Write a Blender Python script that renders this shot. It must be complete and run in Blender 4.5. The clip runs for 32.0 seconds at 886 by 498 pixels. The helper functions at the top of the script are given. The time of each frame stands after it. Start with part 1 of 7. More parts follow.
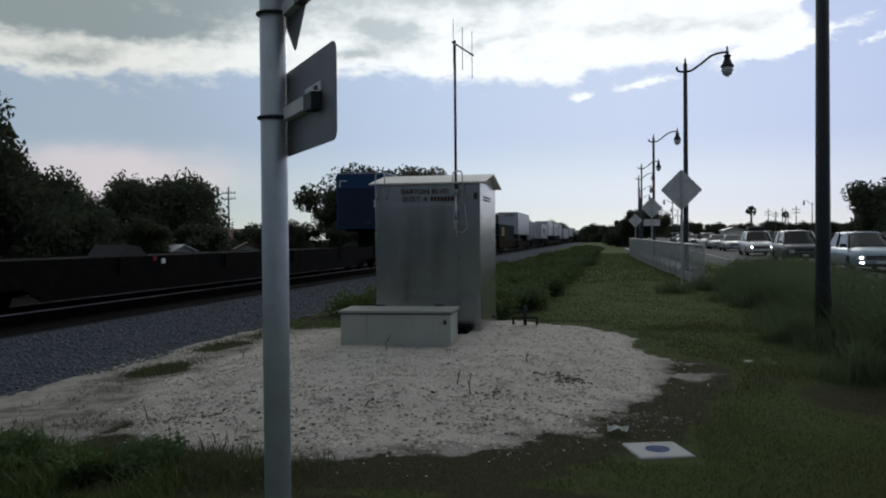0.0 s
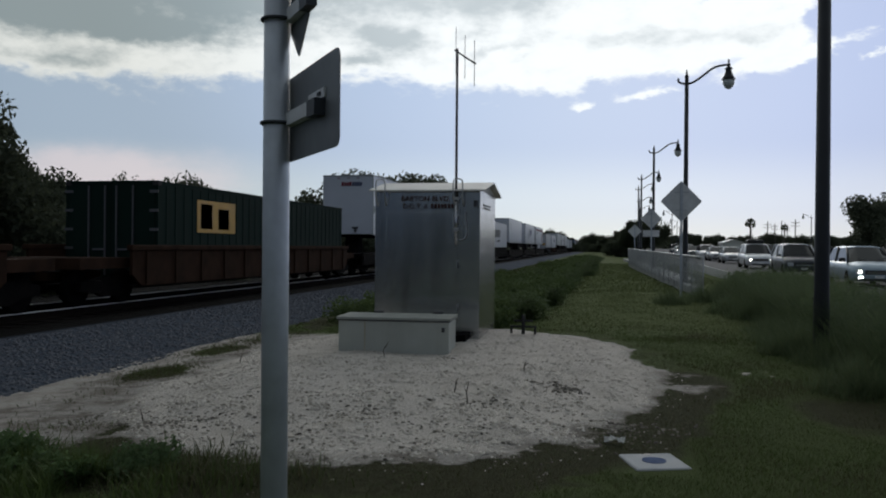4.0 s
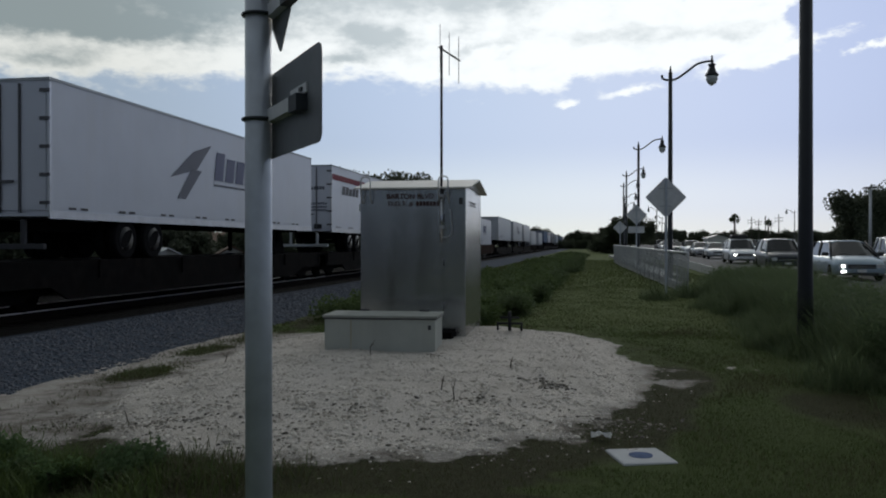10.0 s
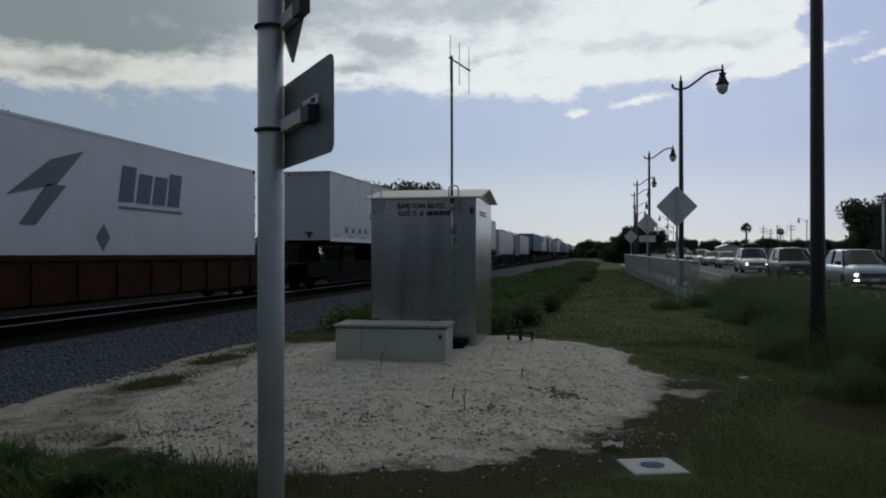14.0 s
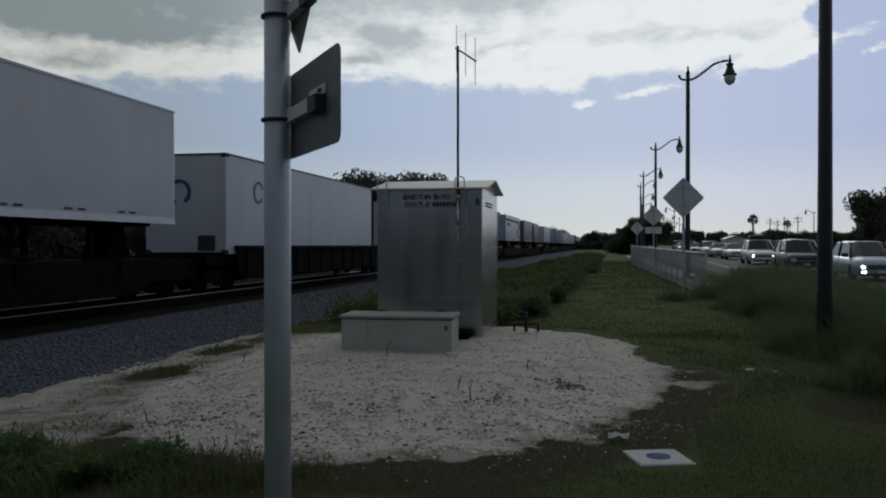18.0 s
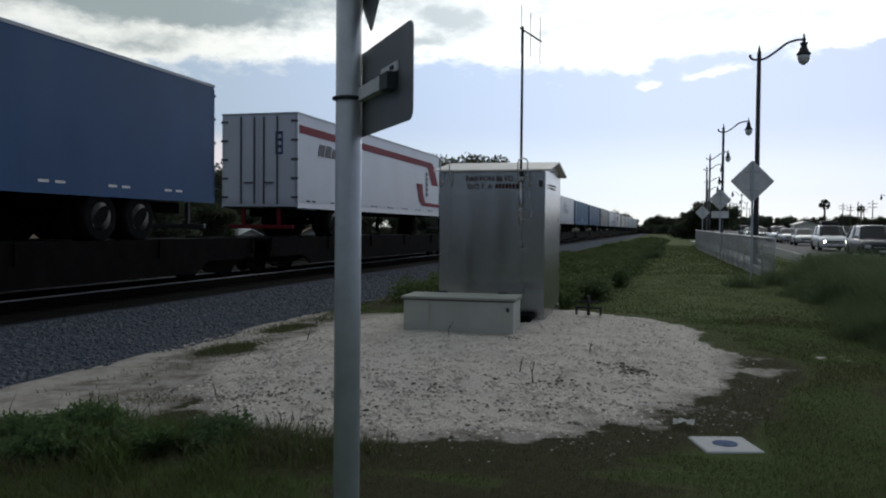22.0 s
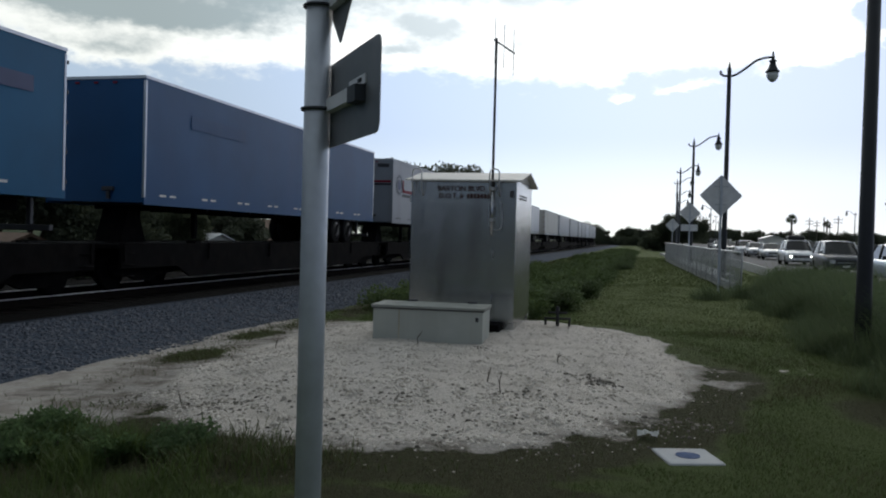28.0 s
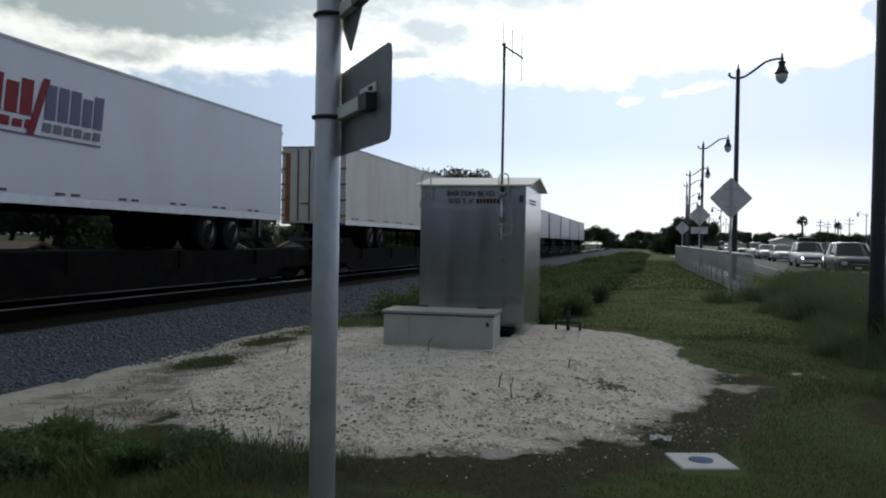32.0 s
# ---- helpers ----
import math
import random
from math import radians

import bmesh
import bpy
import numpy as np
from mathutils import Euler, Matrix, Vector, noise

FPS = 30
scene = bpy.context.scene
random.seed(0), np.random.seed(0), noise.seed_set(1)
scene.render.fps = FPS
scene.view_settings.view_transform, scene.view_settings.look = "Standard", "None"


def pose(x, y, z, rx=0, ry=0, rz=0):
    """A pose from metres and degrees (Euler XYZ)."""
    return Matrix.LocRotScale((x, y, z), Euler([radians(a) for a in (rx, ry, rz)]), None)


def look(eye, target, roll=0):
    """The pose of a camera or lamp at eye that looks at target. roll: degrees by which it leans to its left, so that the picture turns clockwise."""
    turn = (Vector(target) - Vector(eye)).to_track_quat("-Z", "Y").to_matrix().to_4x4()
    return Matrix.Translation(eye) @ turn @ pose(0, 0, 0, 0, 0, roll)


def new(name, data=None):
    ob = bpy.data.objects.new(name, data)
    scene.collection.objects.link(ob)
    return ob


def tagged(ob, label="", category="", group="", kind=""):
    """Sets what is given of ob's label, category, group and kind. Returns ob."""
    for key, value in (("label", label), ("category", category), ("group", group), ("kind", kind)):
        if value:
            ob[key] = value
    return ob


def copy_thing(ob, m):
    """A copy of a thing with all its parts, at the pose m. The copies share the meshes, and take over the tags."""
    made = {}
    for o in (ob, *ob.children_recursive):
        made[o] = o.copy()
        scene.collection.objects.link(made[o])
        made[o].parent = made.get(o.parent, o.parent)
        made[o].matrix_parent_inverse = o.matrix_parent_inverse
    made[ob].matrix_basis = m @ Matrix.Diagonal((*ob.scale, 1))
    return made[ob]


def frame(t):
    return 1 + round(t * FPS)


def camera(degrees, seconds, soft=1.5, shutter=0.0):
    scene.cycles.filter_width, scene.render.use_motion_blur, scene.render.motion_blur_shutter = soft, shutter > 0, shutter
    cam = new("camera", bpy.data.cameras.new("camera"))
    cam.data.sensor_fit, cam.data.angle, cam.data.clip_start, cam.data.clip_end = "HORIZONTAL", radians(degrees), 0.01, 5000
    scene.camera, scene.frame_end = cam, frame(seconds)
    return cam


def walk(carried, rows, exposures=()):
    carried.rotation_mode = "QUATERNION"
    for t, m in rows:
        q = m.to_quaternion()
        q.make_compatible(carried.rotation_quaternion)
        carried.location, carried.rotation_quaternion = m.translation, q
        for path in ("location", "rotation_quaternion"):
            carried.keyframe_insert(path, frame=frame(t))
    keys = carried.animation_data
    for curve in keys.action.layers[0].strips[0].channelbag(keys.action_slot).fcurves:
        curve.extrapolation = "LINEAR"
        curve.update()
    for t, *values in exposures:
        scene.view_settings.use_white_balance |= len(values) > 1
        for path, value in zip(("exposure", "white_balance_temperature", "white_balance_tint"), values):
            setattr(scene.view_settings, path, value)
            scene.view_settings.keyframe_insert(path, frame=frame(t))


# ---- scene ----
cam = camera(57.3, 32.0, soft=2.0)
PATH = [
    (0.0, 0.007, 0.015, 1.698, 89.303, 0.483, 11.199),
    (0.5, 0.010, 0.024, 1.698, 89.287, 0.302, 10.706),
    (1.0, 0.008, 0.021, 1.698, 89.388, -0.116, 10.545),
    (1.5, 0.006, 0.019, 1.704, 89.844, -0.134, 10.746),
    (2.0, 0.007, 0.014, 1.702, 89.814, -0.056, 10.959),
    (2.5, 0.010, 0.015, 1.700, 89.532, -0.014, 10.682),
    (4.5, 0.000, 0.015, 1.701, 89.888, -0.660, 11.321),
    (5.0, 0.000, 0.016, 1.703, 89.936, -0.661, 11.487),
    (5.5, 0.002, 0.006, 1.699, 90.538, -0.421, 11.598),
    (6.0, 0.000, -0.000, 1.700, 90.530, -0.150, 11.921),
    (6.5, 0.003, -0.002, 1.697, 90.042, -0.485, 10.820),
    (7.0, 0.001, 0.014, 1.695, 89.887, -0.865, 10.365),
    (7.5, -0.003, 0.033, 1.690, 89.623, -0.443, 10.320),
    (8.0, -0.001, 0.039, 1.690, 89.288, -0.290, 9.795),
    (8.5, 0.010, 0.024, 1.688, 89.331, -0.075, 9.838),
    (9.0, 0.001, 0.032, 1.691, 89.720, -0.288, 10.212),
    (9.5, 0.006, 0.019, 1.692, 89.672, 0.109, 10.416),
    (10.0, 0.005, 0.030, 1.693, 89.679, -0.006, 10.157),
    (10.5, 0.006, 0.023, 1.692, 89.654, 0.076, 10.548),
    (11.0, 0.004, 0.025, 1.694, 90.088, 0.139, 10.657),
    (11.5, 0.007, 0.024, 1.692, 89.974, 0.333, 10.810),
    (12.0, 0.012, 0.016, 1.691, 89.962, 0.675, 10.452),
    (12.5, 0.009, 0.016, 1.695, 90.344, 1.017, 10.997),
    (13.0, -0.001, 0.030, 1.699, 90.538, 0.043, 10.617),
    (13.5, 0.005, 0.016, 1.692, 90.470, 0.072, 11.023),
    (14.0, 0.007, 0.013, 1.691, 90.354, 0.083, 10.896),
    (14.5, 0.006, 0.010, 1.697, 90.595, 0.243, 10.949),
    (16.5, 0.005, 0.008, 1.688, 89.847, 0.301, 11.200),
    (17.0, 0.002, 0.019, 1.690, 89.750, 0.345, 11.171),
    (17.5, 0.002, 0.024, 1.692, 89.877, 0.209, 10.987),
    (18.0, 0.002, 0.018, 1.689, 89.734, 0.001, 11.296),
    (18.5, 0.002, 0.010, 1.686, 89.726, -0.058, 11.353),
    (19.0, 0.001, 0.011, 1.688, 89.798, 0.013, 11.610),
    (19.5, 0.000, 0.015, 1.690, 89.769, 0.081, 11.415),
    (20.0, -0.003, 0.016, 1.688, 89.599, -0.815, 11.555),
    (20.5, -0.003, 0.015, 1.683, 89.379, -0.869, 11.736),
    (21.0, -0.016, 0.021, 1.683, 89.057, -0.688, 13.125),
    (21.5, -0.012, -0.003, 1.683, 89.403, -0.858, 13.483),
    (22.0, -0.033, 0.018, 1.675, 88.489, -0.542, 15.539),
    (22.5, -0.036, 0.021, 1.682, 88.405, 0.575, 16.971),
    (23.0, -0.027, 0.012, 1.682, 88.675, 0.697, 16.902),
    (23.5, -0.023, 0.011, 1.688, 88.475, 0.379, 16.491),
    (24.0, -0.008, 0.007, 1.693, 89.325, 0.426, 15.141),
    (24.5, -0.006, 0.002, 1.691, 89.111, 0.423, 15.491),
    (25.0, -0.007, 0.011, 1.690, 88.637, -0.763, 14.872),
    (25.5, -0.017, 0.024, 1.686, 88.593, -1.324, 14.662),
    (27.5, -0.016, 0.017, 1.688, 88.733, -1.617, 14.216),
    (28.0, -0.003, 0.005, 1.690, 89.101, -1.541, 13.610),
    (28.5, -0.003, 0.005, 1.689, 89.176, -1.535, 12.953),
    (29.0, -0.003, 0.002, 1.691, 89.151, -1.015, 13.243),
    (29.5, -0.015, 0.009, 1.685, 88.113, -1.205, 13.806),
    (30.0, -0.018, 0.007, 1.694, 88.557, -1.347, 14.131),
    (30.5, -0.016, 0.023, 1.698, 88.748, -1.104, 13.462),
    (31.0, -0.008, 0.000, 1.689, 88.918, -1.184, 13.850),
    (31.5, -0.010, 0.003, 1.697, 88.904, -0.989, 14.015),
    (32.0, -0.011, 0.000, 1.697, 89.422, -1.038, 14.258),
]

EXPOSURES = [(0, 0.0), (9, 0.0), (12, -0.1), (13, -0.2), (14, -0.3), (16.5, -0.32), (19.5, -0.28), (21, -0.05), (22, 0.28), (22.5, 0.41), (25, 0.41), (27.5, 0.43), (32, 0.43)]
walk(cam, [(t, pose(x, y, z, a, b, c)) for t, x, y, z, a, b, c in PATH], EXPOSURES)

# ---- light: a high overcast, brightest ahead and to the right ----
SUN_AZ, SUN_EL = 2.0, 24.0
# cloud banks low ahead: bearing, height, half widths in degrees, slant, weight
CLOUD_BANKS = [(-36.2, 15.5, 15.5, 4.0, 0, 1.2), (-22.6, 14.2, 12.9, 2.4, 0, 0.8), (-26.4, 12.4, 6.2, 0.96, 0, 0.5), (-6.0, 15.7, 13.2, 3.8, 0, 1.1),
               (-7.2, 12.4, 5.2, 1.1, 0, 0.7), (5.2, 14.8, 8.1, 2.5, 0, 0.9), (10.3, 15.6, 5.6, 2.4, 0, 0.7), (13.7, 12.6, 4.4, 0.64, 0.22, 0.75),
               (17.7, 12.3, 0.8, 0.48, 0.2, 0.8), (-1.6, 9.8, 1.3, 0.4, 0, 0.62), (2.9, 10.2, 1.7, 0.36, 0, 0.6), (-37.4, 11.1, 4.6, 0.96, 0, 0.4),
               (3.0, 12.9, 7.4, 0.88, 0.16, 0.5), (16.0, 15.3, 3.2, 2.2, 0, -0.9), (7.1, 16.3, 1.7, 0.72, 0.25, -0.9)]
CLOUD_CORES = [(-33.1, 13.9, 7.0, 1.1, 0, 1.0), (-38.1, 15.4, 4.6, 1.4, 0, 0.8), (-23.7, 16.2, 5.8, 1.2, 0, 0.7), (-15.5, 14.2, 2.6, 0.96, 0, 1.0),
               (-17.3, 12.6, 2.0, 0.52, 0, 0.7), (-10.4, 17.2, 8.4, 1.4, 0, 0.8), (2.2, 14.2, 3.5, 0.64, 0.1, 0.4), (-6.8, 13.4, 2.4, 0.44, 0.4, 0.4),
               (8.9, 14.1, 4.5, 0.56, 0.1, 0.35), (-8.4, 14.9, 2.4, 0.64, 0, 0.4), (-33.0, 17.0, 14.0, 2.4, 0, 0.55), (-37.0, 11.6, 4.0, 0.8, 0, 0.5), (-37.0, 16.2, 8.0, 2.0, 0, 0.5)]


def build_world():
    w = bpy.data.worlds.new("sky")
    scene.world = w
    w.use_nodes = True
    nt = w.node_tree
    nt.nodes.clear()
    n, l = nt.nodes.new, nt.links.new
    out = n("ShaderNodeOutputWorld")
    bg = n("ShaderNodeBackground")
    bg.inputs["Strength"].default_value = 0.1
    sky = n("ShaderNodeTexSky")
    sky.sky_type = "NISHITA"
    sky.sun_disc = False
    sky.sun_elevation = radians(SUN_EL)
    sky.sun_rotation = radians(SUN_AZ)
    sky.air_density, sky.dust_density, sky.ozone_density = 1.0, 1.5, 1.5
    tc = n("ShaderNodeTexCoord")
    sep = n("ShaderNodeSeparateXYZ")
    l(tc.outputs["Generated"], sep.inputs[0])

    def m(op, a, b=None, c=None):
        k = n("ShaderNodeMath")
        k.operation = op
        for i, v in enumerate((a, b, c)):
            if v is None:
                continue
            if isinstance(v, (int, float)):
                k.inputs[i].default_value = v
            else:
                l(v, k.inputs[i])
        return k.outputs[0]

    # clouds on a flat layer: direction projected to a plane overhead
    zz = m("ADD", m("MAXIMUM", sep.outputs[2], 0.0), 0.16)
    u, v = m("DIVIDE", sep.outputs[0], zz), m("DIVIDE", sep.outputs[1], zz)
    comb = n("ShaderNodeCombineXYZ")
    l(u, comb.inputs[0]), l(v, comb.inputs[1])

    def noise_tex(scale, detail, rough, off, dist=0.0):
        mp = n("ShaderNodeMapping")
        mp.inputs["Location"].default_value = off
        l(comb.outputs[0], mp.inputs[0])
        t = n("ShaderNodeTexNoise")
        t.inputs["Scale"].default_value = scale
        t.inputs["Detail"].default_value = detail
        t.inputs["Roughness"].default_value = rough
        t.inputs["Distortion"].default_value = dist
        l(mp.outputs[0], t.inputs["Vector"])
        return t.outputs["Fac"]

    big = noise_tex(1.7, 5, 0.5, (3.1, 0.6, 0), 0.3)
    fine = noise_tex(6.0, 7, 0.6, (1.0, 4.0, 0), 0.5)

    def ramp(fac, stops):
        r = n("ShaderNodeValToRGB")
        r.color_ramp.interpolation = "EASE"
        while len(r.color_ramp.elements) < len(stops):
            r.color_ramp.elements.new(0.5)
        for e, (p, c) in zip(r.color_ramp.elements, stops):
            e.position, e.color = p, (*c, 1)
        l(fac, r.inputs[0])
        return r.outputs["Color"]

    def step(value, lo, hi, top=1.0):
        r = n("ShaderNodeMapRange")
        r.interpolation_type = "SMOOTHSTEP"
        r.inputs["From Min"].default_value, r.inputs["From Max"].default_value, r.inputs["To Max"].default_value = lo, hi, top
        l(value, r.inputs["Value"])
        return r.outputs[0]

    def blend(fac, a, b, kind="MIX"):
        k = n("ShaderNodeMixRGB")
        k.blend_type = kind
        for i, v in ((0, fac), (1, a), (2, b)):
            if isinstance(v, (int, float)):
                k.inputs[i].default_value = v
            elif isinstance(v, tuple):
                k.inputs[i].default_value = (*v, 1)
            else:
                l(v, k.inputs[i])
        return k.outputs[0]

    # bearing and height in degrees, made ragged by drifting noise
    az_d = m("MULTIPLY", m("ARCTAN2", sep.outputs[0], sep.outputs[1]), 57.2958)
    el_d = m("MULTIPLY", m("ARCSINE", sep.outputs[2]), 57.2958)
    flat = n("ShaderNodeCombineXYZ")
    l(az_d, flat.inputs[0]), l(m("MULTIPLY", el_d, 2.0), flat.inputs[1])

    def drift(scale, detail, rough, w):
        t = n("ShaderNodeTexNoise")
        t.noise_dimensions = "4D"
        t.inputs["W"].default_value = w
        t.inputs["Scale"].default_value, t.inputs["Detail"].default_value, t.inputs["Roughness"].default_value = scale, detail, rough
        l(flat.outputs[0], t.inputs["Vector"])
        return m("SUBTRACT", t.outputs["Fac"], 0.5)

    az_w = m("ADD", az_d, m("MULTIPLY", drift(0.16, 6, 0.6, 1.3), 9.0))
    el_w = m("ADD", el_d, m("MULTIPLY", drift(0.20, 6, 0.62, 7.1), 3.4))

    def banks(rows):
        """Sum of soft cloud banks: bearing, height, their half widths, slant, weight."""
        total = None
        for a, e, ra, re, slant, weight in rows:
            da = m("SUBTRACT", az_w, a)
            de = m("SUBTRACT", el_w, e)
            if slant:
                de = m("SUBTRACT", de, m("MULTIPLY", da, slant))
            u2, v2 = m("DIVIDE", da, ra), m("DIVIDE", de, re)
            g = m("POWER", 2.71828, m("MULTIPLY", m("ADD", m("MULTIPLY", u2, u2), m("MULTIPLY", v2, v2)), -1.0))
            total = m("MULTIPLY", g, weight) if total is None else m("MULTIPLY_ADD", g, weight, total)
        return total

    dens_low = banks(CLOUD_BANKS)
    grey_low = banks(CLOUD_CORES)
    puff = drift(0.42, 7, 0.62, 3.7)
    dens_low = m("MULTIPLY_ADD", puff, 1.15, dens_low)
    grey_low = m("ADD", m("MULTIPLY_ADD", puff, 1.3, grey_low), 0.08)
    cover_low = step(dens_low, 0.22, 0.66)
    tone_low = blend(step(grey_low, 0.05, 0.95), (11.0, 10.9, 10.5), (3.9, 4.5, 4.7))
    # higher up the cover closes
    high = step(sep.outputs[2], 0.29, 0.37)
    dens = m("ADD", m("ADD", big, 0.2), m("MULTIPLY", m("SUBTRACT", fine, 0.5), 0.34))
    tone_high = ramp(dens, [(0.50, (9.4, 9.6, 9.9)), (0.60, (11.5, 11.4, 11.0)), (0.69, (8.4, 8.7, 8.7)), (0.79, (5.2, 5.6, 5.8))])
    cover_high = step(dens, 0.47, 0.70)
    cover = m("ADD", m("MULTIPLY", cover_low, m("SUBTRACT", 1.0, high)), m("MULTIPLY", cover_high, high))
    tone = blend(high, tone_low, tone_high)
    # brightness towards the veiled sun
    sd = n("ShaderNodeVectorMath")
    sd.operation = "DOT_PRODUCT"
    l(tc.outputs["Generated"], sd.inputs[0])
    el, az = radians(SUN_EL), radians(SUN_AZ)
    sd.inputs[1].default_value = (math.sin(az) * math.cos(el), math.cos(az) * math.cos(el), math.sin(el))
    half = m("MULTIPLY_ADD", sd.outputs["Value"], 0.5, 0.5)
    gl = ramp(half, [(0.0, (0.25, 0.27, 0.295)), (0.5, (0.27, 0.295, 0.325)), (0.72, (0.42, 0.455, 0.485)), (0.90, (0.70, 0.725, 0.72)), (0.985, (0.90, 0.95, 1.0))])
    # thin high veil between the clouds, paler and warmer near the horizon, violet to the right
    hz = ramp(sep.outputs[2], [(0.0, (8.2, 8.6, 8.3)), (0.05, (7.0, 7.7, 8.6)), (0.13, (5.1, 6.0, 7.9)), (0.5, (4.4, 5.3, 7.2))])
    side = n("ShaderNodeMapRange")
    side.inputs["From Min"].default_value, side.inputs["From Max"].default_value = -40.0, 20.0
    l(az_d, side.inputs["Value"])
    hz = blend(1.0, hz, ramp(side.outputs[0], [(0.0, (0.99, 1.02, 0.97)), (0.5, (0.98, 1.0, 1.0)), (1.0, (1.03, 1.0, 1.06))]), "MULTIPLY")
    rose = step(banks([(-34.0, 4.2, 9.0, 2.2, 0.0, 1.0)]), 0.1, 0.9, 0.85)
    hz = blend(rose, hz, (9.9, 8.7, 9.2))
    veil = blend(0.94, sky.outputs[0], hz)
    # clouds before the veiled sun glow through
    glow = blend(step(half, 0.935, 0.985, 0.35), tone, (11.0, 10.9, 10.6))
    l(blend(1.0, blend(cover, veil, glow), gl, "MULTIPLY"), bg.inputs["Color"])
    l(bg.outputs[0], out.inputs[0])
    s = bpy.data.lights.new("sun", "SUN")
    s.energy, s.angle, s.color = 0.5, radians(25), (1.0, 0.95, 0.88)
    so = new("sun", s)
    so.matrix_world = look((math.sin(az) * math.cos(el) * 50, math.cos(az) * math.cos(el) * 50, math.sin(el) * 50), (0, 0, 0))


build_world()

# ---- materials ----
MATS = {}


def mat(name, col, rough=0.6, metal=0.0, var=0.15, scale=4.0, bump=0.0, bscale=60.0, dirt=None, dirt_amt=0.5, dirt_scale=1.5,
        streak=False, rnd=0.0, emit=None, spec=0.5):
    """Painted or raw surface: base colour with two scales of variation, stains and fine relief."""
    if name in MATS:
        return MATS[name]
    m = bpy.data.materials.new(name)
    m.use_nodes = True
    nt = m.node_tree
    n, l = nt.nodes.new, nt.links.new
    p = nt.nodes["Principled BSDF"]
    tc = n("ShaderNodeTexCoord")
    t1 = n("ShaderNodeTexNoise")
    t1.inputs["Scale"].default_value, t1.inputs["Detail"].default_value = scale, 6
    l(tc.outputs["Object"], t1.inputs["Vector"])
    hsv = n("ShaderNodeHueSaturation")
    hsv.inputs["Color"].default_value = (*col, 1)
    mr = n("ShaderNodeMapRange")
    mr.inputs["From Min"].default_value, mr.inputs["From Max"].default_value = 0.3, 0.7
    mr.inputs["To Min"].default_value, mr.inputs["To Max"].default_value = 1 - var, 1 + var
    l(t1.outputs["Fac"], mr.inputs["Value"])
    last = mr.outputs[0]
    if rnd:
        oi = n("ShaderNodeObjectInfo")
        k = n("ShaderNodeMath")
        k.operation = "MULTIPLY_ADD"
        k.inputs[1].default_value, k.inputs[2].default_value = 2 * rnd, 1 - rnd
        l(oi.outputs["Random"], k.inputs[0])
        k2 = n("ShaderNodeMath")
        k2.operation = "MULTIPLY"
        l(last, k2.inputs[0]), l(k.outputs[0], k2.inputs[1])
        last = k2.outputs[0]
    l(last, hsv.inputs["Value"])
    colour = hsv.outputs[0]
    if dirt:
        t2 = n("ShaderNodeTexNoise")
        t2.inputs["Scale"].default_value, t2.inputs["Detail"].default_value = dirt_scale, 8
        t2.inputs["Roughness"].default_value = 0.65
        mp = n("ShaderNodeMapping")
        if streak:
            mp.inputs["Scale"].default_value = (1.0, 1.0, 0.12)
        l(tc.outputs["Object"], mp.inputs[0]), l(mp.outputs[0], t2.inputs["Vector"])
        r = n("ShaderNodeMapRange")
        r.inputs["From Min"].default_value, r.inputs["From Max"].default_value = 0.48, 0.78
        r.inputs["To Max"].default_value = dirt_amt
        l(t2.outputs["Fac"], r.inputs["Value"])
        mx = n("ShaderNodeMixRGB")
        mx.inputs[2].default_value = (*dirt, 1)
        l(r.outputs[0], mx.inputs[0]), l(colour, mx.inputs[1])
        colour = mx.outputs[0]
    l(colour, p.inputs["Base Color"])
    p.inputs["Roughness"].default_value, p.inputs["Metallic"].default_value = rough, metal
    p.inputs["Specular IOR Level"].default_value = spec
    if emit:
        p.inputs["Emission Color"].default_value = (*emit[:3], 1)
        p.inputs["Emission Strength"].default_value = emit[3]
    if bump:
        t3 = n("ShaderNodeTexNoise")
        t3.inputs["Scale"].default_value, t3.inputs["Detail"].default_value = bscale, 4
        l(tc.outputs["Object"], t3.inputs["Vector"])
        b = n("ShaderNodeBump")
        b.inputs["Strength"].default_value, b.inputs["Distance"].default_value = bump, 0.02
        l(t3.outputs["Fac"], b.inputs["Height"]), l(b.outputs[0], p.inputs["Normal"])
    MATS[name] = m
    return m


GALV = mat("galvanised steel", (0.50, 0.53, 0.57), 0.42, 0.45, 0.10, 12, 0.05, 90)
# ALU: dark streaks also paint in the streaked reflections of brushed sheet
ALU = mat("weathered aluminium", (0.48, 0.49, 0.50), 0.22, 0.95, 0.08, 3, 0.03, 40, (0.22, 0.22, 0.21), 0.75, 3.0, True)
SIGNBACK = mat("bare sign back", (0.20, 0.21, 0.22), 0.5, 0.4, 0.12, 9, 0.03, 60)
SIGNALU = mat("dull sign aluminium", (0.50, 0.51, 0.53), 0.5, 0.3, 0.1, 6)
STEEL = mat("zinc bracket", (0.5, 0.5, 0.5), 0.4, 0.8, 0.1, 20)
BANDDARK = mat("dark band clamp", (0.04, 0.045, 0.05), 0.5, 0.5)
CONC = mat("cast concrete", (0.42, 0.42, 0.40), 0.9, 0, 0.12, 6, 0.25, 90, (0.2, 0.19, 0.17), 0.4, 3)
PADCONC = mat("pale polymer concrete", (0.38, 0.39, 0.40), 0.95, 0, 0.10, 10, 0.15, 120, (0.3, 0.28, 0.24), 0.4, 5)
BOXGREY = mat("grey painted cabinet", (0.40, 0.42, 0.38), 0.55, 0.1, 0.06, 3, 0.05, 60, (0.25, 0.24, 0.20), 0.4, 2, True)
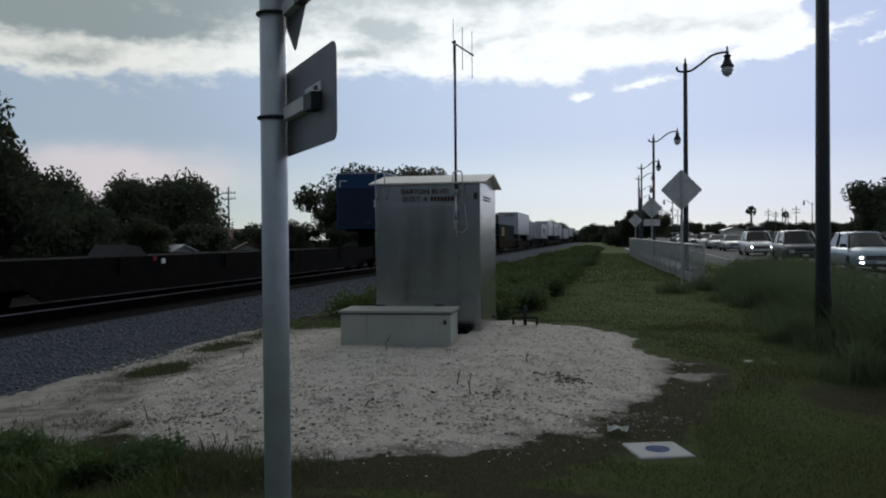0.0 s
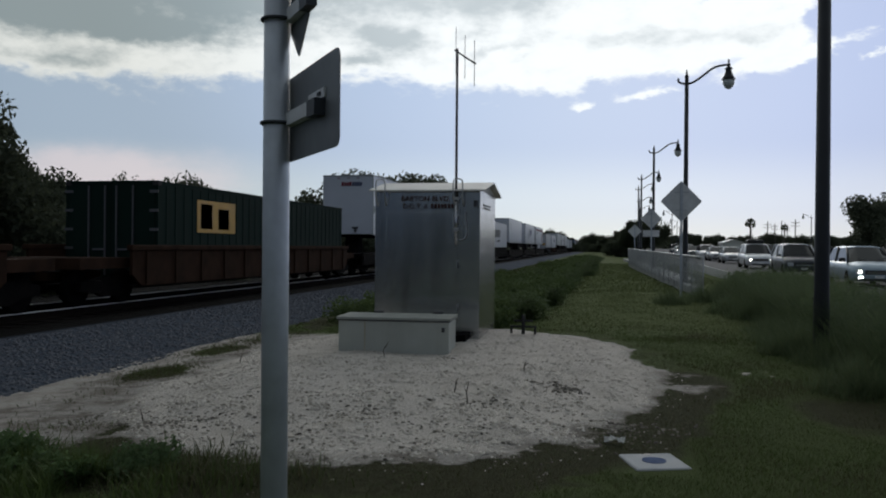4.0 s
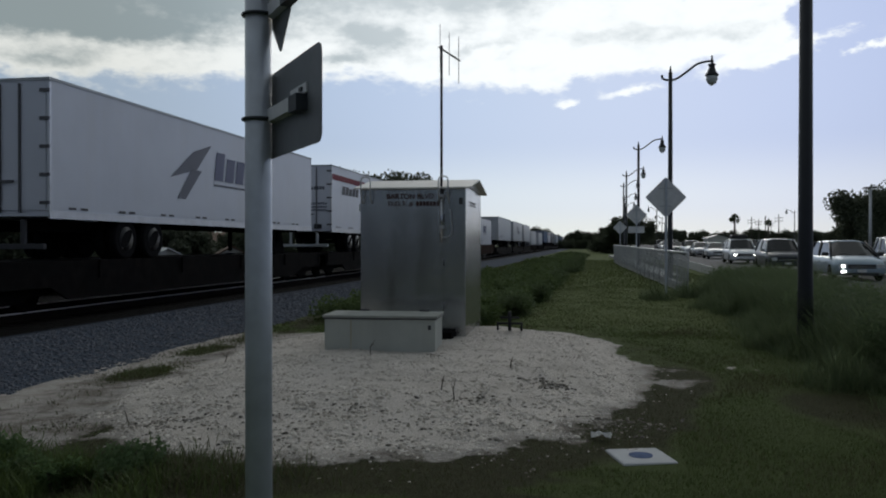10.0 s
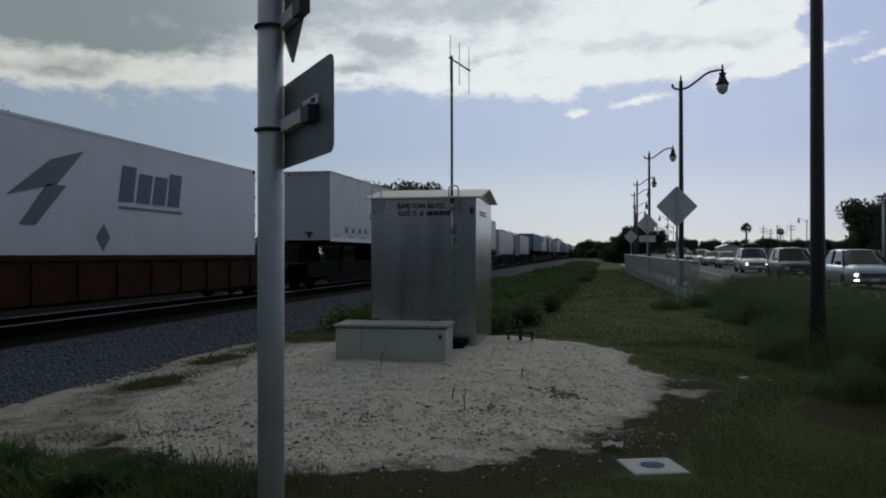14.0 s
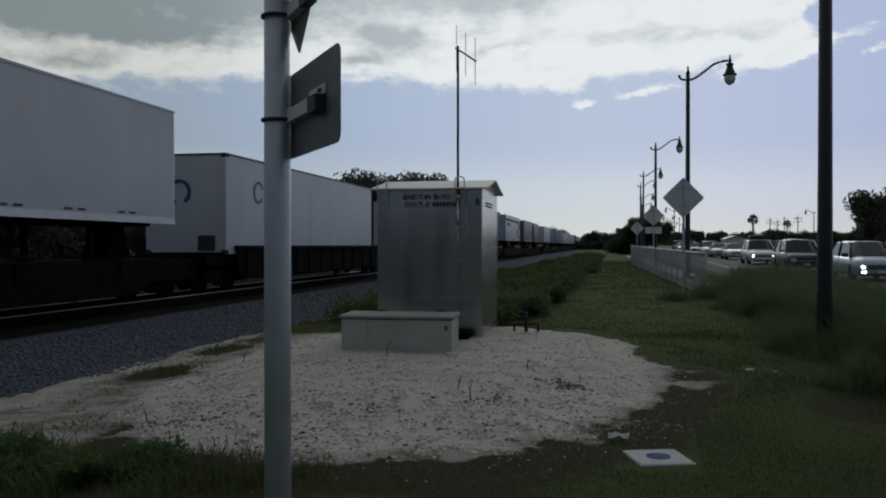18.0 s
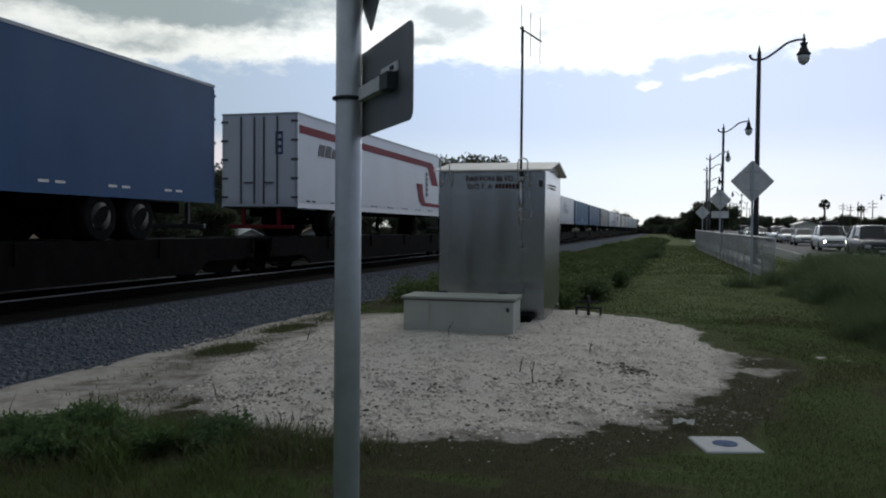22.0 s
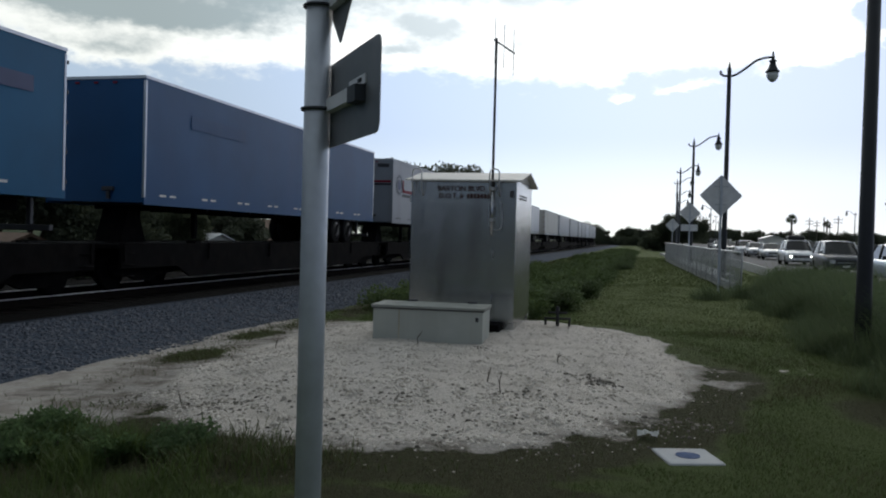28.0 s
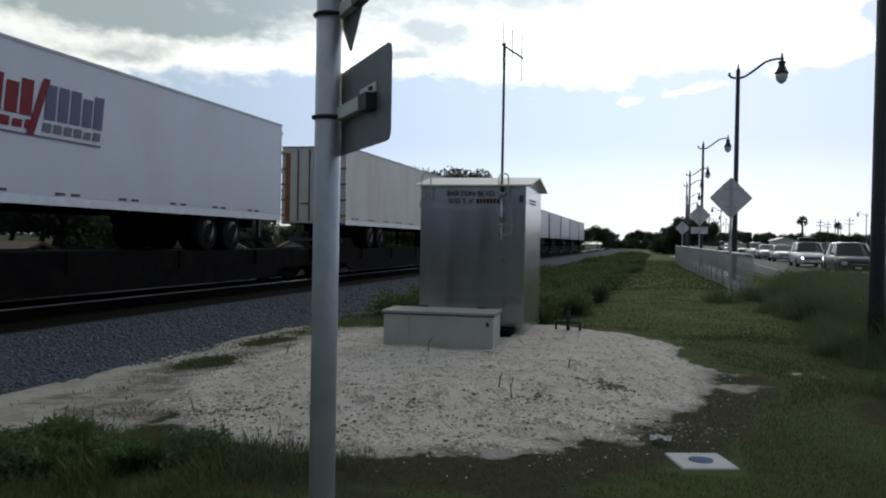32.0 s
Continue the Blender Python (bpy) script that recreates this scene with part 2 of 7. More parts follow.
BOXLID = mat("weathered cabinet lid", (0.27, 0.28, 0.25), 0.8, 0.0, 0.1, 4, 0.1, 60, (0.16, 0.15, 0.12), 0.6, 3)
BOXSEAM = mat("yellowed sealant", (0.38, 0.36, 0.28), 0.7)
BLACKPOLE = mat("black painted pole", (0.012, 0.014, 0.018), 0.45, 0.2, 0.2, 6)
LETTER = mat("dark red-brown lettering", (0.055, 0.02, 0.018), 0.7, spec=0.2)
PAPER = mat("white wrapper", (0.82, 0.82, 0.80), 0.5, 0, 0.05, 9)
SIGNPLATE = mat("bare aluminium sign back", (0.70, 0.70, 0.71), 0.55, 0.1, 0.10, 5, 0.03, 60, (0.5, 0.48, 0.45), 0.5, 3)
LIDBLUE = mat("blue-grey lid disc", (0.075, 0.105, 0.19), 0.95, 0, 0.25, 12, dirt=(0.2, 0.2, 0.2), dirt_amt=0.5, dirt_scale=9, spec=0.05)
GLASSLAMP = mat("lamp glass", (0.6, 0.62, 0.62), 0.15, 0, 0.05, 5)
BLACKSTEEL = mat("black car steel", (0.0055, 0.0052, 0.0055), 0.95, 0.0, 0.35, 3, 0.1, 40, (0.020, 0.015, 0.013), 0.6, 2, spec=0.05)
BROWNSTEEL = mat("oxide brown car steel", (0.036, 0.019, 0.012), 0.9, 0.0, 0.25, 2, 0.1, 40, (0.010, 0.008, 0.007), 0.7, 1.5, spec=0.06)
GREYSTEEL = mat("dark grey car steel", (0.022, 0.022, 0.024), 0.85, 0.0, 0.25, 2, 0.1, 40, (0.02, 0.02, 0.02), 0.6, 2)
TYRE = mat("tyre rubber", (0.009, 0.009, 0.010), 0.95, 0, 0.2, 10, spec=0.05)
DULLRIM = mat("dark wheel rim", (0.07, 0.07, 0.07), 0.6, 0.2, 0.2, 6)
RIM = mat("white wheel rim", (0.62, 0.62, 0.60), 0.5, 0.2, 0.1, 6)
RAILSTEEL = mat("rail steel", (0.012, 0.0095, 0.008), 0.9, 0.0, 0.2, 8, spec=0.05)
RAILTOP = mat("polished rail top with painted glint", (0.75, 0.73, 0.71), 0.4, 0.3, 0.05, 8)
TIE = mat("near-black wooden tie", (0.010, 0.008, 0.007), 0.95, 0, 0.3, 5, 0.2, 60, spec=0.05)
WHITE = mat("white trailer skin", (0.56, 0.585, 0.65), 0.34, 0.05, 0.04, 0.8, 0.0, 20, (0.45, 0.43, 0.40), 0.35, 0.6, True)
WHITE2 = mat("aged white trailer skin", (0.47, 0.49, 0.54), 0.36, 0.05, 0.06, 0.7, 0.0, 20, (0.33, 0.29, 0.25), 0.5, 0.8, True)
CREAM = mat("cream container paint", (0.62, 0.60, 0.55), 0.5, 0.0, 0.06, 0.7, 0.0, 20, (0.34, 0.27, 0.2), 0.5, 0.9, True)
GREYSKIN = mat("grey trailer skin", (0.108, 0.125, 0.15), 0.36, 0.1, 0.08, 0.8, 0.0, 20, (0.10, 0.10, 0.105), 0.5, 0.9, True, spec=0.3)
DINGY = mat("dingy grey-white trailer skin", (0.21, 0.225, 0.25), 0.4, 0.0, 0.08, 0.7, 0.0, 20, (0.16, 0.15, 0.145), 0.7, 0.7, True)
LIGHTGREY = mat("pale grey trailer skin", (0.50, 0.52, 0.55), 0.45, 0.1, 0.05, 0.8, 0.0, 20, (0.3, 0.3, 0.3), 0.4, 0.8, True)
BLUE = mat("blue trailer paint", (0.012, 0.105, 0.22), 0.5, 0.0, 0.12, 0.6, 0.0, 20, (0.02, 0.10, 0.19), 0.5, 0.7, True, spec=0.22)
NAVYSKIN = mat("dark blue trailer paint", (0.024, 0.072, 0.175), 0.5, 0.0, 0.12, 0.6, 0.0, 20, (0.035, 0.08, 0.17), 0.5, 0.7, True, spec=0.2)
ROYAL = mat("royal blue trailer paint", (0.014, 0.075, 0.19), 0.45, 0.0, 0.12, 0.6, 0.0, 20, (0.03, 0.08, 0.20), 0.5, 0.7, True, spec=0.25)
BLUE2 = mat("faded blue trailer paint", (0.028, 0.080, 0.19), 0.5, 0.0, 0.1, 0.6, 0.0, 20, (0.06, 0.11, 0.19), 0.5, 0.7, True, spec=0.22)
SLATEBLUE = mat("dull slate blue paint", (0.022, 0.034, 0.070), 0.6, 0.0, 0.15, 0.8, 0.0, 20, (0.03, 0.035, 0.05), 0.5, 0.9, True, spec=0.2)
PALEBLUE = mat("pale grey-blue paint", (0.17, 0.20, 0.27), 0.6, 0.0, 0.1, 0.8, 0.0, 20, (0.12, 0.13, 0.16), 0.5, 0.9, True)
DARKRED = mat("dark red bumper paint", (0.12, 0.008, 0.014), 0.7, 0.0, 0.15, 4, spec=0.15)
GREENC = mat("dark green container paint", (0.007, 0.020, 0.016), 0.8, 0, 0.12, 0.8, 0.0, 20, (0.010, 0.022, 0.018), 0.5, 1, spec=0.1)
PALETOP = mat("pale trailer roof rail", (0.36, 0.38, 0.41), 0.5, 0.2, 0.08, 3)
HARDWARE = mat("dull door hardware", (0.10, 0.10, 0.11), 0.5, 0.4, 0.15, 6)
DARKTRIM = mat("dark trailer trim", (0.05, 0.05, 0.055), 0.5, 0.3, 0.1, 4)
SILVERTRIM = mat("aluminium trailer rail", (0.55, 0.56, 0.58), 0.35, 0.8, 0.08, 3)
RED = mat("red trailer graphic", (0.20, 0.011, 0.028), 0.6, 0, 0.06, 2, spec=0.2)
NAVY = mat("navy trailer graphic", (0.03, 0.045, 0.13), 0.45, 0, 0.06, 2)
INK = mat("black trailer graphic", (0.02, 0.02, 0.025), 0.5, 0, 0.06, 2)
SLATE = mat("slate trailer graphic", (0.09, 0.10, 0.135), 0.5, 0, 0.06, 2)
YELLOW = mat("ochre panel", (0.52, 0.30, 0.05), 0.5, 0, 0.1, 2)
GOLD = mat("gold shield", (0.55, 0.36, 0.06), 0.5, 0, 0.08, 2)
BROWNG = mat("dark brown shield", (0.05, 0.03, 0.02), 0.5)
RUST = mat("rust stain", (0.28, 0.12, 0.05), 0.8, 0, 0.3, 4)
GRAFFITI = mat("pale graffiti paint", (0.036, 0.038, 0.05), 0.7, 0, 0.2, 5)

# ---- mesh helpers ----


def bx(bm, x0, x1, y0, y1, z0, z1):
    vs = [bm.verts.new(c) for c in ((x0, y0, z0), (x1, y0, z0), (x1, y1, z0), (x0, y1, z0), (x0, y0, z1), (x1, y0, z1), (x1, y1, z1), (x0, y1, z1))]
    for f in ((0, 3, 2, 1), (4, 5, 6, 7), (0, 1, 5, 4), (1, 2, 6, 5), (2, 3, 7, 6), (3, 0, 4, 7)):
        bm.faces.new([vs[i] for i in f])
    return vs


def tube(bm, pts, r, n=10, cap=True):
    """A round bar through pts; r is one radius or one a point."""
    pts = [Vector(p) for p in pts]
    rs = r if isinstance(r, (list, tuple)) else [r] * len(pts)
    rings = []
    for i, p in enumerate(pts):
        d = (pts[min(i + 1, len(pts) - 1)] - pts[max(i - 1, 0)]).normalized()
        a = d.orthogonal().normalized() if i == 0 else (prev - d * prev.dot(d)).normalized()
        prev = a
        b = d.cross(a)
        rings.append([bm.verts.new(p + (a * math.cos(k * math.tau / n) + b * math.sin(k * math.tau / n)) * rs[i]) for k in range(n)])
    for u, v in zip(rings, rings[1:]):
        for k in range(n):
            f = bm.faces.new((u[k], u[(k + 1) % n], v[(k + 1) % n], v[k]))
            f.smooth = True
    if cap:
        bm.faces.new(list(reversed(rings[0])))
        bm.faces.new(rings[-1])


def prism(bm, outline, axis, a, b):
    """Outline in the plane across axis, pushed from a to b. axis x: (y, z); y: (x, z); z: (x, y)."""
    def at(p, k):
        return {"x": (k, p[0], p[1]), "y": (p[0], k, p[1]), "z": (p[0], p[1], k)}[axis]
    u = [bm.verts.new(at(p, a)) for p in outline]
    v = [bm.verts.new(at(p, b)) for p in outline]
    n = len(outline)
    bm.faces.new(list(reversed(u))), bm.faces.new(v)
    for i in range(n):
        bm.faces.new((u[i], u[(i + 1) % n], v[(i + 1) % n], v[i]))


def bevel(bm, w, seg=2):
    bmesh.ops.bevel(bm, geom=bm.edges[:], offset=w, segments=seg, profile=0.5, affect="EDGES")


def mesh_of(name, bm, material):
    bmesh.ops.recalc_face_normals(bm, faces=bm.faces[:])
    me = bpy.data.meshes.new(name)
    bm.to_mesh(me)
    bm.free()
    for m in (material if isinstance(material, (list, tuple)) else [material]):
        me.materials.append(m)
    return me


def part(name, bm, material, parent, label=""):
    ob = new(name, mesh_of(name, bm, material))
    ob.parent = parent
    if label:
        ob["label"] = label
    return ob


BOXES = {}


def box_part(name, size, material, parent, at, label=""):
    """A plain bar or block; alike ones share a mesh."""
    key = (tuple(round(v, 3) for v in size), material.name)
    if key not in BOXES:
        bm = bmesh.new()
        x, y, z = (v / 2 for v in size)
        bx(bm, -x, x, -y, y, -z, z)
        if min(size) > 0.04:
            bevel(bm, min(size) * 0.12, 1)
        BOXES[key] = mesh_of(name, bm, material)
    ob = new(name, BOXES[key])
    ob.parent = parent
    ob.location = at
    if label:
        ob["label"] = label
    return ob


def thing(name, at, label, category, group="", kind=""):
    ob = new(name)
    ob.empty_display_size = 0.2
    ob.matrix_basis = at
    return tagged(ob, label, category, group, kind)


def solid(name, bm, material, label, category, group="", kind="", at=None):
    ob = new(name, mesh_of(name, bm, material))
    if at is not None:
        ob.matrix_basis = at
    return tagged(ob, label, category, group, kind)

# ---- ground ----
RAIL_X, RAIL_TOP = -12.25, 0.28


def smooth(a, b, x):
    t = min(1.0, max(0.0, (x - a) / (b - a)))
    return t * t * (3 - 2 * t)


def mound_r(x, y):
    """Under 1 inside the white shell mound."""
    wob = 0.07 * noise.noise((x * 0.5, y * 0.5, 3.0)) + 0.08 * noise.noise((x * 1.5, y * 1.5, 7.0)) + 0.05 * noise.noise((x * 4.1, y * 4.1, 1.0))
    dx, dy = x + 2.5, y - 10.8
    p = 2.0 if dx > 0 and dy < 0 else 2.5
    return (abs(dx / (3.25 if dx > 0 else 2.85)) ** p + abs(dy / (4.85 if dy < 0 else 5.4)) ** p) ** (1 / p) + wob


def ground_z(x, y):
    z = 0.035 * noise.noise((x * 0.35, y * 0.35, 0.0)) + 0.012 * noise.noise((x * 1.6, y * 1.6, 5.0))
    far = smooth(60, 200, math.hypot(x, y))
    z *= 1 - far
    z += (0.21 + 0.09 * smooth(12.2, 15.0, y)) * smooth(1.08, 0.5, mound_r(x, y))
    # lumps of the shell heap
    z += smooth(1.1, 0.8, mound_r(x, y)) * (0.045 * noise.noise((x * 1.6, y * 1.6, 31.0)) + 0.026 * noise.noise((x * 4.2, y * 4.2, 32.0)))
    # track bed
    bed = smooth(-6.4, -9.4, x) * (1 if x > -16 else smooth(-19, -16, x))
    z = z * (1 - bed) + 0.09 * bed
    # shallow ditch beyond the mound
    z -= 0.22 * smooth(14, 19, y) * math.exp(-((x + 3.2) / 1.9) ** 2) * (1 - far)
    return z


def axis_steps(dense0, dense1, step, grow, end):
    out = list(np.arange(dense0, dense1 + 1e-6, step))
    s = step
    while out[-1] < end:
        s *= grow
        out.append(out[-1] + s)
    s = step
    while out[0] > -end:
        s *= grow
        out.insert(0, out[0] - s)
    return out


def ground_material():
    m = bpy.data.materials.new("verge ground")
    m.use_nodes = True
    nt = m.node_tree
    n, l = nt.nodes.new, nt.links.new
    p = nt.nodes["Principled BSDF"]
    p.inputs["Roughness"].default_value = 0.95
    p.inputs["Specular IOR Level"].default_value = 0.04
    geo = n("ShaderNodeNewGeometry")
    sep = n("ShaderNodeSeparateXYZ")
    l(geo.outputs["Position"], sep.inputs[0])

    def tex(scale, detail=5, rough=0.6):
        t = n("ShaderNodeTexNoise")
        t.inputs["Scale"].default_value, t.inputs["Detail"].default_value, t.inputs["Roughness"].default_value = scale, detail, rough
        l(geo.outputs["Position"], t.inputs["Vector"])
        return t.outputs["Fac"]

    def rampc(fac, stops):
        r = n("ShaderNodeValToRGB")
        while len(r.color_ramp.elements) < len(stops):
            r.color_ramp.elements.new(0.5)
        for e, (q, c) in zip(r.color_ramp.elements, stops):
            e.position, e.color = q, (*c, 1)
        l(fac, r.inputs[0])
        return r.outputs["Color"]

    def mix(fac, a, b):
        k = n("ShaderNodeMixRGB")
        l(fac, k.inputs[0]), l(a, k.inputs[1]), l(b, k.inputs[2])
        return k.outputs[0]

    at = n("ShaderNodeAttribute")
    at.attribute_name = "zone"
    zs = n("ShaderNodeSeparateColor")
    l(at.outputs["Color"], zs.inputs[0])
    grass = mix(tex(0.7, 6), rampc(tex(9, 6), [(0.3, (0.040, 0.060, 0.016)), (0.7, (0.058, 0.080, 0.024))]),
                rampc(tex(14, 6), [(0.3, (0.042, 0.048, 0.020)), (0.7, (0.062, 0.068, 0.030))]))
    shell = mix(tex(1.1, 6), rampc(tex(45, 5), [(0.25, (0.40, 0.36, 0.315)), (0.5, (0.56, 0.515, 0.46)), (0.8, (0.67, 0.625, 0.57))]),
                rampc(tex(60, 5), [(0.3, (0.48, 0.44, 0.395)), (0.7, (0.65, 0.605, 0.55))]))
    shell = mix(rampc(tex(2.2, 5), [(0.48, (0.0, 0.0, 0.0)), (0.72, (0.55, 0.55, 0.55))]), shell, rampc(tex(25, 5), [(0.3, (0.20, 0.175, 0.14)), (0.7, (0.40, 0.365, 0.31))]))
    sand = mix(rampc(tex(2.6, 6), [(0.42, (0.0, 0.0, 0.0)), (0.56, (1.0, 1.0, 1.0))]), rampc(tex(30, 6), [(0.3, (0.13, 0.115, 0.098)), (0.7, (0.26, 0.235, 0.205))]),
               rampc(tex(22, 6), [(0.3, (0.27, 0.25, 0.225)), (0.7, (0.42, 0.395, 0.36))]))
    dirt = rampc(tex(12, 7), [(0.3, (0.014, 0.011, 0.007)), (0.7, (0.040, 0.031, 0.021))])
    ballast = rampc(tex(30, 4), [(0.25, (0.042, 0.053, 0.072)), (0.5, (0.057, 0.070, 0.092)), (0.8, (0.076, 0.090, 0.115))])

    def edge(fac, noise_scale, lo, hi, amp=0.5):
        t = n("ShaderNodeMath")
        t.operation = "MULTIPLY_ADD"
        l(tex(noise_scale, 6, 0.7), t.inputs[0])
        t.inputs[1].default_value, t.inputs[2].default_value = amp, -amp / 2
        s = n("ShaderNodeMath")
        l(t.outputs[0], s.inputs[0]), l(fac, s.inputs[1])
        r = n("ShaderNodeMapRange")
        r.inputs["From Min"].default_value, r.inputs["From Max"].default_value = lo, hi
        l(s.outputs[0], r.inputs["Value"])
        return r.outputs[0]

    mown = rampc(tex(7, 6), [(0.3, (0.062, 0.078, 0.028)), (0.7, (0.098, 0.110, 0.045))])
    grass = mix(at.outputs["Alpha"], grass, mown)
    c = mix(edge(zs.outputs[2], 2.5, 0.42, 0.58), grass, dirt)
    e0, e1 = edge(zs.outputs[0], 6.0, 0.44, 0.56, 0.6), edge(zs.outputs[1], 4.0, 0.45, 0.55, 0.3)
    c = mix(e0, c, mix(edge(zs.outputs[2], 3.0, 0.15, 0.55, 0.35), shell, sand))
    c = mix(e1, c, ballast)
    # soft sheen of the turf
    bare = n("ShaderNodeMath")
    bare.operation = "MAXIMUM"
    l(e0, bare.inputs[0]), l(e1, bare.inputs[1])
    sh = n("ShaderNodeMapRange")
    sh.inputs["To Min"].default_value, sh.inputs["To Max"].default_value = 0.15, 0.0
    l(bare.outputs[0], sh.inputs["Value"])
    l(sh.outputs[0], p.inputs["Sheen Weight"])
    p.inputs["Sheen Tint"].default_value = (0.45, 0.6, 0.25, 1)
    # shade under and beyond the train, painted into the ground as near black
    track_shade = n("ShaderNodeMapRange")
    track_shade.inputs["From Min"].default_value, track_shade.inputs["From Max"].default_value = -9.75, -10.05
    l(sep.outputs[0], track_shade.inputs["Value"])
    c = mix(track_shade.outputs[0], c, rampc(tex(20, 5), [(0.3, (0.0035, 0.0033, 0.0033)), (0.7, (0.009, 0.0085, 0.008))]))
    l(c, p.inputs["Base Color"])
    b = n("ShaderNodeBump")
    b.inputs["Strength"].default_value, b.inputs["Distance"].default_value = 0.9, 0.04
    l(tex(55, 5), b.inputs["Height"])
    l(b.outputs[0], p.inputs["Normal"])
    return m


def zones(x, y):
    """shell, ballast, dirt, each 0 to 1 around an edge at 0.5."""
    r = mound_r(x, y)
    shell = smooth(1.13, 0.89, r)
    # pale sandy strip at the foot of the track bed, with worn brown patches along the mound
    low = 5.0 - 0.55 * (x + 4.6)
    strip = smooth(-6.95, -6.5, x) * smooth(-3.9, -4.7, x) * smooth(17.0, 13.5, y) * smooth(low - 0.25, low + 0.35, y)
    strip *= 0.80 + 0.22 * noise.noise((x * 1.1, y * 0.5, 11.0))
    worn = math.exp(-((x + 5.62 + 0.05 * (y - 8)) / 0.45) ** 2) * smooth(6.2, 7.0, y)
    worn *= max(0.0, min(1.0, 0.45 + 1.5 * noise.noise((x * 2.1, y * 1.3, 13.0))))
    worn = max(worn, 0.9 * math.exp(-(((x + 4.75) / 0.75) ** 2 + ((y - 6.75) / 0.22) ** 2)))
    tuft = max(math.exp(-(((x + 5.75) / 0.30) ** 2 + ((y - 9.9) / 0.6) ** 2)), 0.8 * math.exp(-(((x + 6.05) / 0.25) ** 2 + ((y - 12.1) / 0.6) ** 2)))
    strip -= 0.18 * worn + 0.70 * tuft
    shell = max(shell, strip) - 0.05 * worn
    ballast = smooth(-6.3, -6.9, x) * (1 if x > -17 else smooth(-19, -17, x))
    soil = (0.66 + 0.8 * noise.noise((x * 1.5, y * 2.2, 17.0))) * math.exp(-(((x + 1.25) / 1.75) ** 4 + ((y - 5.5) / 1.15) ** 4))
    dirt = max(0.74 * smooth(1.34, 1.10, r) * smooth(0.90, 1.04, r) * (1 if y < 10 else 0.6), soil * smooth(0.90, 1.0, r), 0.22 * smooth(5.8, 5.2, y), (0.42 + 0.35 * noise.noise((x * 0.9, y * 0.5, 21.0))) * smooth(1.5, 2.2, x) * smooth(5.6, 6.6, y) * smooth(14, 11, y))
    patch = math.exp(-(((x - 1.15) / 0.6) ** 2 + ((y - 10.6) / 1.7) ** 2))
    bare = max(patch * (0.46 + 0.62 * noise.noise((x * 2.4, y * 1.9, 4.0))), (0.5 + 0.7 * noise.noise((x * 4.0, y * 2.5, 14.0))) * math.exp(-(((x - 2.1) / 0.3) ** 2 + ((y - 11.6) / 0.5) ** 2)))
    shell = max(shell, bare)
    dirt = max(dirt, patch * 0.8, 0.9 * smooth(0.1, 0.5, worn)) - 0.6 * tuft
    if strip > 0 and r > 0.9:
        dirt = max(dirt, 0.42 * min(1.0, strip * 2) * smooth(0.92, 1.06, r))
    return shell, ballast, dirt


def build_ground():
    xs = axis_steps(-8.0, 6.0, 0.16, 1.22, 2600)
    ys = axis_steps(0.5, 20.0, 0.18, 1.2, 2600)
    vs, cols = [], []
    for y in ys:
        for x in xs:
            vs.append((x, y, ground_z(x, y)))
            cols.append((*zones(x, y), smooth(13, 20, y) * smooth(-2.0, -0.8, x)))
    nx = len(xs)
    fs = [(j * nx + i, j * nx + i + 1, (j + 1) * nx + i + 1, (j + 1) * nx + i) for j in range(len(ys) - 1) for i in range(nx - 1)]
    me = bpy.data.meshes.new("ground")
    me.from_pydata(vs, [], fs)
    at = me.color_attributes.new("zone", "FLOAT_COLOR", "POINT")
    at.data.foreach_set("color", np.array(cols, dtype=np.float32).ravel())
    for f in me.polygons:
        f.use_smooth = True
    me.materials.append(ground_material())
    tagged(new("ground", me), "grassy railway verge with pale shell gravel and bare soil", "ground", kind="structure")


build_ground()

# ---- track ----


def build_track():
    for gx in (-0.7175, 0.7175):
        t = thing("rail", pose(RAIL_X + gx, 0, 0.1), "rust-brown steel rail, worn head with a painted sky glint", "rail", "rails", "structure")
        bm = bmesh.new()
        prism(bm, [(-0.07, 0), (0.07, 0), (0.07, 0.015), (0.012, 0.035), (0.012, 0.13), (0.035, 0.14), (0.035, 0.17), (-0.035, 0.17), (-0.035, 0.14), (-0.012, 0.13), (-0.012, 0.035), (-0.07, 0.015)], "y", -200, 900)
        part("rail_web", bm, RAILSTEEL, t)
        # pale top and edges paint in the sky mirrored by the rail head
        bm = bmesh.new()
        bx(bm, -0.0375, 0.0375, -200, 900, 0.164, 0.18)
        part("rail_head", bm, RAILTOP, t, "polished head of the rail, sky glint in its colour")
    # ties near black too, matching the shade painted into the ground
    bm = bmesh.new()
    bx(bm, -1.3, 1.3, -0.12, 0.12, -0.1, 0.0)
    me = mesh_of("tie", bm, TIE)
    for k in range(200):
        o = new("tie", me)
        o.matrix_basis = pose(RAIL_X, 2 + k * 0.61, 0.1)
        tagged(o, "dark wooden railway tie in ballast, near black under the train", "railway tie", "ties", "structure")


build_track()
# ---- the train ----
SPEED = 17.0
HALF = 1.3
DECK = 1.33
MOVERS = []


def moving(ob, s, z):
    MOVERS.append((ob, s, z))


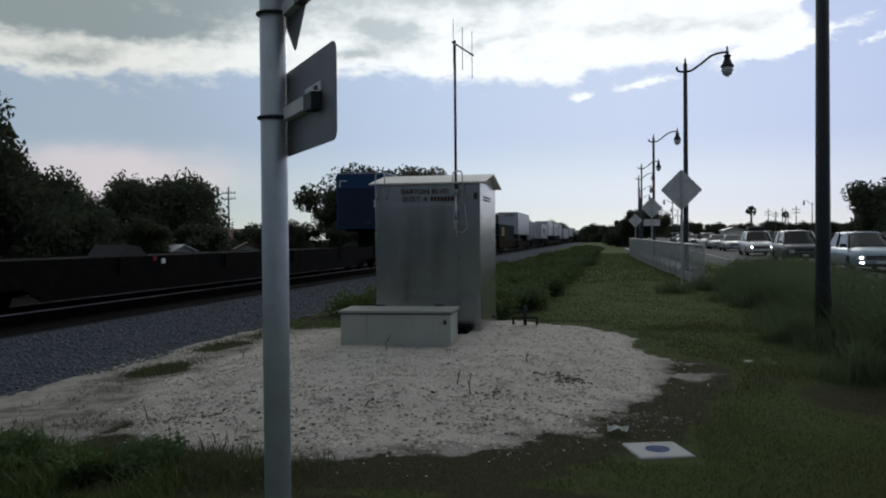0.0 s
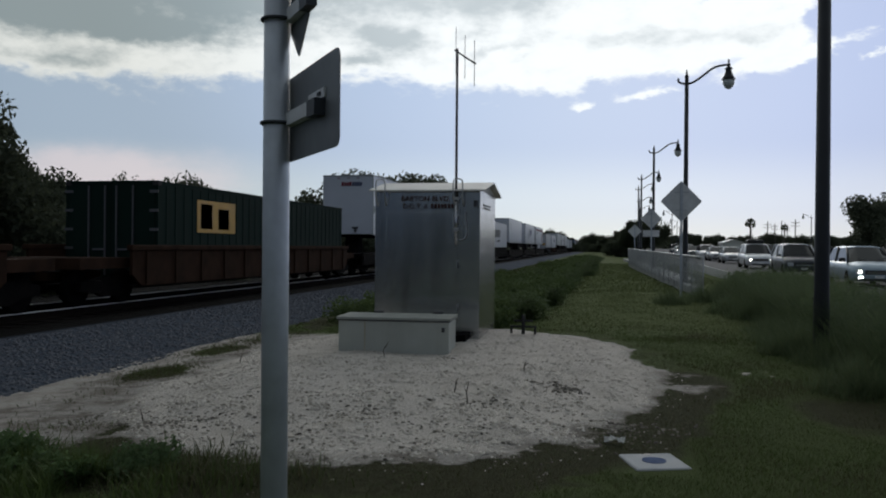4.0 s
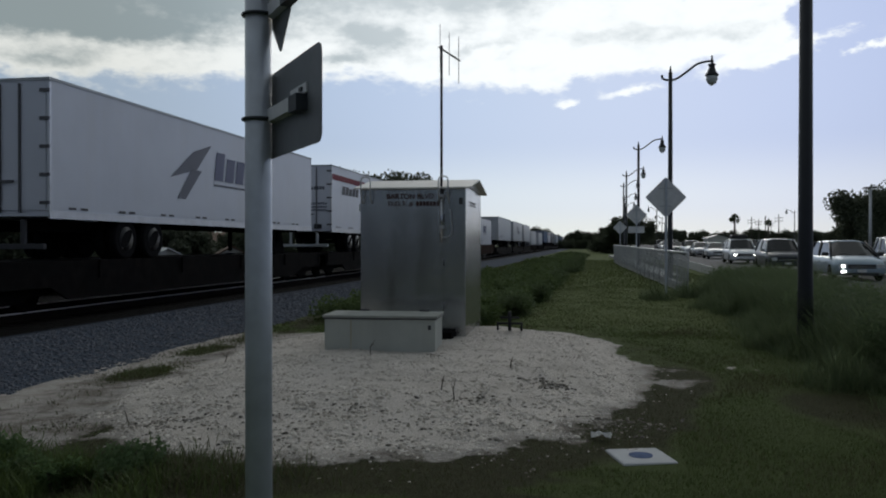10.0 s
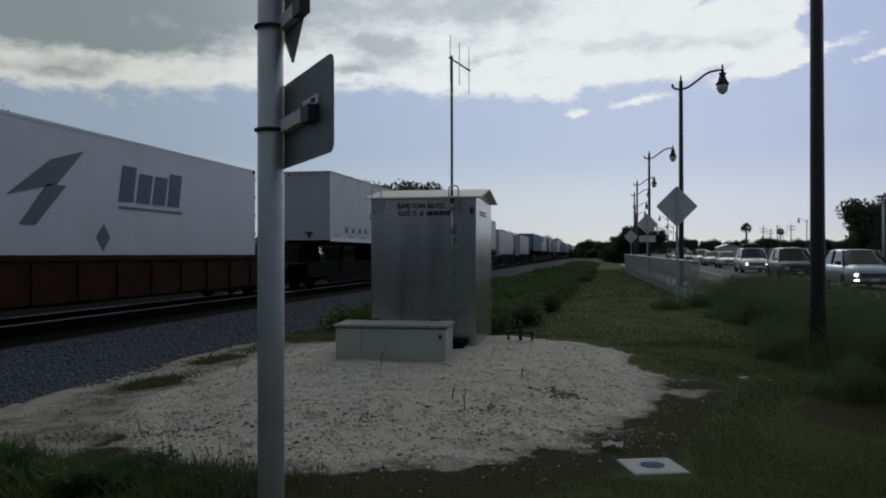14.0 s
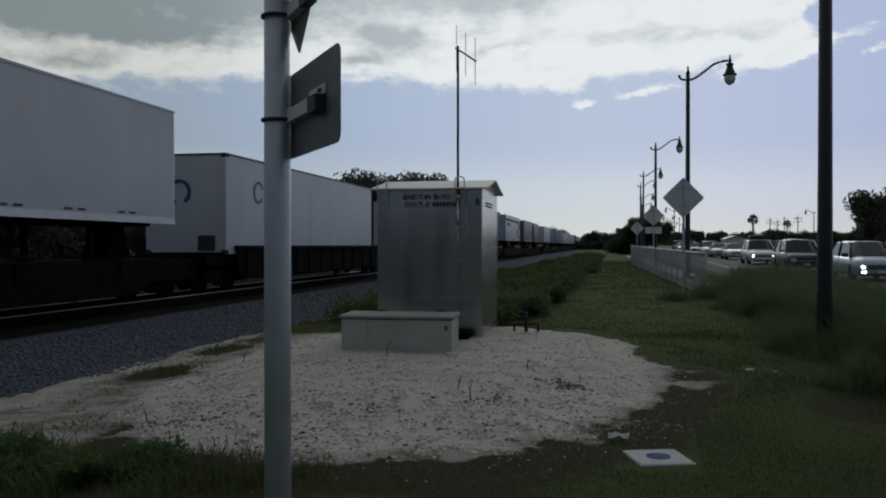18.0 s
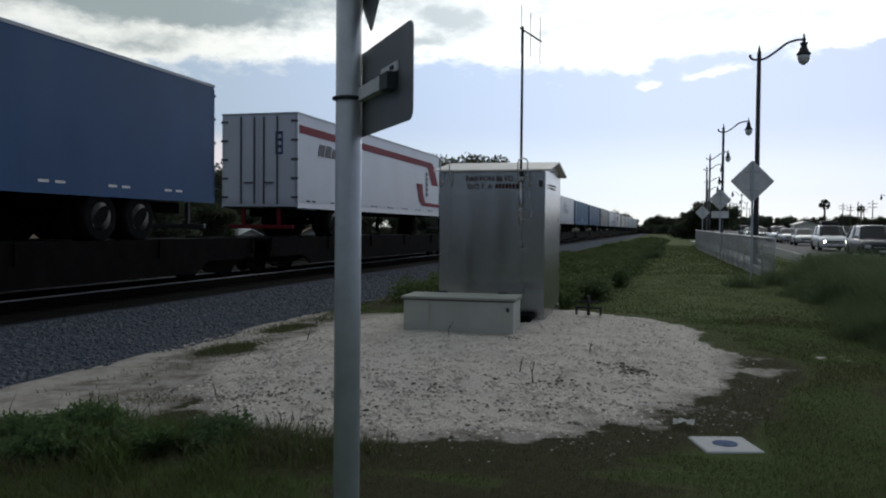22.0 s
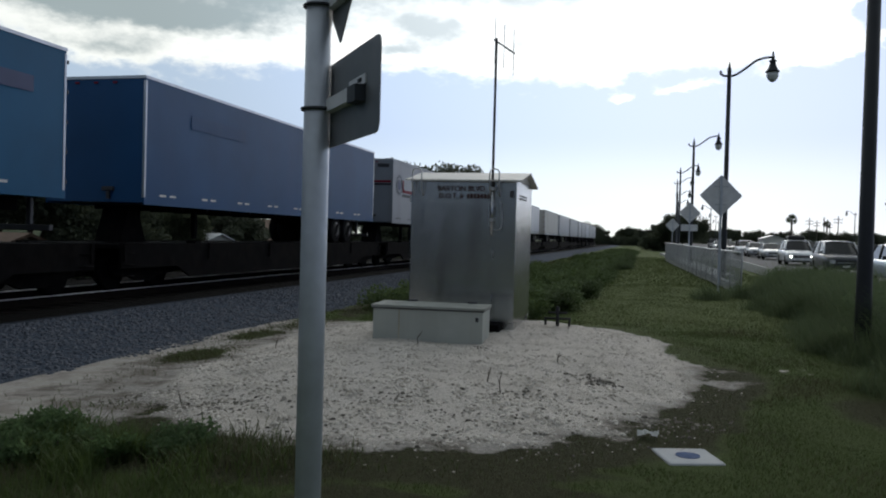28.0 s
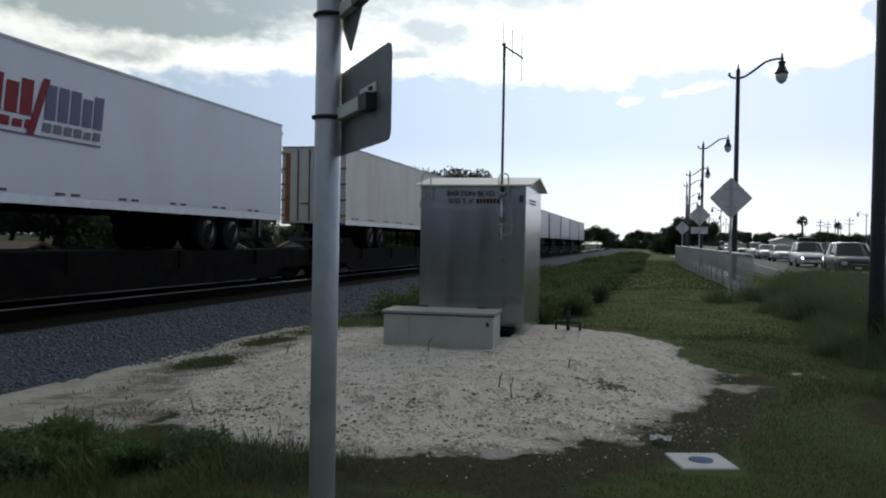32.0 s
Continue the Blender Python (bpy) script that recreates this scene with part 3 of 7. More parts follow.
def wheel_pair(parent, y, z, side_r=0.5, rim=None):
    """One dual trailer axle end on each side."""
    for sx in (-1, 1):
        bm = bmesh.new()
        for k in range(2):
            xa = sx * (HALF - 0.05 - k * 0.33)
            tube(bm, [(xa - sx * 0.28, y, z), (xa - sx * 0.24, y, z), (xa - sx * 0.03, y, z), (xa, y, z)], [side_r - 0.05, side_r, side_r, side_r - 0.05], 20)
        tyre = part("tyre", bm, TYRE, parent)
        bm = bmesh.new()
        xo = sx * (HALF - 0.05)
        tube(bm, [(xo - sx * 0.02, y, z), (xo + sx * 0.006, y, z), (xo - sx * 0.10, y, z)], [0.30, 0.29, 0.12], 20)
        part("rim", bm, rim or DULLRIM, tyre, "painted wheel rim")


def shell_box(parent, L, z0, z1, skin, top=PALETOP, base=SILVERTRIM, name="body", posts=0.0, postmat=None):
    bm = bmesh.new()
    bx(bm, -HALF + 0.012, HALF - 0.012, 0.02, L - 0.02, z0 + 0.05, z1 - 0.02)
    body = part(name, bm, skin, parent)
    bm = bmesh.new()
    for sx in (-1, 1):
        bx(bm, sx * HALF - 0.03 * (sx > 0), sx * HALF + 0.03 * (sx < 0), 0, L, z0, z0 + 0.16)
    part("bottom_rail", bm, base, parent)
    bm = bmesh.new()
    for sx in (-1, 1):
        bx(bm, sx * HALF - 0.03 * (sx > 0), sx * HALF + 0.03 * (sx < 0), 0, L, z1 - 0.065, z1)
    for y in (0, L - 0.04):
        bx(bm, -HALF + 0.03, HALF - 0.03, y, y + 0.04, z1 - 0.065, z1)
    bx(bm, -HALF + 0.03, HALF - 0.03, 0.04, L - 0.04, z1 - 0.02, z1 - 0.004)
    part("roof_rail", bm, top, parent)
    cm = base if posts != -1 else top
    for sx in (-1, 1):
        for y in (0.035, L - 0.035):
            box_part("corner_post", (0.066, 0.064, z1 - z0 - 0.27), cm, parent, (sx * (HALF - 0.037), y, (z0 + z1) / 2 + 0.025))
    if posts > 0:
        k = posts
        while k < L - 0.2:
            for sx in (-1, 1):
                box_part("side_post", (0.012, 0.15 if postmat else 0.10, z1 - z0 - 0.27), postmat or skin, parent, (sx * (HALF - 0.006), k, (z0 + z1) / 2 + 0.025))
            k += posts
    # reflective marks along the foot of the near side
    k = 0.75
    while k < L - 0.5:
        for dk in (0.0, 0.42):
            box_part("marker_strip", (0.004, 0.26, 0.05), RIM if skin in (BLUE, ROYAL, NAVYSKIN, BLUE2) else INK, parent, (HALF + 0.001, k + dk, z0 + 0.23))
        k += 1.9
    return body


def doors(parent, L, z0, z1, skin, lead, hardware=HARDWARE, rust=False, rollup=False):
    """Two swing doors on the end: lead end at y 0, or trailing end at L."""
    y, d = (0.0, -1) if lead else (L, 1)
    if rollup:
        n = 6
        hh = (z1 - z0 - 0.34) / n
        bm = bmesh.new()
        ya, yb = sorted((y + d * 0.004, y - d * 0.045))
        bx(bm, -HALF + 0.1, HALF - 0.1, ya, yb, z0 + 0.18, z1 - 0.14)
        dr = part("door", bm, skin, parent, "slatted roll-up door")
        for k in range(n):
            box_part("door_slat", (2 * HALF - 0.24, 0.02, hh - 0.018), skin, dr, (0, y + d * 0.012, z0 + 0.19 + (k + 0.5) * hh))
        box_part("handle", (0.22, 0.03, 0.05), hardware, dr, (0, y + d * 0.03, z0 + 0.30))
        return
    for sx in (-1, 1):
        bm = bmesh.new()
        ya, yb = sorted((y + d * 0.005, y - d * 0.045))
        bx(bm, min(sx * 0.02, sx * (HALF - 0.09)), max(sx * 0.02, sx * (HALF - 0.09)), ya, yb, z0 + 0.18, z1 - 0.14)
        dr = part("door", bm, skin, parent)
        for k in (0.16, 0.62):
            box_part("lock_rod", (0.04, 0.04, z1 - z0 - 0.24), hardware, dr, (sx * k, y + d * 0.03, (z0 + z1) / 2))
        box_part("handle", (0.34, 0.03, 0.05), hardware, dr, (sx * 0.33, y + d * 0.05, z0 + 0.78))
        for k in range(5):
            zz = z0 + 0.33 + k * (z1 - z0 - 0.6) / 4
            box_part("hinge", (0.23, 0.025, 0.07), RUST if rust else hardware, dr, (sx * (HALF - 0.105), y + d * 0.018, zz))


def deco_rect(parent, y0, y1, z0, z1, material, name="graphic", slant=0.0, label=""):
    bm = bmesh.new()
    x0, x1 = HALF - 0.002, HALF + 0.004
    prism(bm, [(y0, z0), (y1, z0), (y1 + slant, z1), (y0 + slant, z1)], "x", x0, x1)
    return part(name, bm, material, parent, label)


def deco_poly(parent, pts, material, name="graphic", label="", end=None):
    bm = bmesh.new()
    if end is None:
        prism(bm, pts, "x", HALF - 0.002, HALF + 0.004)
    else:
        prism(bm, pts, "y", end - 0.012, end + 0.0)
    return part(name, bm, material, parent, label)


def deco_ring(parent, yc, zc, r0, r1, material, name="emblem", a0=0.0, a1=360.0, end=None, squash=1.0):
    bm = bmesh.new()
    n = 28
    outer, inner = [], []
    for k in range(n + 1):
        a = radians(a0 + (a1 - a0) * k / n)
        outer.append((yc + r1 * squash * math.cos(a), zc + r1 * math.sin(a)))
        inner.append((yc + r0 * squash * math.cos(a), zc + r0 * math.sin(a)))
    for k in range(n):
        q = [outer[k], outer[k + 1], inner[k + 1], inner[k]]
        if end is None:
            prism(bm, q, "x", HALF - 0.002, HALF + 0.004)
        else:
            prism(bm, q, "y", end - 0.012, end)
    return part(name, bm, material, parent)


def word_bars(parent, y0, z0, n, w, h, material, slant=0.0, gap=0.25, name="lettering_bar", rise=0.0, seed=1, end=None):
    """A word as plain upright bars of its size and colour."""
    rr = random.Random(seed)
    bm = bmesh.new()
    for k in range(n):
        a = y0 + k * w
        hh = h * rr.choice((1.0, 1.0, 0.85))
        b = a + w * (1 - gap)
        q = [(a, z0 + rise * k), (b, z0 + rise * k), (b + slant, z0 + hh + rise * k), (a + slant, z0 + hh + rise * k)]
        if end is None:
            prism(bm, q, "x", HALF - 0.002, HALF + 0.004)
        else:
            prism(bm, q, "y", end - 0.012, end)
    return part(name, bm, material, parent)


def make_trailer(s0, s1, skin, lead_doors, label, rust=False, top=PALETOP, base=SILVERTRIM, posts=0.0, postmat=None, skirt=False, door_skin=None, bumper=None, rim=None, rollup=False):
    L = s1 - s0
    ob = thing("trailer", pose(RAIL_X, s0, DECK), label, "semi trailer", "trailers on the train")
    z0, z1 = 2.23 - DECK, 5.16 - DECK
    shell_box(ob, L, z0, z1, skin, top, base, "body", posts, postmat)
    doors(ob, L, z0, z1, door_skin or skin, lead_doors, rust=rust, rollup=rollup)
    flip = (lambda y: y) if lead_doors else (lambda y: L - y)
    # tandem, landing legs, frame
    for y in (2.9, 4.15):
        wheel_pair(ob, flip(y), 0.5, 0.5, rim)
    for sx in (-0.5, 0.5):
        box_part("slider_rail", (0.12, 5.2, 0.26), BLACKSTEEL, ob, (sx, flip(3.0), z0 - 0.13))
        for y in (2.9, 4.15):
            box_part("spring_hanger", (0.10, 0.5, 0.20), BLACKSTEEL, ob, (sx, flip(y), 0.6))
    for y in (2.9, 4.15):
        box_part("axle", (2.0, 0.14, 0.14), BLACKSTEEL, ob, (0, flip(y), 0.5))
    k = 6.2
    while k < L - 0.8:
        box_part("cross_member", (2 * HALF - 0.12, 0.08, 0.12), BLACKSTEEL, ob, (0, flip(k), z0 - 0.02))
        k += 1.2
    for sx in (-0.85, 0.85):
        bm = bmesh.new()
        y = flip(L - 2.9)
        bx(bm, sx - 0.06, sx + 0.06, y - 0.06, y + 0.06, 0.12, z0)
        bx(bm, sx - 0.13, sx + 0.13, y - 0.13, y + 0.13, 0.0, 0.05)
        part("landing_leg", bm, BLACKSTEEL, ob)
    # bumper under the doors
    y = flip(0.12)
    box_part("bumper", (2.2, 0.12, 0.12), bumper or DARKTRIM, ob, (0, y, 0.32))
    for sx in (-0.6, 0.6):
        box_part("bumper_strut", (0.10, 0.10, z0 - 0.38), bumper or DARKTRIM, ob, (sx, y, z0 / 2 + 0.19))
    if not lead_doors:
        # brake and light couplings on the nose
        bm = bmesh.new()
        bx(bm, 0.22, 0.52, -0.05, 0.019, z0 + 0.30, z0 + 0.40)
        bx(bm, 0.33, 0.42, -0.04, 0.019, z0 + 0.12, z0 + 0.30)
        bevel(bm, 0.012)
        part("coupling_box", bm, DARKTRIM, ob, "dark brake coupling")
        for xk in (-0.5, 0.0, 0.5):
            box_part("marker_lamp", (0.10, 0.03, 0.04), RED, ob, (xk, -0.01, z1 - 0.15))
    if skirt:
        bm = bmesh.new()
        ya, yb = sorted((flip(5.4), flip(9.6)))
        prism(bm, [(ya, 0.25), (yb - 0.5, 0.25), (yb, z0 - 0.02), (ya, z0 - 0.02)], "x", HALF - 0.06, HALF - 0.03)
        part("side_skirt", bm, skin, ob)
    # trailer hitch stand of the flatcar, carried under the nose
    bm = bmesh.new()
    y = flip(L - 1.0)
    prism(bm, [(y - 0.5, 0.02), (y + 0.5, 0.02), (y + 0.16, z0 - 0.02), (y - 0.16, z0 - 0.02)], "x", -0.35, 0.35)
    part("hitch", bm, BLACKSTEEL, ob)
    moving(ob, s0, DECK)
    return ob


def make_container(s0, s1, skin, lead_doors, label, z_low=1.43, z_high=4.35, posts=0.0, postmat=None, rust=False, top=None, base=None):
    L = s1 - s0
    ob = thing("container", pose(RAIL_X, s0, z_low), label, "shipping container", "containers on the train")
    shell_box(ob, L, 0, z_high - z_low, skin, top or skin, base or skin, "body", posts, postmat)
    doors(ob, L, 0, z_high - z_low, skin, lead_doors, rust=rust)
    H = z_high - z_low
    for sx in (-1, 1):
        for y in (0.09, L - 0.09):
            for z in (0.06, H - 0.06):
                box_part("corner_casting", (0.168, 0.192, 0.128), GREYSTEEL, ob, (sx * (HALF - 0.076), y, z))
    moving(ob, s0, z_low)
    return ob


def bogie(parent, y, zr):
    for dy in (-0.88, 0.88):
        bm = bmesh.new()
        for sx in (-0.7175, 0.7175):
            tube(bm, [(sx - 0.07, y + dy, zr + 0.42), (sx + 0.05, y + dy, zr + 0.42), (sx + 0.07, y + dy, zr + 0.42)], [0.44, 0.42, 0.40], 18)
        tube(bm, [(-0.95, y + dy, zr + 0.42), (0.95, y + dy, zr + 0.42)], 0.08, 8)
        part("wheelset", bm, BLACKSTEEL, parent)
    for sx in (-1, 1):
        bm = bmesh.new()
        xa, xb = sorted((sx * 0.92, sx * 1.05))
        prism(bm, [(y - 1.15, zr + 0.36), (y - 0.6, zr + 0.32), (y - 0.3, zr + 0.2), (y + 0.3, zr + 0.2), (y + 0.6, zr + 0.32), (y + 1.15, zr + 0.36), (y + 1.15, zr + 0.56), (y + 0.5, zr + 0.66), (y - 0.5, zr + 0.66), (y - 1.15, zr + 0.56)], "x", xa, xb)
        part("side_frame", bm, BLACKSTEEL, parent)


def make_car(s0, s1, kind, steel, label, graffiti=False):
    """A flat, spine or well car from coupler face to coupler face."""
    L = s1 - s0
    ob = thing("railcar", pose(RAIL_X, s0, RAIL_TOP), label, "freight car", "cars of the train")
    d = DECK - RAIL_TOP
    if kind == "well":
        for sx in (-1, 1):
            bm = bmesh.new()
            xa, xb = sorted((sx * (HALF + 0.04), sx * (HALF + 0.12)))
            prism(bm, [(2.4, 0.42), (L - 2.4, 0.42), (L - 2.0, 0.7), (L - 2.0, 1.36), (2.0, 1.36), (2.0, 0.7)], "x", xa, xb)
            part("side_wall", bm, steel, ob)
            box_part("top_chord", (0.15, L - 3.8, 0.13), steel, ob, (sx * (HALF + 0.095), L / 2, 1.335))
            for k in range(12):
                box_part("side_rib", (0.04, 0.10, 0.82), steel, ob, (sx * (HALF + 0.14), 2.6 + k * (L - 5.2) / 11, 0.86))
        bm = bmesh.new()
        bx(bm, -HALF, HALF, 2.2, L - 2.2, 0.36, 0.44)
        part("well_floor", bm, BLACKSTEEL, ob)
        for ya, yb in ((0.35, 2.3), (L - 2.3, L - 0.35)):
            bm = bmesh.new()
            bx(bm, -1.2, 1.2, ya, yb, 0.85, 1.1)
            bx(bm, -0.4, 0.4, ya, yb, 0.6, 0.85)
            part("end_platform", bm, steel, ob)
    else:
        bm = bmesh.new()
        bx(bm, -HALF - 0.02, HALF + 0.02, 0.35, L - 0.35, d - 0.10, d - 0.004)
        part("deck", bm, steel, ob)
        for sx in (-1, 1):
            bm = bmesh.new()
            xa, xb = sorted((sx * (HALF - 0.02), sx * (HALF + 0.05)))
            prism(bm, [(0.4, 0.52), (2.6, 0.52), (3.2, 0.24), (L - 3.2, 0.24), (L - 2.6, 0.52), (L - 0.4, 0.52), (L - 0.4, d + 0.02), (0.4, d + 0.02)], "x", xa, xb)
            part("side_sill", bm, steel, ob)
        bm = bmesh.new()
        bx(bm, -0.3, 0.3, 0.5, L - 0.5, 0.32, d - 0.1)
        part("centre_sill", bm, BLACKSTEEL, ob)
        for k in range(6):
            yk = 0.5 + k * (L - 1.0) / 5
            box_part("stake_pocket", (0.04, 0.08, 0.4), steel, ob, (HALF + 0.07, yk, d - 0.18))
    for ye in (0.0, L):
        bm = bmesh.new()
        sg = 1 if ye == 0 else -1
        bx(bm, -0.12, 0.12, *sorted((ye - sg * 0.1, ye + sg * 0.6)), 0.72, 0.95)
        part("coupler", bm, BLACKSTEEL, ob)
        for zz in (0.35, 0.6, 0.85):
            bm = bmesh.new()
            xa = HALF - 0.02
            tube(bm, [(xa, ye + sg * 0.45, zz), (xa + 0.09, ye + sg * 0.45, zz), (xa + 0.09, ye + sg * 0.85, zz), (xa, ye + sg * 0.85, zz)], 0.012, 6)
            part("grab_iron", bm, BLACKSTEEL, ob)
        bogie(ob, ye + sg * 1.75, 0)
    if graffiti:
        rr = random.Random(int(s0 * 10))
        bm = bmesh.new()
        k = L * 0.18
        while k < L * 0.75:
            h = rr.uniform(0.45, 0.75)
            w = rr.uniform(0.25, 0.5)
            z = rr.uniform(0.5, 0.6)
            prism(bm, [(k, z), (k + w * 0.5, z + 0.04), (k + w * 0.9, z + h), (k + w * 0.45, z + h - 0.08), (k - 0.06, z + h)], "x", HALF + 0.121, HALF + 0.126)
            prism(bm, [(k + w * 0.3, z + h * 0.4), (k + w * 1.1, z + h * 0.55), (k + w * 1.1, z + h * 0.7), (k + w * 0.3, z + h * 0.6)], "x", HALF + 0.121, HALF + 0.1262)
            k += w * 1.25
        part("graffiti", bm, GRAFFITI, ob, "pale spray-painted tag")
    moving(ob, s0, RAIL_TOP)
    return ob


T, C = "trailer", "container"
Z0 = 2.23 - DECK   # trailer side foot above the deck


def build_train():
    loads = []

    def tr(a, b, skin, lead, label, **k):
        loads.append((a, b, "flat"))
        return make_trailer(a, b, skin, lead, label, **k)

    def co(a, b, skin, lead, label, **k):
        loads.append((a, b, "well"))
        return make_container(a, b, skin, lead, label, **k)

    o = tr(40.2, 56.2, NAVYSKIN, False, "dark blue trailer with a faded pale mark on its nose", base=NAVYSKIN)
    deco_poly(o, [(-1.15, 3.45), (-0.75, 3.45), (-0.75, 3.38), (-1.08, 3.38), (-1.08, 3.1), (-1.15, 3.1)], SILVERTRIM, end=0.0)
    deco_poly(o, [(0.75, 3.45), (1.15, 3.45), (1.15, 3.1), (1.08, 3.1), (1.08, 3.38), (0.75, 3.38)], SILVERTRIM, end=0.0)
    # added sheet: sets the nose darker than the blue sides
    deco_poly(o, [(-1.2, 1.05), (1.2, 1.05), (1.2, 3.05), (-1.2, 3.05)], SLATEBLUE, "nose_overlay", "dull dark blue sheet added over the nose", end=0.012)
    deco_rect(o, 12.15, 14.75, 2.78, 3.02, NAVY)
    o = co(63.75, 79.9, WHITE2, True, "white container with a grey script emblem and closed doors")
    arnold(o, 7.2, 1.28, SLATE, 0.8)
    deco_ring(o, -0.75, 2.3, 0.0, 0.26, SLATE, end=0.0)
    o = co(86.6, 101.2, GREENC, True, "dark green container with an ochre lettered panel", z_low=0.78, z_high=3.30, posts=0.45)
    deco_rect(o, 2.0, 4.35, 1.25, 2.15, YELLOW, "panel")
    word_bars(o, 2.2, 1.35, 2, 1.05, 0.7, INK, gap=0.35)
    o = tr(106.1, 122.35, WHITE, False, "white trailer with a small red mark on its nose")
    word_bars(o, -0.35, 3.3, 4, 0.13, 0.2, RED, slant=0.03, end=0.0, seed=3)
    word_bars(o, 0.2, 3.3, 4, 0.13, 0.2, NAVY, slant=0.03, end=0.0, seed=4)
    o = co(124.7, 140.9, WHITE2, False, "white container with bold dark upright side posts", z_high=4.2, posts=0.62, postmat=INK, top=DARKTRIM)
    o = co(145.8, 162.0, WHITE2, False, "white ribbed container with a bold dark slanted mark", z_high=4.3, rust=True)
    swift(o, 5.7, 1.3, 0.8, INK)
    word_bars(o, 7.1, 0.80, 10, 0.29, 0.22, INK, seed=9)
    word_bars(o, 0.15, 2.35, 5, 0.17, 0.16, INK, slant=0.04, end=0.0, seed=5)
    word_bars(o, -0.45, 1.35, 3, 0.15, 0.2, SLATE, end=0.0, seed=6)
    o = tr(164.4, 179.7, WHITE, False, "white trailer with dark open ring emblems")
    deco_ring(o, 1.83, 2.92, 0.27, 0.38, NAVY, a0=20, a1=330, squash=1.0)
    deco_ring(o, -0.15, 2.75, 0.32, 0.45, NAVY, a0=-60, a1=250, end=0.0)
    deco_poly(o, [(-0.15, 2.25), (0.35, 2.25), (0.35, 2.38), (-0.15, 2.38)], NAVY, end=0.0)
    word_bars(o, 0.55, 2.05, 2, 0.16, 0.17, INK, end=0.0)
    deco_poly(o, [(-0.1, 1.0), (0.45, 1.0), (0.45, 1.42), (-0.1, 1.42)], INK, end=0.0)
    o = tr(185.1, 201.2, WHITE, True, "white trailer with a grey winged emblem")
    wing(o, 5.2, 1.62)
    o = tr(203.8, 219.9, WHITE, True, "white trailer with a dark red stripe and hooked graphic", skirt=True, rim=RIM, bumper=SILVERTRIM)
    crete(o, 16.1)
    word_bars(o, 0.1, 2.75, 7, 0.13, 0.14, SLATE, end=-0.006, seed=71)
    word_bars(o, -1.0, 2.75, 4, 0.2, 0.2, INK, end=-0.006, seed=72)
    for z in (2.1, 1.95, 1.82):
        word_bars(o, 0.12, z, 9, 0.11, 0.09, SLATE, end=-0.006, seed=73)
    deco_poly(o, [(0.5, 1.05), (0.85, 1.05), (0.85, 1.25), (0.5, 1.25)], INK, end=-0.006)
    o = co(229.1, 243.5, WHITE2, True, "off-white container with heavy rusted door hinges", z_high=4.42, rust=True, top=DARKTRIM)
    deco_rect(o, 12.4, 13.05, 1.55, 2.35, SLATE)
    bm = bmesh.new()
    prism(bm, [(12.5, 1.65), (12.95, 1.65), (12.95, 2.25), (12.5, 2.25)], "x", HALF, HALF + 0.008)
    part("emblem_field", bm, WHITE2, o)
    deco_poly(o, [(0.55, 0.65), (1.1, 0.65), (1.1, 1.1), (0.55, 1.1)], YELLOW, end=-0.006)
    o = co(246.6, 262.7, WHITE, False, "white container with a grey winged emblem and dark bars", z_high=4.4)
    wing(o, 5.1, 0.85, 8.5)
    deco_poly(o, [(7.9, 0.35), (8.15, 0.65), (7.9, 0.95), (7.65, 0.65)], SLATE)
    o = tr(270.2, 286.4, LIGHTGREY, False, "pale grey trailer with a plain nose")
    word_bars(o, 2.0, Z0 + 0.4, 4, 1.0, 0.25, SLATE, gap=0.6)
    o = tr(290.6, 306.7, WHITE2, True, "white trailer with a grey script emblem")
    arnold(o, 7.2, 2.0, SLATE, 0.8)
    o = tr(310.8, 325.3, WHITE2, True, "white trailer with dark roof rail and rusty doors", rust=True)
    o = co(328.2, 343.4, WHITE2, False, "white container with a dark open ring emblem", z_high=4.42, top=DARKTRIM)
    deco_ring(o, 2.3, 1.95, 0.27, 0.36, SLATE, a0=20, a1=330)
    deco_ring(o, -0.2, 1.85, 0.27, 0.38, NAVY, a0=-60, a1=250, end=0.0)
    deco_poly(o, [(0.4, 0.1), (0.95, 0.1), (0.95, 0.55), (0.4, 0.55)], INK, end=0.0)
    o = co(352.7, 367.2, WHITE2, False, "plain white container with a small dark nameplate", z_high=4.42, top=DARKTRIM)
    word_bars(o, 2.4, 0.55, 4, 0.3, 0.22, SLATE, slant=0.05)
    deco_poly(o, [(0.2, 0.3), (0.6, 0.3), (0.6, 0.8), (0.2, 0.8)], INK, end=0.0)
    o = tr(376.0, 392.0, BLUE2, False, "faded blue trailer with a dull nameplate", base=BLUE2)
    deco_rect(o, 1.66, 4.4, 2.86, 3.1, SLATE)
    # added sheet: lifts the nose brightness above the blue sides
    deco_poly(o, [(-1.2, 1.1), (1.2, 1.1), (1.2, 3.7), (-1.2, 3.7)], PALEBLUE, "nose_overlay", "pale grey-blue sheet added over the nose", end=0.012)
    o = tr(396.7, 412.5, WHITE, True, "white trailer with red stripe, hooked graphic and red bumper", bumper=DARKRED)
    crete(o, 15.8)
    deco_poly(o, [(0.55, 2.55), (0.8, 2.55), (0.8, 3.25), (0.55, 3.25)], NAVY, end=-0.006)
    for k in range(3):
        deco_poly(o, [(0.6, 2.62 + k * 0.21), (0.75, 2.62 + k * 0.21), (0.75, 2.74 + k * 0.21), (0.6, 2.74 + k * 0.21)], WHITE2, end=-0.009)
    o = tr(418.6, 431.2, GREYSKIN, True, "grey trailer with a gold and brown shield", rust=True, rim=DARKTRIM)
    shield(o, 11.35, 2.38)
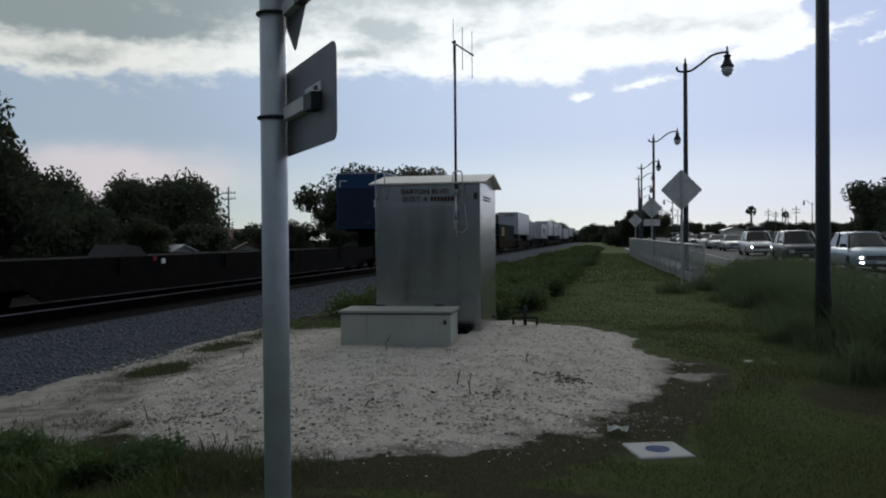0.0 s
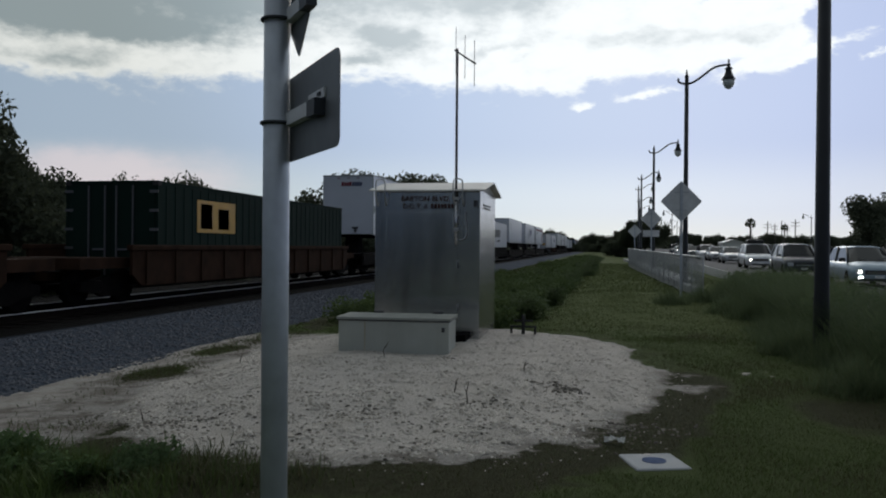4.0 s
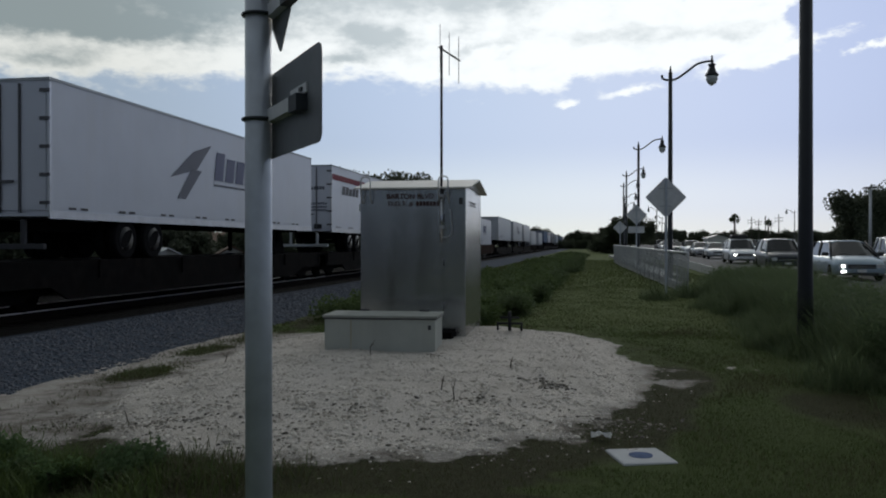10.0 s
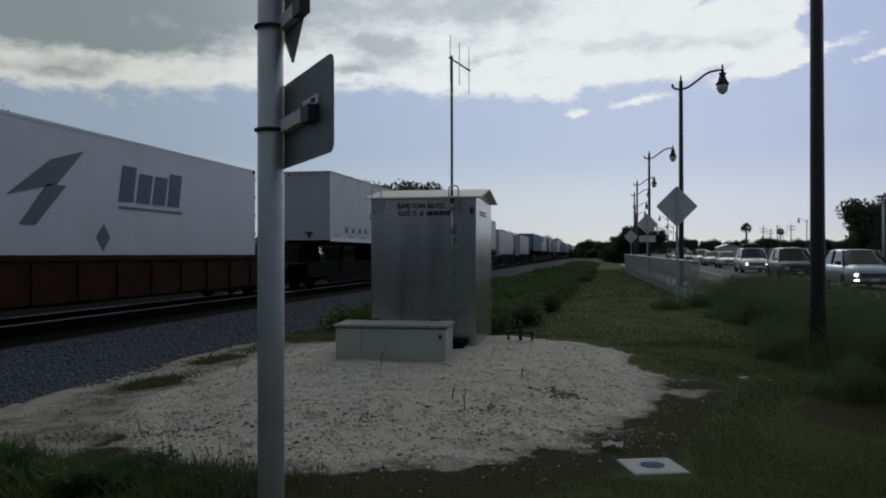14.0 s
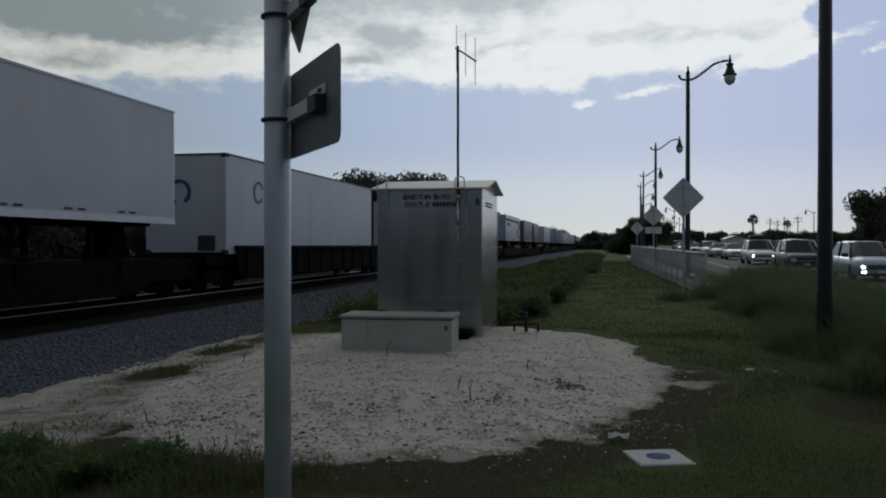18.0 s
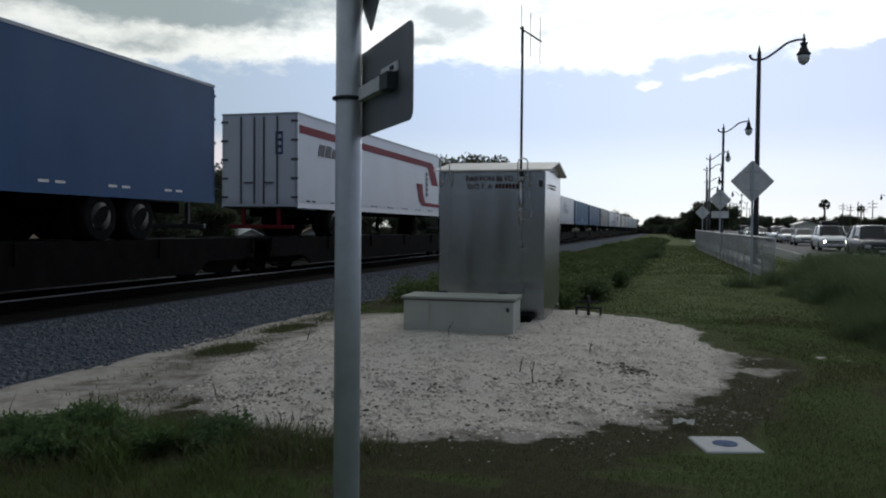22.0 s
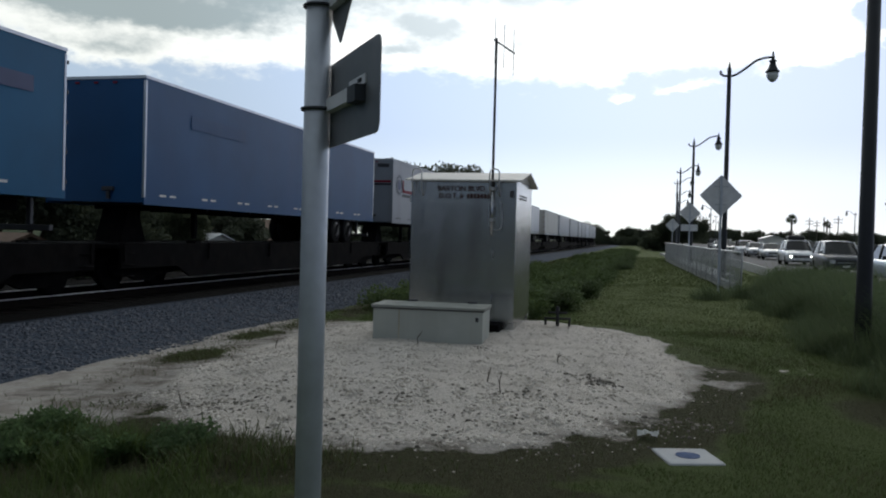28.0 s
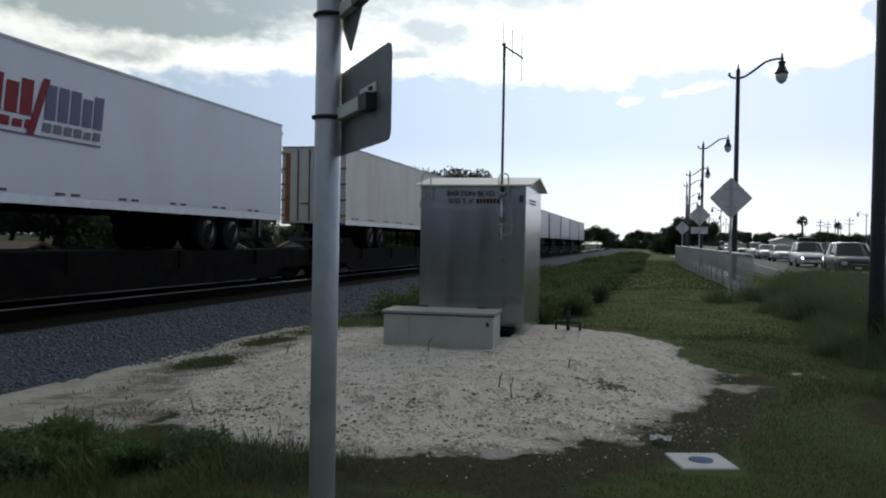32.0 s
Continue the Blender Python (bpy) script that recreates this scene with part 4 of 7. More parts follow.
    o = tr(434.5, 442.9, GREYSKIN, False, "short grey trailer with a gold and brown shield", rim=DARKTRIM)
    shield(o, 1.6, 2.42)
    o = tr(455.5, 471.6, WHITE, True, "white trailer with a pale script emblem and open chassis bumper", bumper=RIM)
    arnold(o, 7.2, 2.0, LIGHTGREY, 0.8)
    deco_ring(o, -0.75, 3.3, 0.0, 0.22, SLATE, end=-0.006)
    o = tr(473.6, 489.7, BLUE, False, "blue trailer with a pale roof rail and a dull nameplate", top=SILVERTRIM, base=BLUE, posts=-1)
    deco_rect(o, 12.5, 15.2, 2.82, 3.12, NAVY)
    deco_poly(o, [(7.9, 1.2), (8.2, 1.5), (7.9, 1.8), (7.6, 1.5)], RIM)
    o = tr(492.3, 508.6, ROYAL, False, "deep blue trailer with a pale roof rail and dull nameplate", top=SILVERTRIM, base=ROYAL, posts=-1)
    deco_rect(o, 1.94, 4.8, 2.86, 3.2, BLUE2)
    o = tr(511.3, 527.3, DINGY, False, "dingy white trailer with round emblem and red and black stripes", base=DINGY)
    deco_ring(o, 1.02, 2.69, 0.37, 0.48, SLATE)
    deco_ring(o, 1.02, 2.69, 0.0, 0.25, NAVY)
    deco_rect(o, 1.55, 4.2, 2.36, 2.5, RED)
    deco_rect(o, 1.5, 4.3, 2.17, 2.30, INK)
    deco_rect(o, 1.55, 1.75, 2.5, 2.95, RED)
    deco_ring(o, -0.2, 2.95, 0.26, 0.36, SLATE, end=0.0)
    deco_ring(o, -0.2, 2.95, 0.0, 0.16, RED, end=0.0)
    for z, mm in ((2.75, RED), (2.62, INK)):
        deco_poly(o, [(0.2, z), (1.2, z), (1.2, z + 0.09), (0.2, z + 0.09)], mm, end=0.0)
        deco_poly(o, [(-1.2, z), (-0.6, z), (-0.6, z + 0.09), (-1.2, z + 0.09)], mm, end=0.0)
    deco_poly(o, [(0.55, 3.45), (1.1, 3.45), (1.1, 3.6), (0.55, 3.6)], INK, end=0.0)
    o = tr(531.3, 547.4, WHITE, True, "white trailer with thin navy stripes, boxed emblem and roll-up door", bumper=RIM, rollup=True)
    for z in (1.55, 1.70):
        deco_rect(o, 0.1, 13.9, z, z + 0.05, NAVY)
    word_bars(o, 8.9, 1.85, 19, 0.235, 0.2, SLATE, slant=0.05, seed=12)
    deco_poly(o, [(13.5, 1.6), (14.9, 1.6), (15.4, 2.6), (13.9, 2.6)], NAVY)
    bm = bmesh.new()
    prism(bm, [(13.66, 1.67), (14.84, 1.67), (15.27, 2.53), (14.0, 2.53)], "x", HALF, HALF + 0.007)
    part("emblem_field", bm, WHITE, o)
    bm = bmesh.new()
    for k in range(3):
        a = 13.85 + k * 0.36
        prism(bm, [(a, 1.78), (a + 0.24, 1.78), (a + 0.48, 2.42), (a + 0.24, 2.42)], "x", HALF, HALF + 0.010)
    part("lettering_bar", bm, NAVY, o)
    for z in (1.5, 1.72):
        deco_poly(o, [(-1.15, z), (1.2, z), (1.2, z + 0.07), (-1.15, z + 0.07)], NAVY, end=-0.024)
    word_bars(o, -1.0, 2.35, 14, 0.13, 0.1, SLATE, end=-0.024, seed=14)
    deco_poly(o, [(-0.1, 2.05), (0.1, 2.05), (0.1, 2.17), (-0.1, 2.17)], RED, end=-0.024)
    o = tr(550.8, 566.85, WHITE, False, "white trailer with a bold red and navy slanted name")
    word_bars(o, 4.3, 2.5, 4, 0.36, 0.66, RED, slant=0.07, seed=21, gap=0.2)
    word_bars(o, 6.0, 2.5, 5, 0.34, 0.66, NAVY, slant=0.07, seed=22, gap=0.2)
    bm = bmesh.new()
    prism(bm, [(5.55, 2.15), (5.72, 2.15), (6.15, 3.25), (5.98, 3.25)], "x", HALF, HALF + 0.007)
    part("graphic", bm, RED, o)
    word_bars(o, 4.3, 2.26, 5, 0.3, 0.17, RED, slant=0.03, seed=23)
    word_bars(o, 5.95, 2.26, 6, 0.28, 0.17, SLATE, slant=0.03, seed=25)
    deco_rect(o, 4.3, 7.6, 2.14, 2.18, SLATE)
    word_bars(o, -0.2, 3.05, 6, 0.12, 0.22, INK, end=0.0, seed=24)
    o = tr(572.3, 588.4, CREAM, True, "cream trailer with rust-streaked doors", rust=True)
    deco_poly(o, [(-1.15, 1.0), (-0.95, 1.0), (-0.95, 3.6), (-1.15, 3.5)], RUST, end=-0.006)
    deco_poly(o, [(0.0, 0.95), (0.5, 0.95), (0.45, 1.6), (0.1, 1.9)], RUST, end=-0.006)
    for a, b, sk in ((591.0, 606.8, WHITE2), (609.2, 625.2, LIGHTGREY), (627.2, 635.0, WHITE2), (636.4, 647.2, LIGHTGREY), (648.6, 659.4, WHITE), (661.0, 674.6, LIGHTGREY), (676.2, 686.6, WHITE2)):
        tr(a, b, sk, True, "white trailer near the tail of the train")
    # cars under the loads
    loads.insert(0, (12.5, 36.8, "flat"))
    loads.insert(0, (-14.5, 9.5, "flat"))
    for i, (a, b, kind) in enumerate(loads):
        lo = (loads[i - 1][1] + a) / 2 + 0.05 if i else a - 1
        hi = (b + loads[i + 1][0]) / 2 - 0.05 if i + 1 < len(loads) else b + 1.2
        lo, hi = max(lo, a - 3.4), min(hi, b + 3.4)
        steel = BLACKSTEEL
        if kind == "well":
            steel = BROWNSTEEL if a < 105 or 240 < a < 265 else BLACKSTEEL
        names = {"flat": "black steel flatcar with deep side sills", "well": "low-slung container car with ribbed steel side walls"}
        car = make_car(lo, hi, kind, steel, names[kind], graffiti=(225 < a < 235))
        if i < 2:
            # lowered trailer hitch on the empty deck
            d, y = DECK - RAIL_TOP, (18.9 if i else -6.0) - lo
            bm = bmesh.new()
            prism(bm, [(y - 0.7, d), (y + 0.6, d), (y + 0.25, d + 0.24), (y - 0.35, d + 0.30)], "x", -0.45, 0.45)
            part("hitch", bm, GREYSTEEL, car, "lowered trailer hitch")
            box_part("reflector", (0.03, 0.16, 0.12), PAPER, car, (HALF + 0.06, y - 0.2, d - 0.12))
            box_part("reflector", (0.03, 0.14, 0.10), RED, car, (HALF + 0.06, y - 0.6, d - 0.05))


def arnold(o, yc, zc, material, k):
    """Looped script emblem with speed lines and a short word as bars."""
    deco_ring(o, yc - 1.0 * k, zc + 0.75 * k, 0.36 * k, 0.55 * k, material, a0=60, a1=330)
    deco_poly(o, [(yc - 1.0 * k, zc + 0.25 * k), (yc - 0.7 * k, zc + 0.2 * k), (yc + 0.35 * k, zc + 1.75 * k), (yc + 0.05 * k, zc + 1.75 * k)], material)
    deco_poly(o, [(yc + 0.05 * k, zc + 0.05 * k), (yc + 0.38 * k, zc + 0.05 * k), (yc + 0.38 * k, zc + 1.74 * k), (yc + 0.08 * k, zc + 1.74 * k)], material)
    for z in (0.9, 1.12):
        deco_rect(o, yc - 0.9 * k, yc + 4.4 * k, zc + z * k, zc + (z + 0.12) * k, material)
    word_bars(o, yc + 0.7 * k, zc + 0.05 * k, 6, 0.6 * k, 0.62 * k, material, slant=0.12, seed=31)


def swift(o, y0, z0, h, material):
    word_bars(o, y0, z0, 5, 0.86, h, material, slant=0.3, gap=0.18, seed=41)


def wing(o, y0, z0, letters=None):
    deco_poly(o, [(y0 + 0.1, z0), (y0 + 0.55, z0), (y0 + 1.5, z0 + 0.85), (y0 + 0.9, z0 + 0.85)], SLATE)
    deco_poly(o, [(y0 - 0.25, z0 + 0.55), (y0 + 1.2, z0 + 0.86), (y0 + 2.1, z0 + 1.65), (y0 + 1.0, z0 + 1.35)], SLATE)
    yl = letters or y0 + 2.3
    word_bars(o, yl, z0 + 0.65, 4, 0.72, 0.85, NAVY, slant=0.16, gap=0.2, seed=51)
    deco_rect(o, yl, yl + 2.9, z0 + 0.48, z0 + 0.54, SLATE)


def crete(o, L):
    deco_poly(o, [(0.1, 3.2), (13.7, 3.14), (13.7, 3.4), (0.1, 3.45)], RED)
    deco_poly(o, [(13.7, 3.4), (13.7, 3.14), (13.95, 3.0), (14.5, 2.35), (15.6, 2.35), (14.9, 3.2), (14.55, 3.4)], RED)
    deco_poly(o, [(12.07, 2.32), (13.0, 2.32), (13.15, 1.85), (13.45, 1.5), (15.9, 1.46), (15.9, 1.31), (13.0, 1.33), (12.5, 1.55)], RED)
    bm = bmesh.new()
    for k in range(5):
        z = 1.78 + k * 0.235
        prism(bm, [(13.52, z), (13.86, z), (13.86, z + 0.19), (13.52, z + 0.19)], "x", HALF, HALF + 0.007)
    part("lettering_bar", bm, SLATE, o)
    word_bars(o, 1.5, 2.62, 5, 0.54, 0.38, INK, slant=0.1, seed=61, gap=0.2)


def shield(o, yc, zc):
    deco_poly(o, [(yc - 0.42, zc + 0.6), (yc + 0.42, zc + 0.6), (yc + 0.42, zc - 0.2), (yc, zc - 0.62), (yc - 0.42, zc - 0.2)], BROWNG, "emblem")
    bm = bmesh.new()
    prism(bm, [(yc - 0.36, zc + 0.54), (yc + 0.36, zc + 0.54), (yc + 0.36, zc + 0.38), (yc - 0.36, zc + 0.22)], "x", HALF, HALF + 0.007)
    for k in (-0.22, 0.0, 0.22):
        prism(bm, [(yc + k - 0.07, zc - 0.22), (yc + k + 0.07, zc - 0.22), (yc + k + 0.07, zc + 0.14), (yc + k - 0.07, zc + 0.14)], "x", HALF, HALF + 0.007)
    part("lettering_bar", bm, GOLD, o)


build_train()

# ---- signal house and the things round it ----


def curve_pts(pts, n=8):
    """Smooth points through pts (Catmull-Rom)."""
    p = [Vector(q) for q in pts]
    p = [p[0] * 2 - p[1]] + p + [p[-1] * 2 - p[-2]]
    out = []
    for i in range(1, len(p) - 2):
        a, b, c, d = p[i - 1:i + 3]
        for k in range(n):
            t = k / n
            out.append(0.5 * ((2 * b) + (c - a) * t + (2 * a - 5 * b + 4 * c - d) * t * t + (3 * b - a - 3 * c + d) * t ** 3))
    out.append(p[-2])
    return out


def lettering(text, size, at, material, parent, name="lettering"):
    cu = bpy.data.curves.new(name, "FONT")
    cu.body, cu.size, cu.extrude = text, size, 0.001
    cu.align_x = "CENTER"
    tmp = bpy.data.objects.new(name, cu)
    scene.collection.objects.link(tmp)
    me = bpy.data.meshes.new_from_object(tmp.evaluated_get(bpy.context.evaluated_depsgraph_get()))
    bpy.data.objects.remove(tmp)
    me.materials.append(material)
    ob = new(name, me)
    ob.parent = parent
    ob.matrix_basis = at
    return ob


ROOFPAINT = mat("pale roof coating", (0.62, 0.60, 0.56), 0.6, 0.0, 0.06, 3, 0.05, 40, (0.45, 0.43, 0.4), 0.4, 2)


def build_hut():
    x0, x1, y0, y1, zb, zt = -3.68, -1.93, 12.9, 14.75, 0.16, 2.56
    w, d, h = x1 - x0, y1 - y0, zt - zb
    t = thing("signal_house", pose(x0, y0, zb), "weathered aluminium railway signal house on white shell gravel", "signal house")
    bm = bmesh.new()
    bx(bm, 0, w, 0, d, 0.16, h + 0.055)
    bevel(bm, 0.012)
    part("body", bm, ALU, t)
    for xa in (0.0, w - 0.2):
        for ya in (0.0, d - 0.2):
            bm = bmesh.new()
            bx(bm, xa, xa + 0.2, ya, ya + 0.2, -0.06, 0.158)
            part("foot", bm, ALU, t)
    bm = bmesh.new()
    bx(bm, 0.03, w - 0.03, 0.03, d - 0.03, 0.10, 0.158)
    part("base_frame", bm, BLACKSTEEL, t)
    bm = bmesh.new()
    bx(bm, w - 0.02, w - 0.005, 0.252, d - 0.45, -0.02, 0.158)
    part("side_skirt", bm, ALU, t)
    # door leaf on the front, slightly proud, with its frame
    bm = bmesh.new()
    bx(bm, 0.20, w - 0.36, -0.022, -0.002, 0.30, h - 0.30)
    bevel(bm, 0.006)
    door = part("door", bm, ALU, t)
    bm = bmesh.new()
    bx(bm, 0.235, 0.252, -0.045, -0.024, 1.05, 1.30)
    bx(bm, 0.228, 0.262, -0.034, -0.023, 0.98, 1.37)
    part("handle", bm, ALU, door)
    for zz in (0.5, 1.2, 1.9):
        bm = bmesh.new()
        tube(bm, [(w - 0.355, -0.024, zz), (w - 0.355, -0.024, zz + 0.12)], 0.012, 8)
        part("hinge", bm, SIGNBACK, door)
    # seams
    bm = bmesh.new()
    bx(bm, w - 0.34, w - 0.325, -0.006, 0.0, 0.18, h - 0.02)
    part("seam", bm, ALU, t)
    # roof: ridge across the front, gable to the side
    bm = bmesh.new()
    o = 0.10
    prism(bm, [(-o, h + 0.03), (d / 2, h + 0.22), (d + o, h + 0.03), (d + o, h + 0.055), (d / 2, h + 0.245), (-o, h + 0.055)], "x", -0.08, w + 0.10)
    part("roof", bm, ROOFPAINT, t, "pale weathered roof sheet")
    for xa in (0.004, w - 0.02):
        bm = bmesh.new()
        prism(bm, [(0.0, h + 0.057), (d, h + 0.057), (d / 2, h + 0.215)], "x", xa, xa + 0.016)
        part("gable", bm, ROOFPAINT, t)
    for k in range(2):
        box_part("louvre", (0.012, 0.75, 0.022), DARKTRIM, t, (w + 0.007, 0.75, h - 0.17 - k * 0.05))
    for xa in (0.05, w - 0.42):
        bm = bmesh.new()
        tube(bm, curve_pts([(xa, -0.02, h - 0.2), (xa, -0.125, h - 0.05), (xa, -0.125, h + 0.17), (xa + 0.04, -0.125, h + 0.22), (xa + 0.11, -0.125, h + 0.22), (xa + 0.15, -0.125, h + 0.17), (xa + 0.15, -0.125, h - 0.05), (xa + 0.15, -0.02, h - 0.2)], 4), 0.011, 7)
        part("lifting_eye", bm, STEEL, t)
    bm = bmesh.new()
    tube(bm, curve_pts([(w - 0.30, -0.04, h - 0.02), (w - 0.40, -0.05, h - 0.25), (w - 0.42, -0.05, h - 0.65), (w - 0.34, -0.05, h - 0.75), (w - 0.22, -0.05, h - 0.68), (w - 0.24, -0.05, h - 0.30)], 5), 0.007, 6)
    part("cable", bm, SIGNALU, t)
    # side light over the corner
    bm = bmesh.new()
    bx(bm, w - 0.10, w - 0.05, -0.05, 0.0, h - 0.22, h - 0.12)
    part("corner_lamp", bm, DARKTRIM, t)
    bm = bmesh.new()
    bx(bm, -0.05, 0.0, 0.1, 0.2, h - 0.32, h - 0.2)
    part("side_lamp", bm, GLASSLAMP, t)
    lettering("BARTON BLVD.", 0.118, pose(w / 2 - 0.02, -0.025, h - 0.125, 90), LETTER, t)
    lettering("D.O.T. #", 0.112, pose(w / 2 - 0.195, -0.025, h - 0.245, 90), LETTER, t)
    bm = bmesh.new()
    for k in range(7):
        xk = w / 2 + 0.07 + k * 0.056
        bx(bm, xk, xk + 0.034, -0.027, -0.024, h - 0.243, h - 0.172)
    part("number_bar", bm, LETTER, t)
    # antenna mast behind the front eave
    a = thing("antenna_mast", pose(-2.315, 12.84, 1.6), "slim grey antenna mast with a small yagi aerial", "antenna")
    bm = bmesh.new()
    tube(bm, [(0, 0, 0.86), (0, 0, 3.28)], 0.021, 8)
    part("mast", bm, DARKTRIM, a)
    bm = bmesh.new()
    tube(bm, [(0, 0, 0.12), (0, 0, 0.86)], 0.024, 8)
    part("mast_socket", bm, ALU, a, "dull metal mast socket")
    bm = bmesh.new()
    tube(bm, [(-0.05, 0.05, 3.27), (0.35, -0.33, 2.95)], 0.014, 6)
    boom = part("boom", bm, DARKTRIM, a)
    for k, ln in ((0.06, 0.38), (0.5, 0.34), (0.95, 0.36)):
        bm = bmesh.new()
        p = Vector((-0.05, 0.05, 3.27)).lerp(Vector((0.35, -0.33, 2.95)), k)
        tube(bm, [p + Vector((0, 0, -ln)), p + Vector((0, 0, ln))], 0.006, 5)
        part("element", bm, SIGNALU, boom)
    for z in (0.35, 0.85):
        bm = bmesh.new()
        bx(bm, -0.04, 0.04, -0.03, 0.058, z, z + 0.05)
        part("mast_clamp", bm, STEEL, a)


def build_box():
    t = thing("equipment_box", pose(-3.66, 11.0, 0.16, 0, 0, 2.5), "low grey-green equipment box with a hinged lid", "utility box")
    w, d, h = 1.58, 0.70, 0.50
    bm = bmesh.new()
    bx(bm, 0, w, 0, d, 0, h)
    bevel(bm, 0.01)
    part("body", bm, BOXGREY, t)
    bm = bmesh.new()
    prism(bm, [(-0.025, h + 0.004), (d + 0.02, h + 0.004), (d + 0.02, h + 0.045), (-0.015, h + 0.040), (-0.025, h + 0.030)], "x", -0.025, w + 0.025)
    lid = part("lid", bm, BOXLID, t)
    for xa in (0.35, 1.25):
        bm = bmesh.new()
        tube(bm, [(xa, d, h + 0.055), (xa + 0.14, d, h + 0.055)], 0.022, 8)
        part("hinge", bm, DARKTRIM, lid)
    bm = bmesh.new()
    bx(bm, 0.37, 0.395, -0.004, 0.0, 0.01, h - 0.005)
    part("seam", bm, BOXSEAM, t, "yellowed joint strip")
    bm = bmesh.new()
    bx(bm, -0.012, w + 0.012, -0.012, d + 0.01, h - 0.016, h + 0.002)
    part("gasket", bm, DARKTRIM, t)
    bm = bmesh.new()
    bx(bm, w - 0.10, w - 0.06, -0.02, 0, h - 0.15, h - 0.09)
    part("hasp", bm, DARKTRIM, t)
    # added black block in place of the shaded gap under the house front
    v = thing("black_vault", pose(-2.38, 12.48, 0.10), "black block standing in for the dark gap under the house", "cable vault")
    bm = bmesh.new()
    bx(bm, 0, 0.29, 0, 0.4, 0, 0.22)
    bevel(bm, 0.01)
    part("body", bm, BLACKSTEEL, v)
    # standpipe valve
    s = thing("standpipe", pose(-1.30, 13.7, 0.24), "short metal standpipe with a cross handle", "standpipe")
    bm = bmesh.new()
    tube(bm, [(0, 0, -0.05), (0, 0, 0.32)], 0.03, 8)
    part("pipe", bm, GREYSTEEL, s)
    bm = bmesh.new()
    tube(bm, [(-0.22, 0, 0.12), (0.22, 0, 0.12)], 0.02, 6)
    tube(bm, [(-0.16, 0, 0.22), (0.16, 0, 0.22)], 0.018, 6)
    tube(bm, [(-0.2, 0, 0.0), (-0.2, 0, 0.14)], 0.02, 6)
    tube(bm, [(0.2, 0, 0.0), (0.2, 0, 0.14)], 0.02, 6)
    part("handle", bm, GREYSTEEL, s)
    # pull box in the grass
    p = thing("pull_box", pose(0.42, 6.68, ground_z(0.42, 6.68) - 0.04, 0, 0, 17), "flush pale concrete pull box with a round blue-grey plate", "pull box")
    bm = bmesh.new()
    bx(bm, -0.225, 0.225, -0.235, 0.235, -0.1, 0.055)
    bevel(bm, 0.02)
    part("body", bm, PADCONC, p)
    bm = bmesh.new()
    tube(bm, [(0.0, 0.0, 0.05), (0.0, 0.0, 0.060)], 0.095, 24)
    part("plate", bm, LIDBLUE, p, "round blue-grey plate")
    bm = bmesh.new()
    bx(bm, -0.04, 0.04, 0.17, 0.20, 0.050, 0.0565)
    part("lift_slot", bm, DARKTRIM, p)
    # crumpled litter
    q = solid("litter", (lambda b: (litter(b), b)[1])(bmesh.new()), PAPER, "crumpled white wrapper in the grass", "litter", at=pose(0.12, 7.2, ground_z(0.12, 7.2) + 0.025))


def litter(bm):
    rr = random.Random(4)
    g = [[bm.verts.new((i * 0.028 - 0.085 + rr.uniform(-0.008, 0.008), j * 0.03 - 0.06, rr.uniform(0, 0.055))) for i in range(7)] for j in range(5)]
    for j in range(4):
        for i in range(6):
            bm.faces.new((g[j][i], g[j][i + 1], g[j + 1][i + 1], g[j + 1][i]))
    bmesh.ops.solidify(bm, geom=bm.faces[:], thickness=0.004)


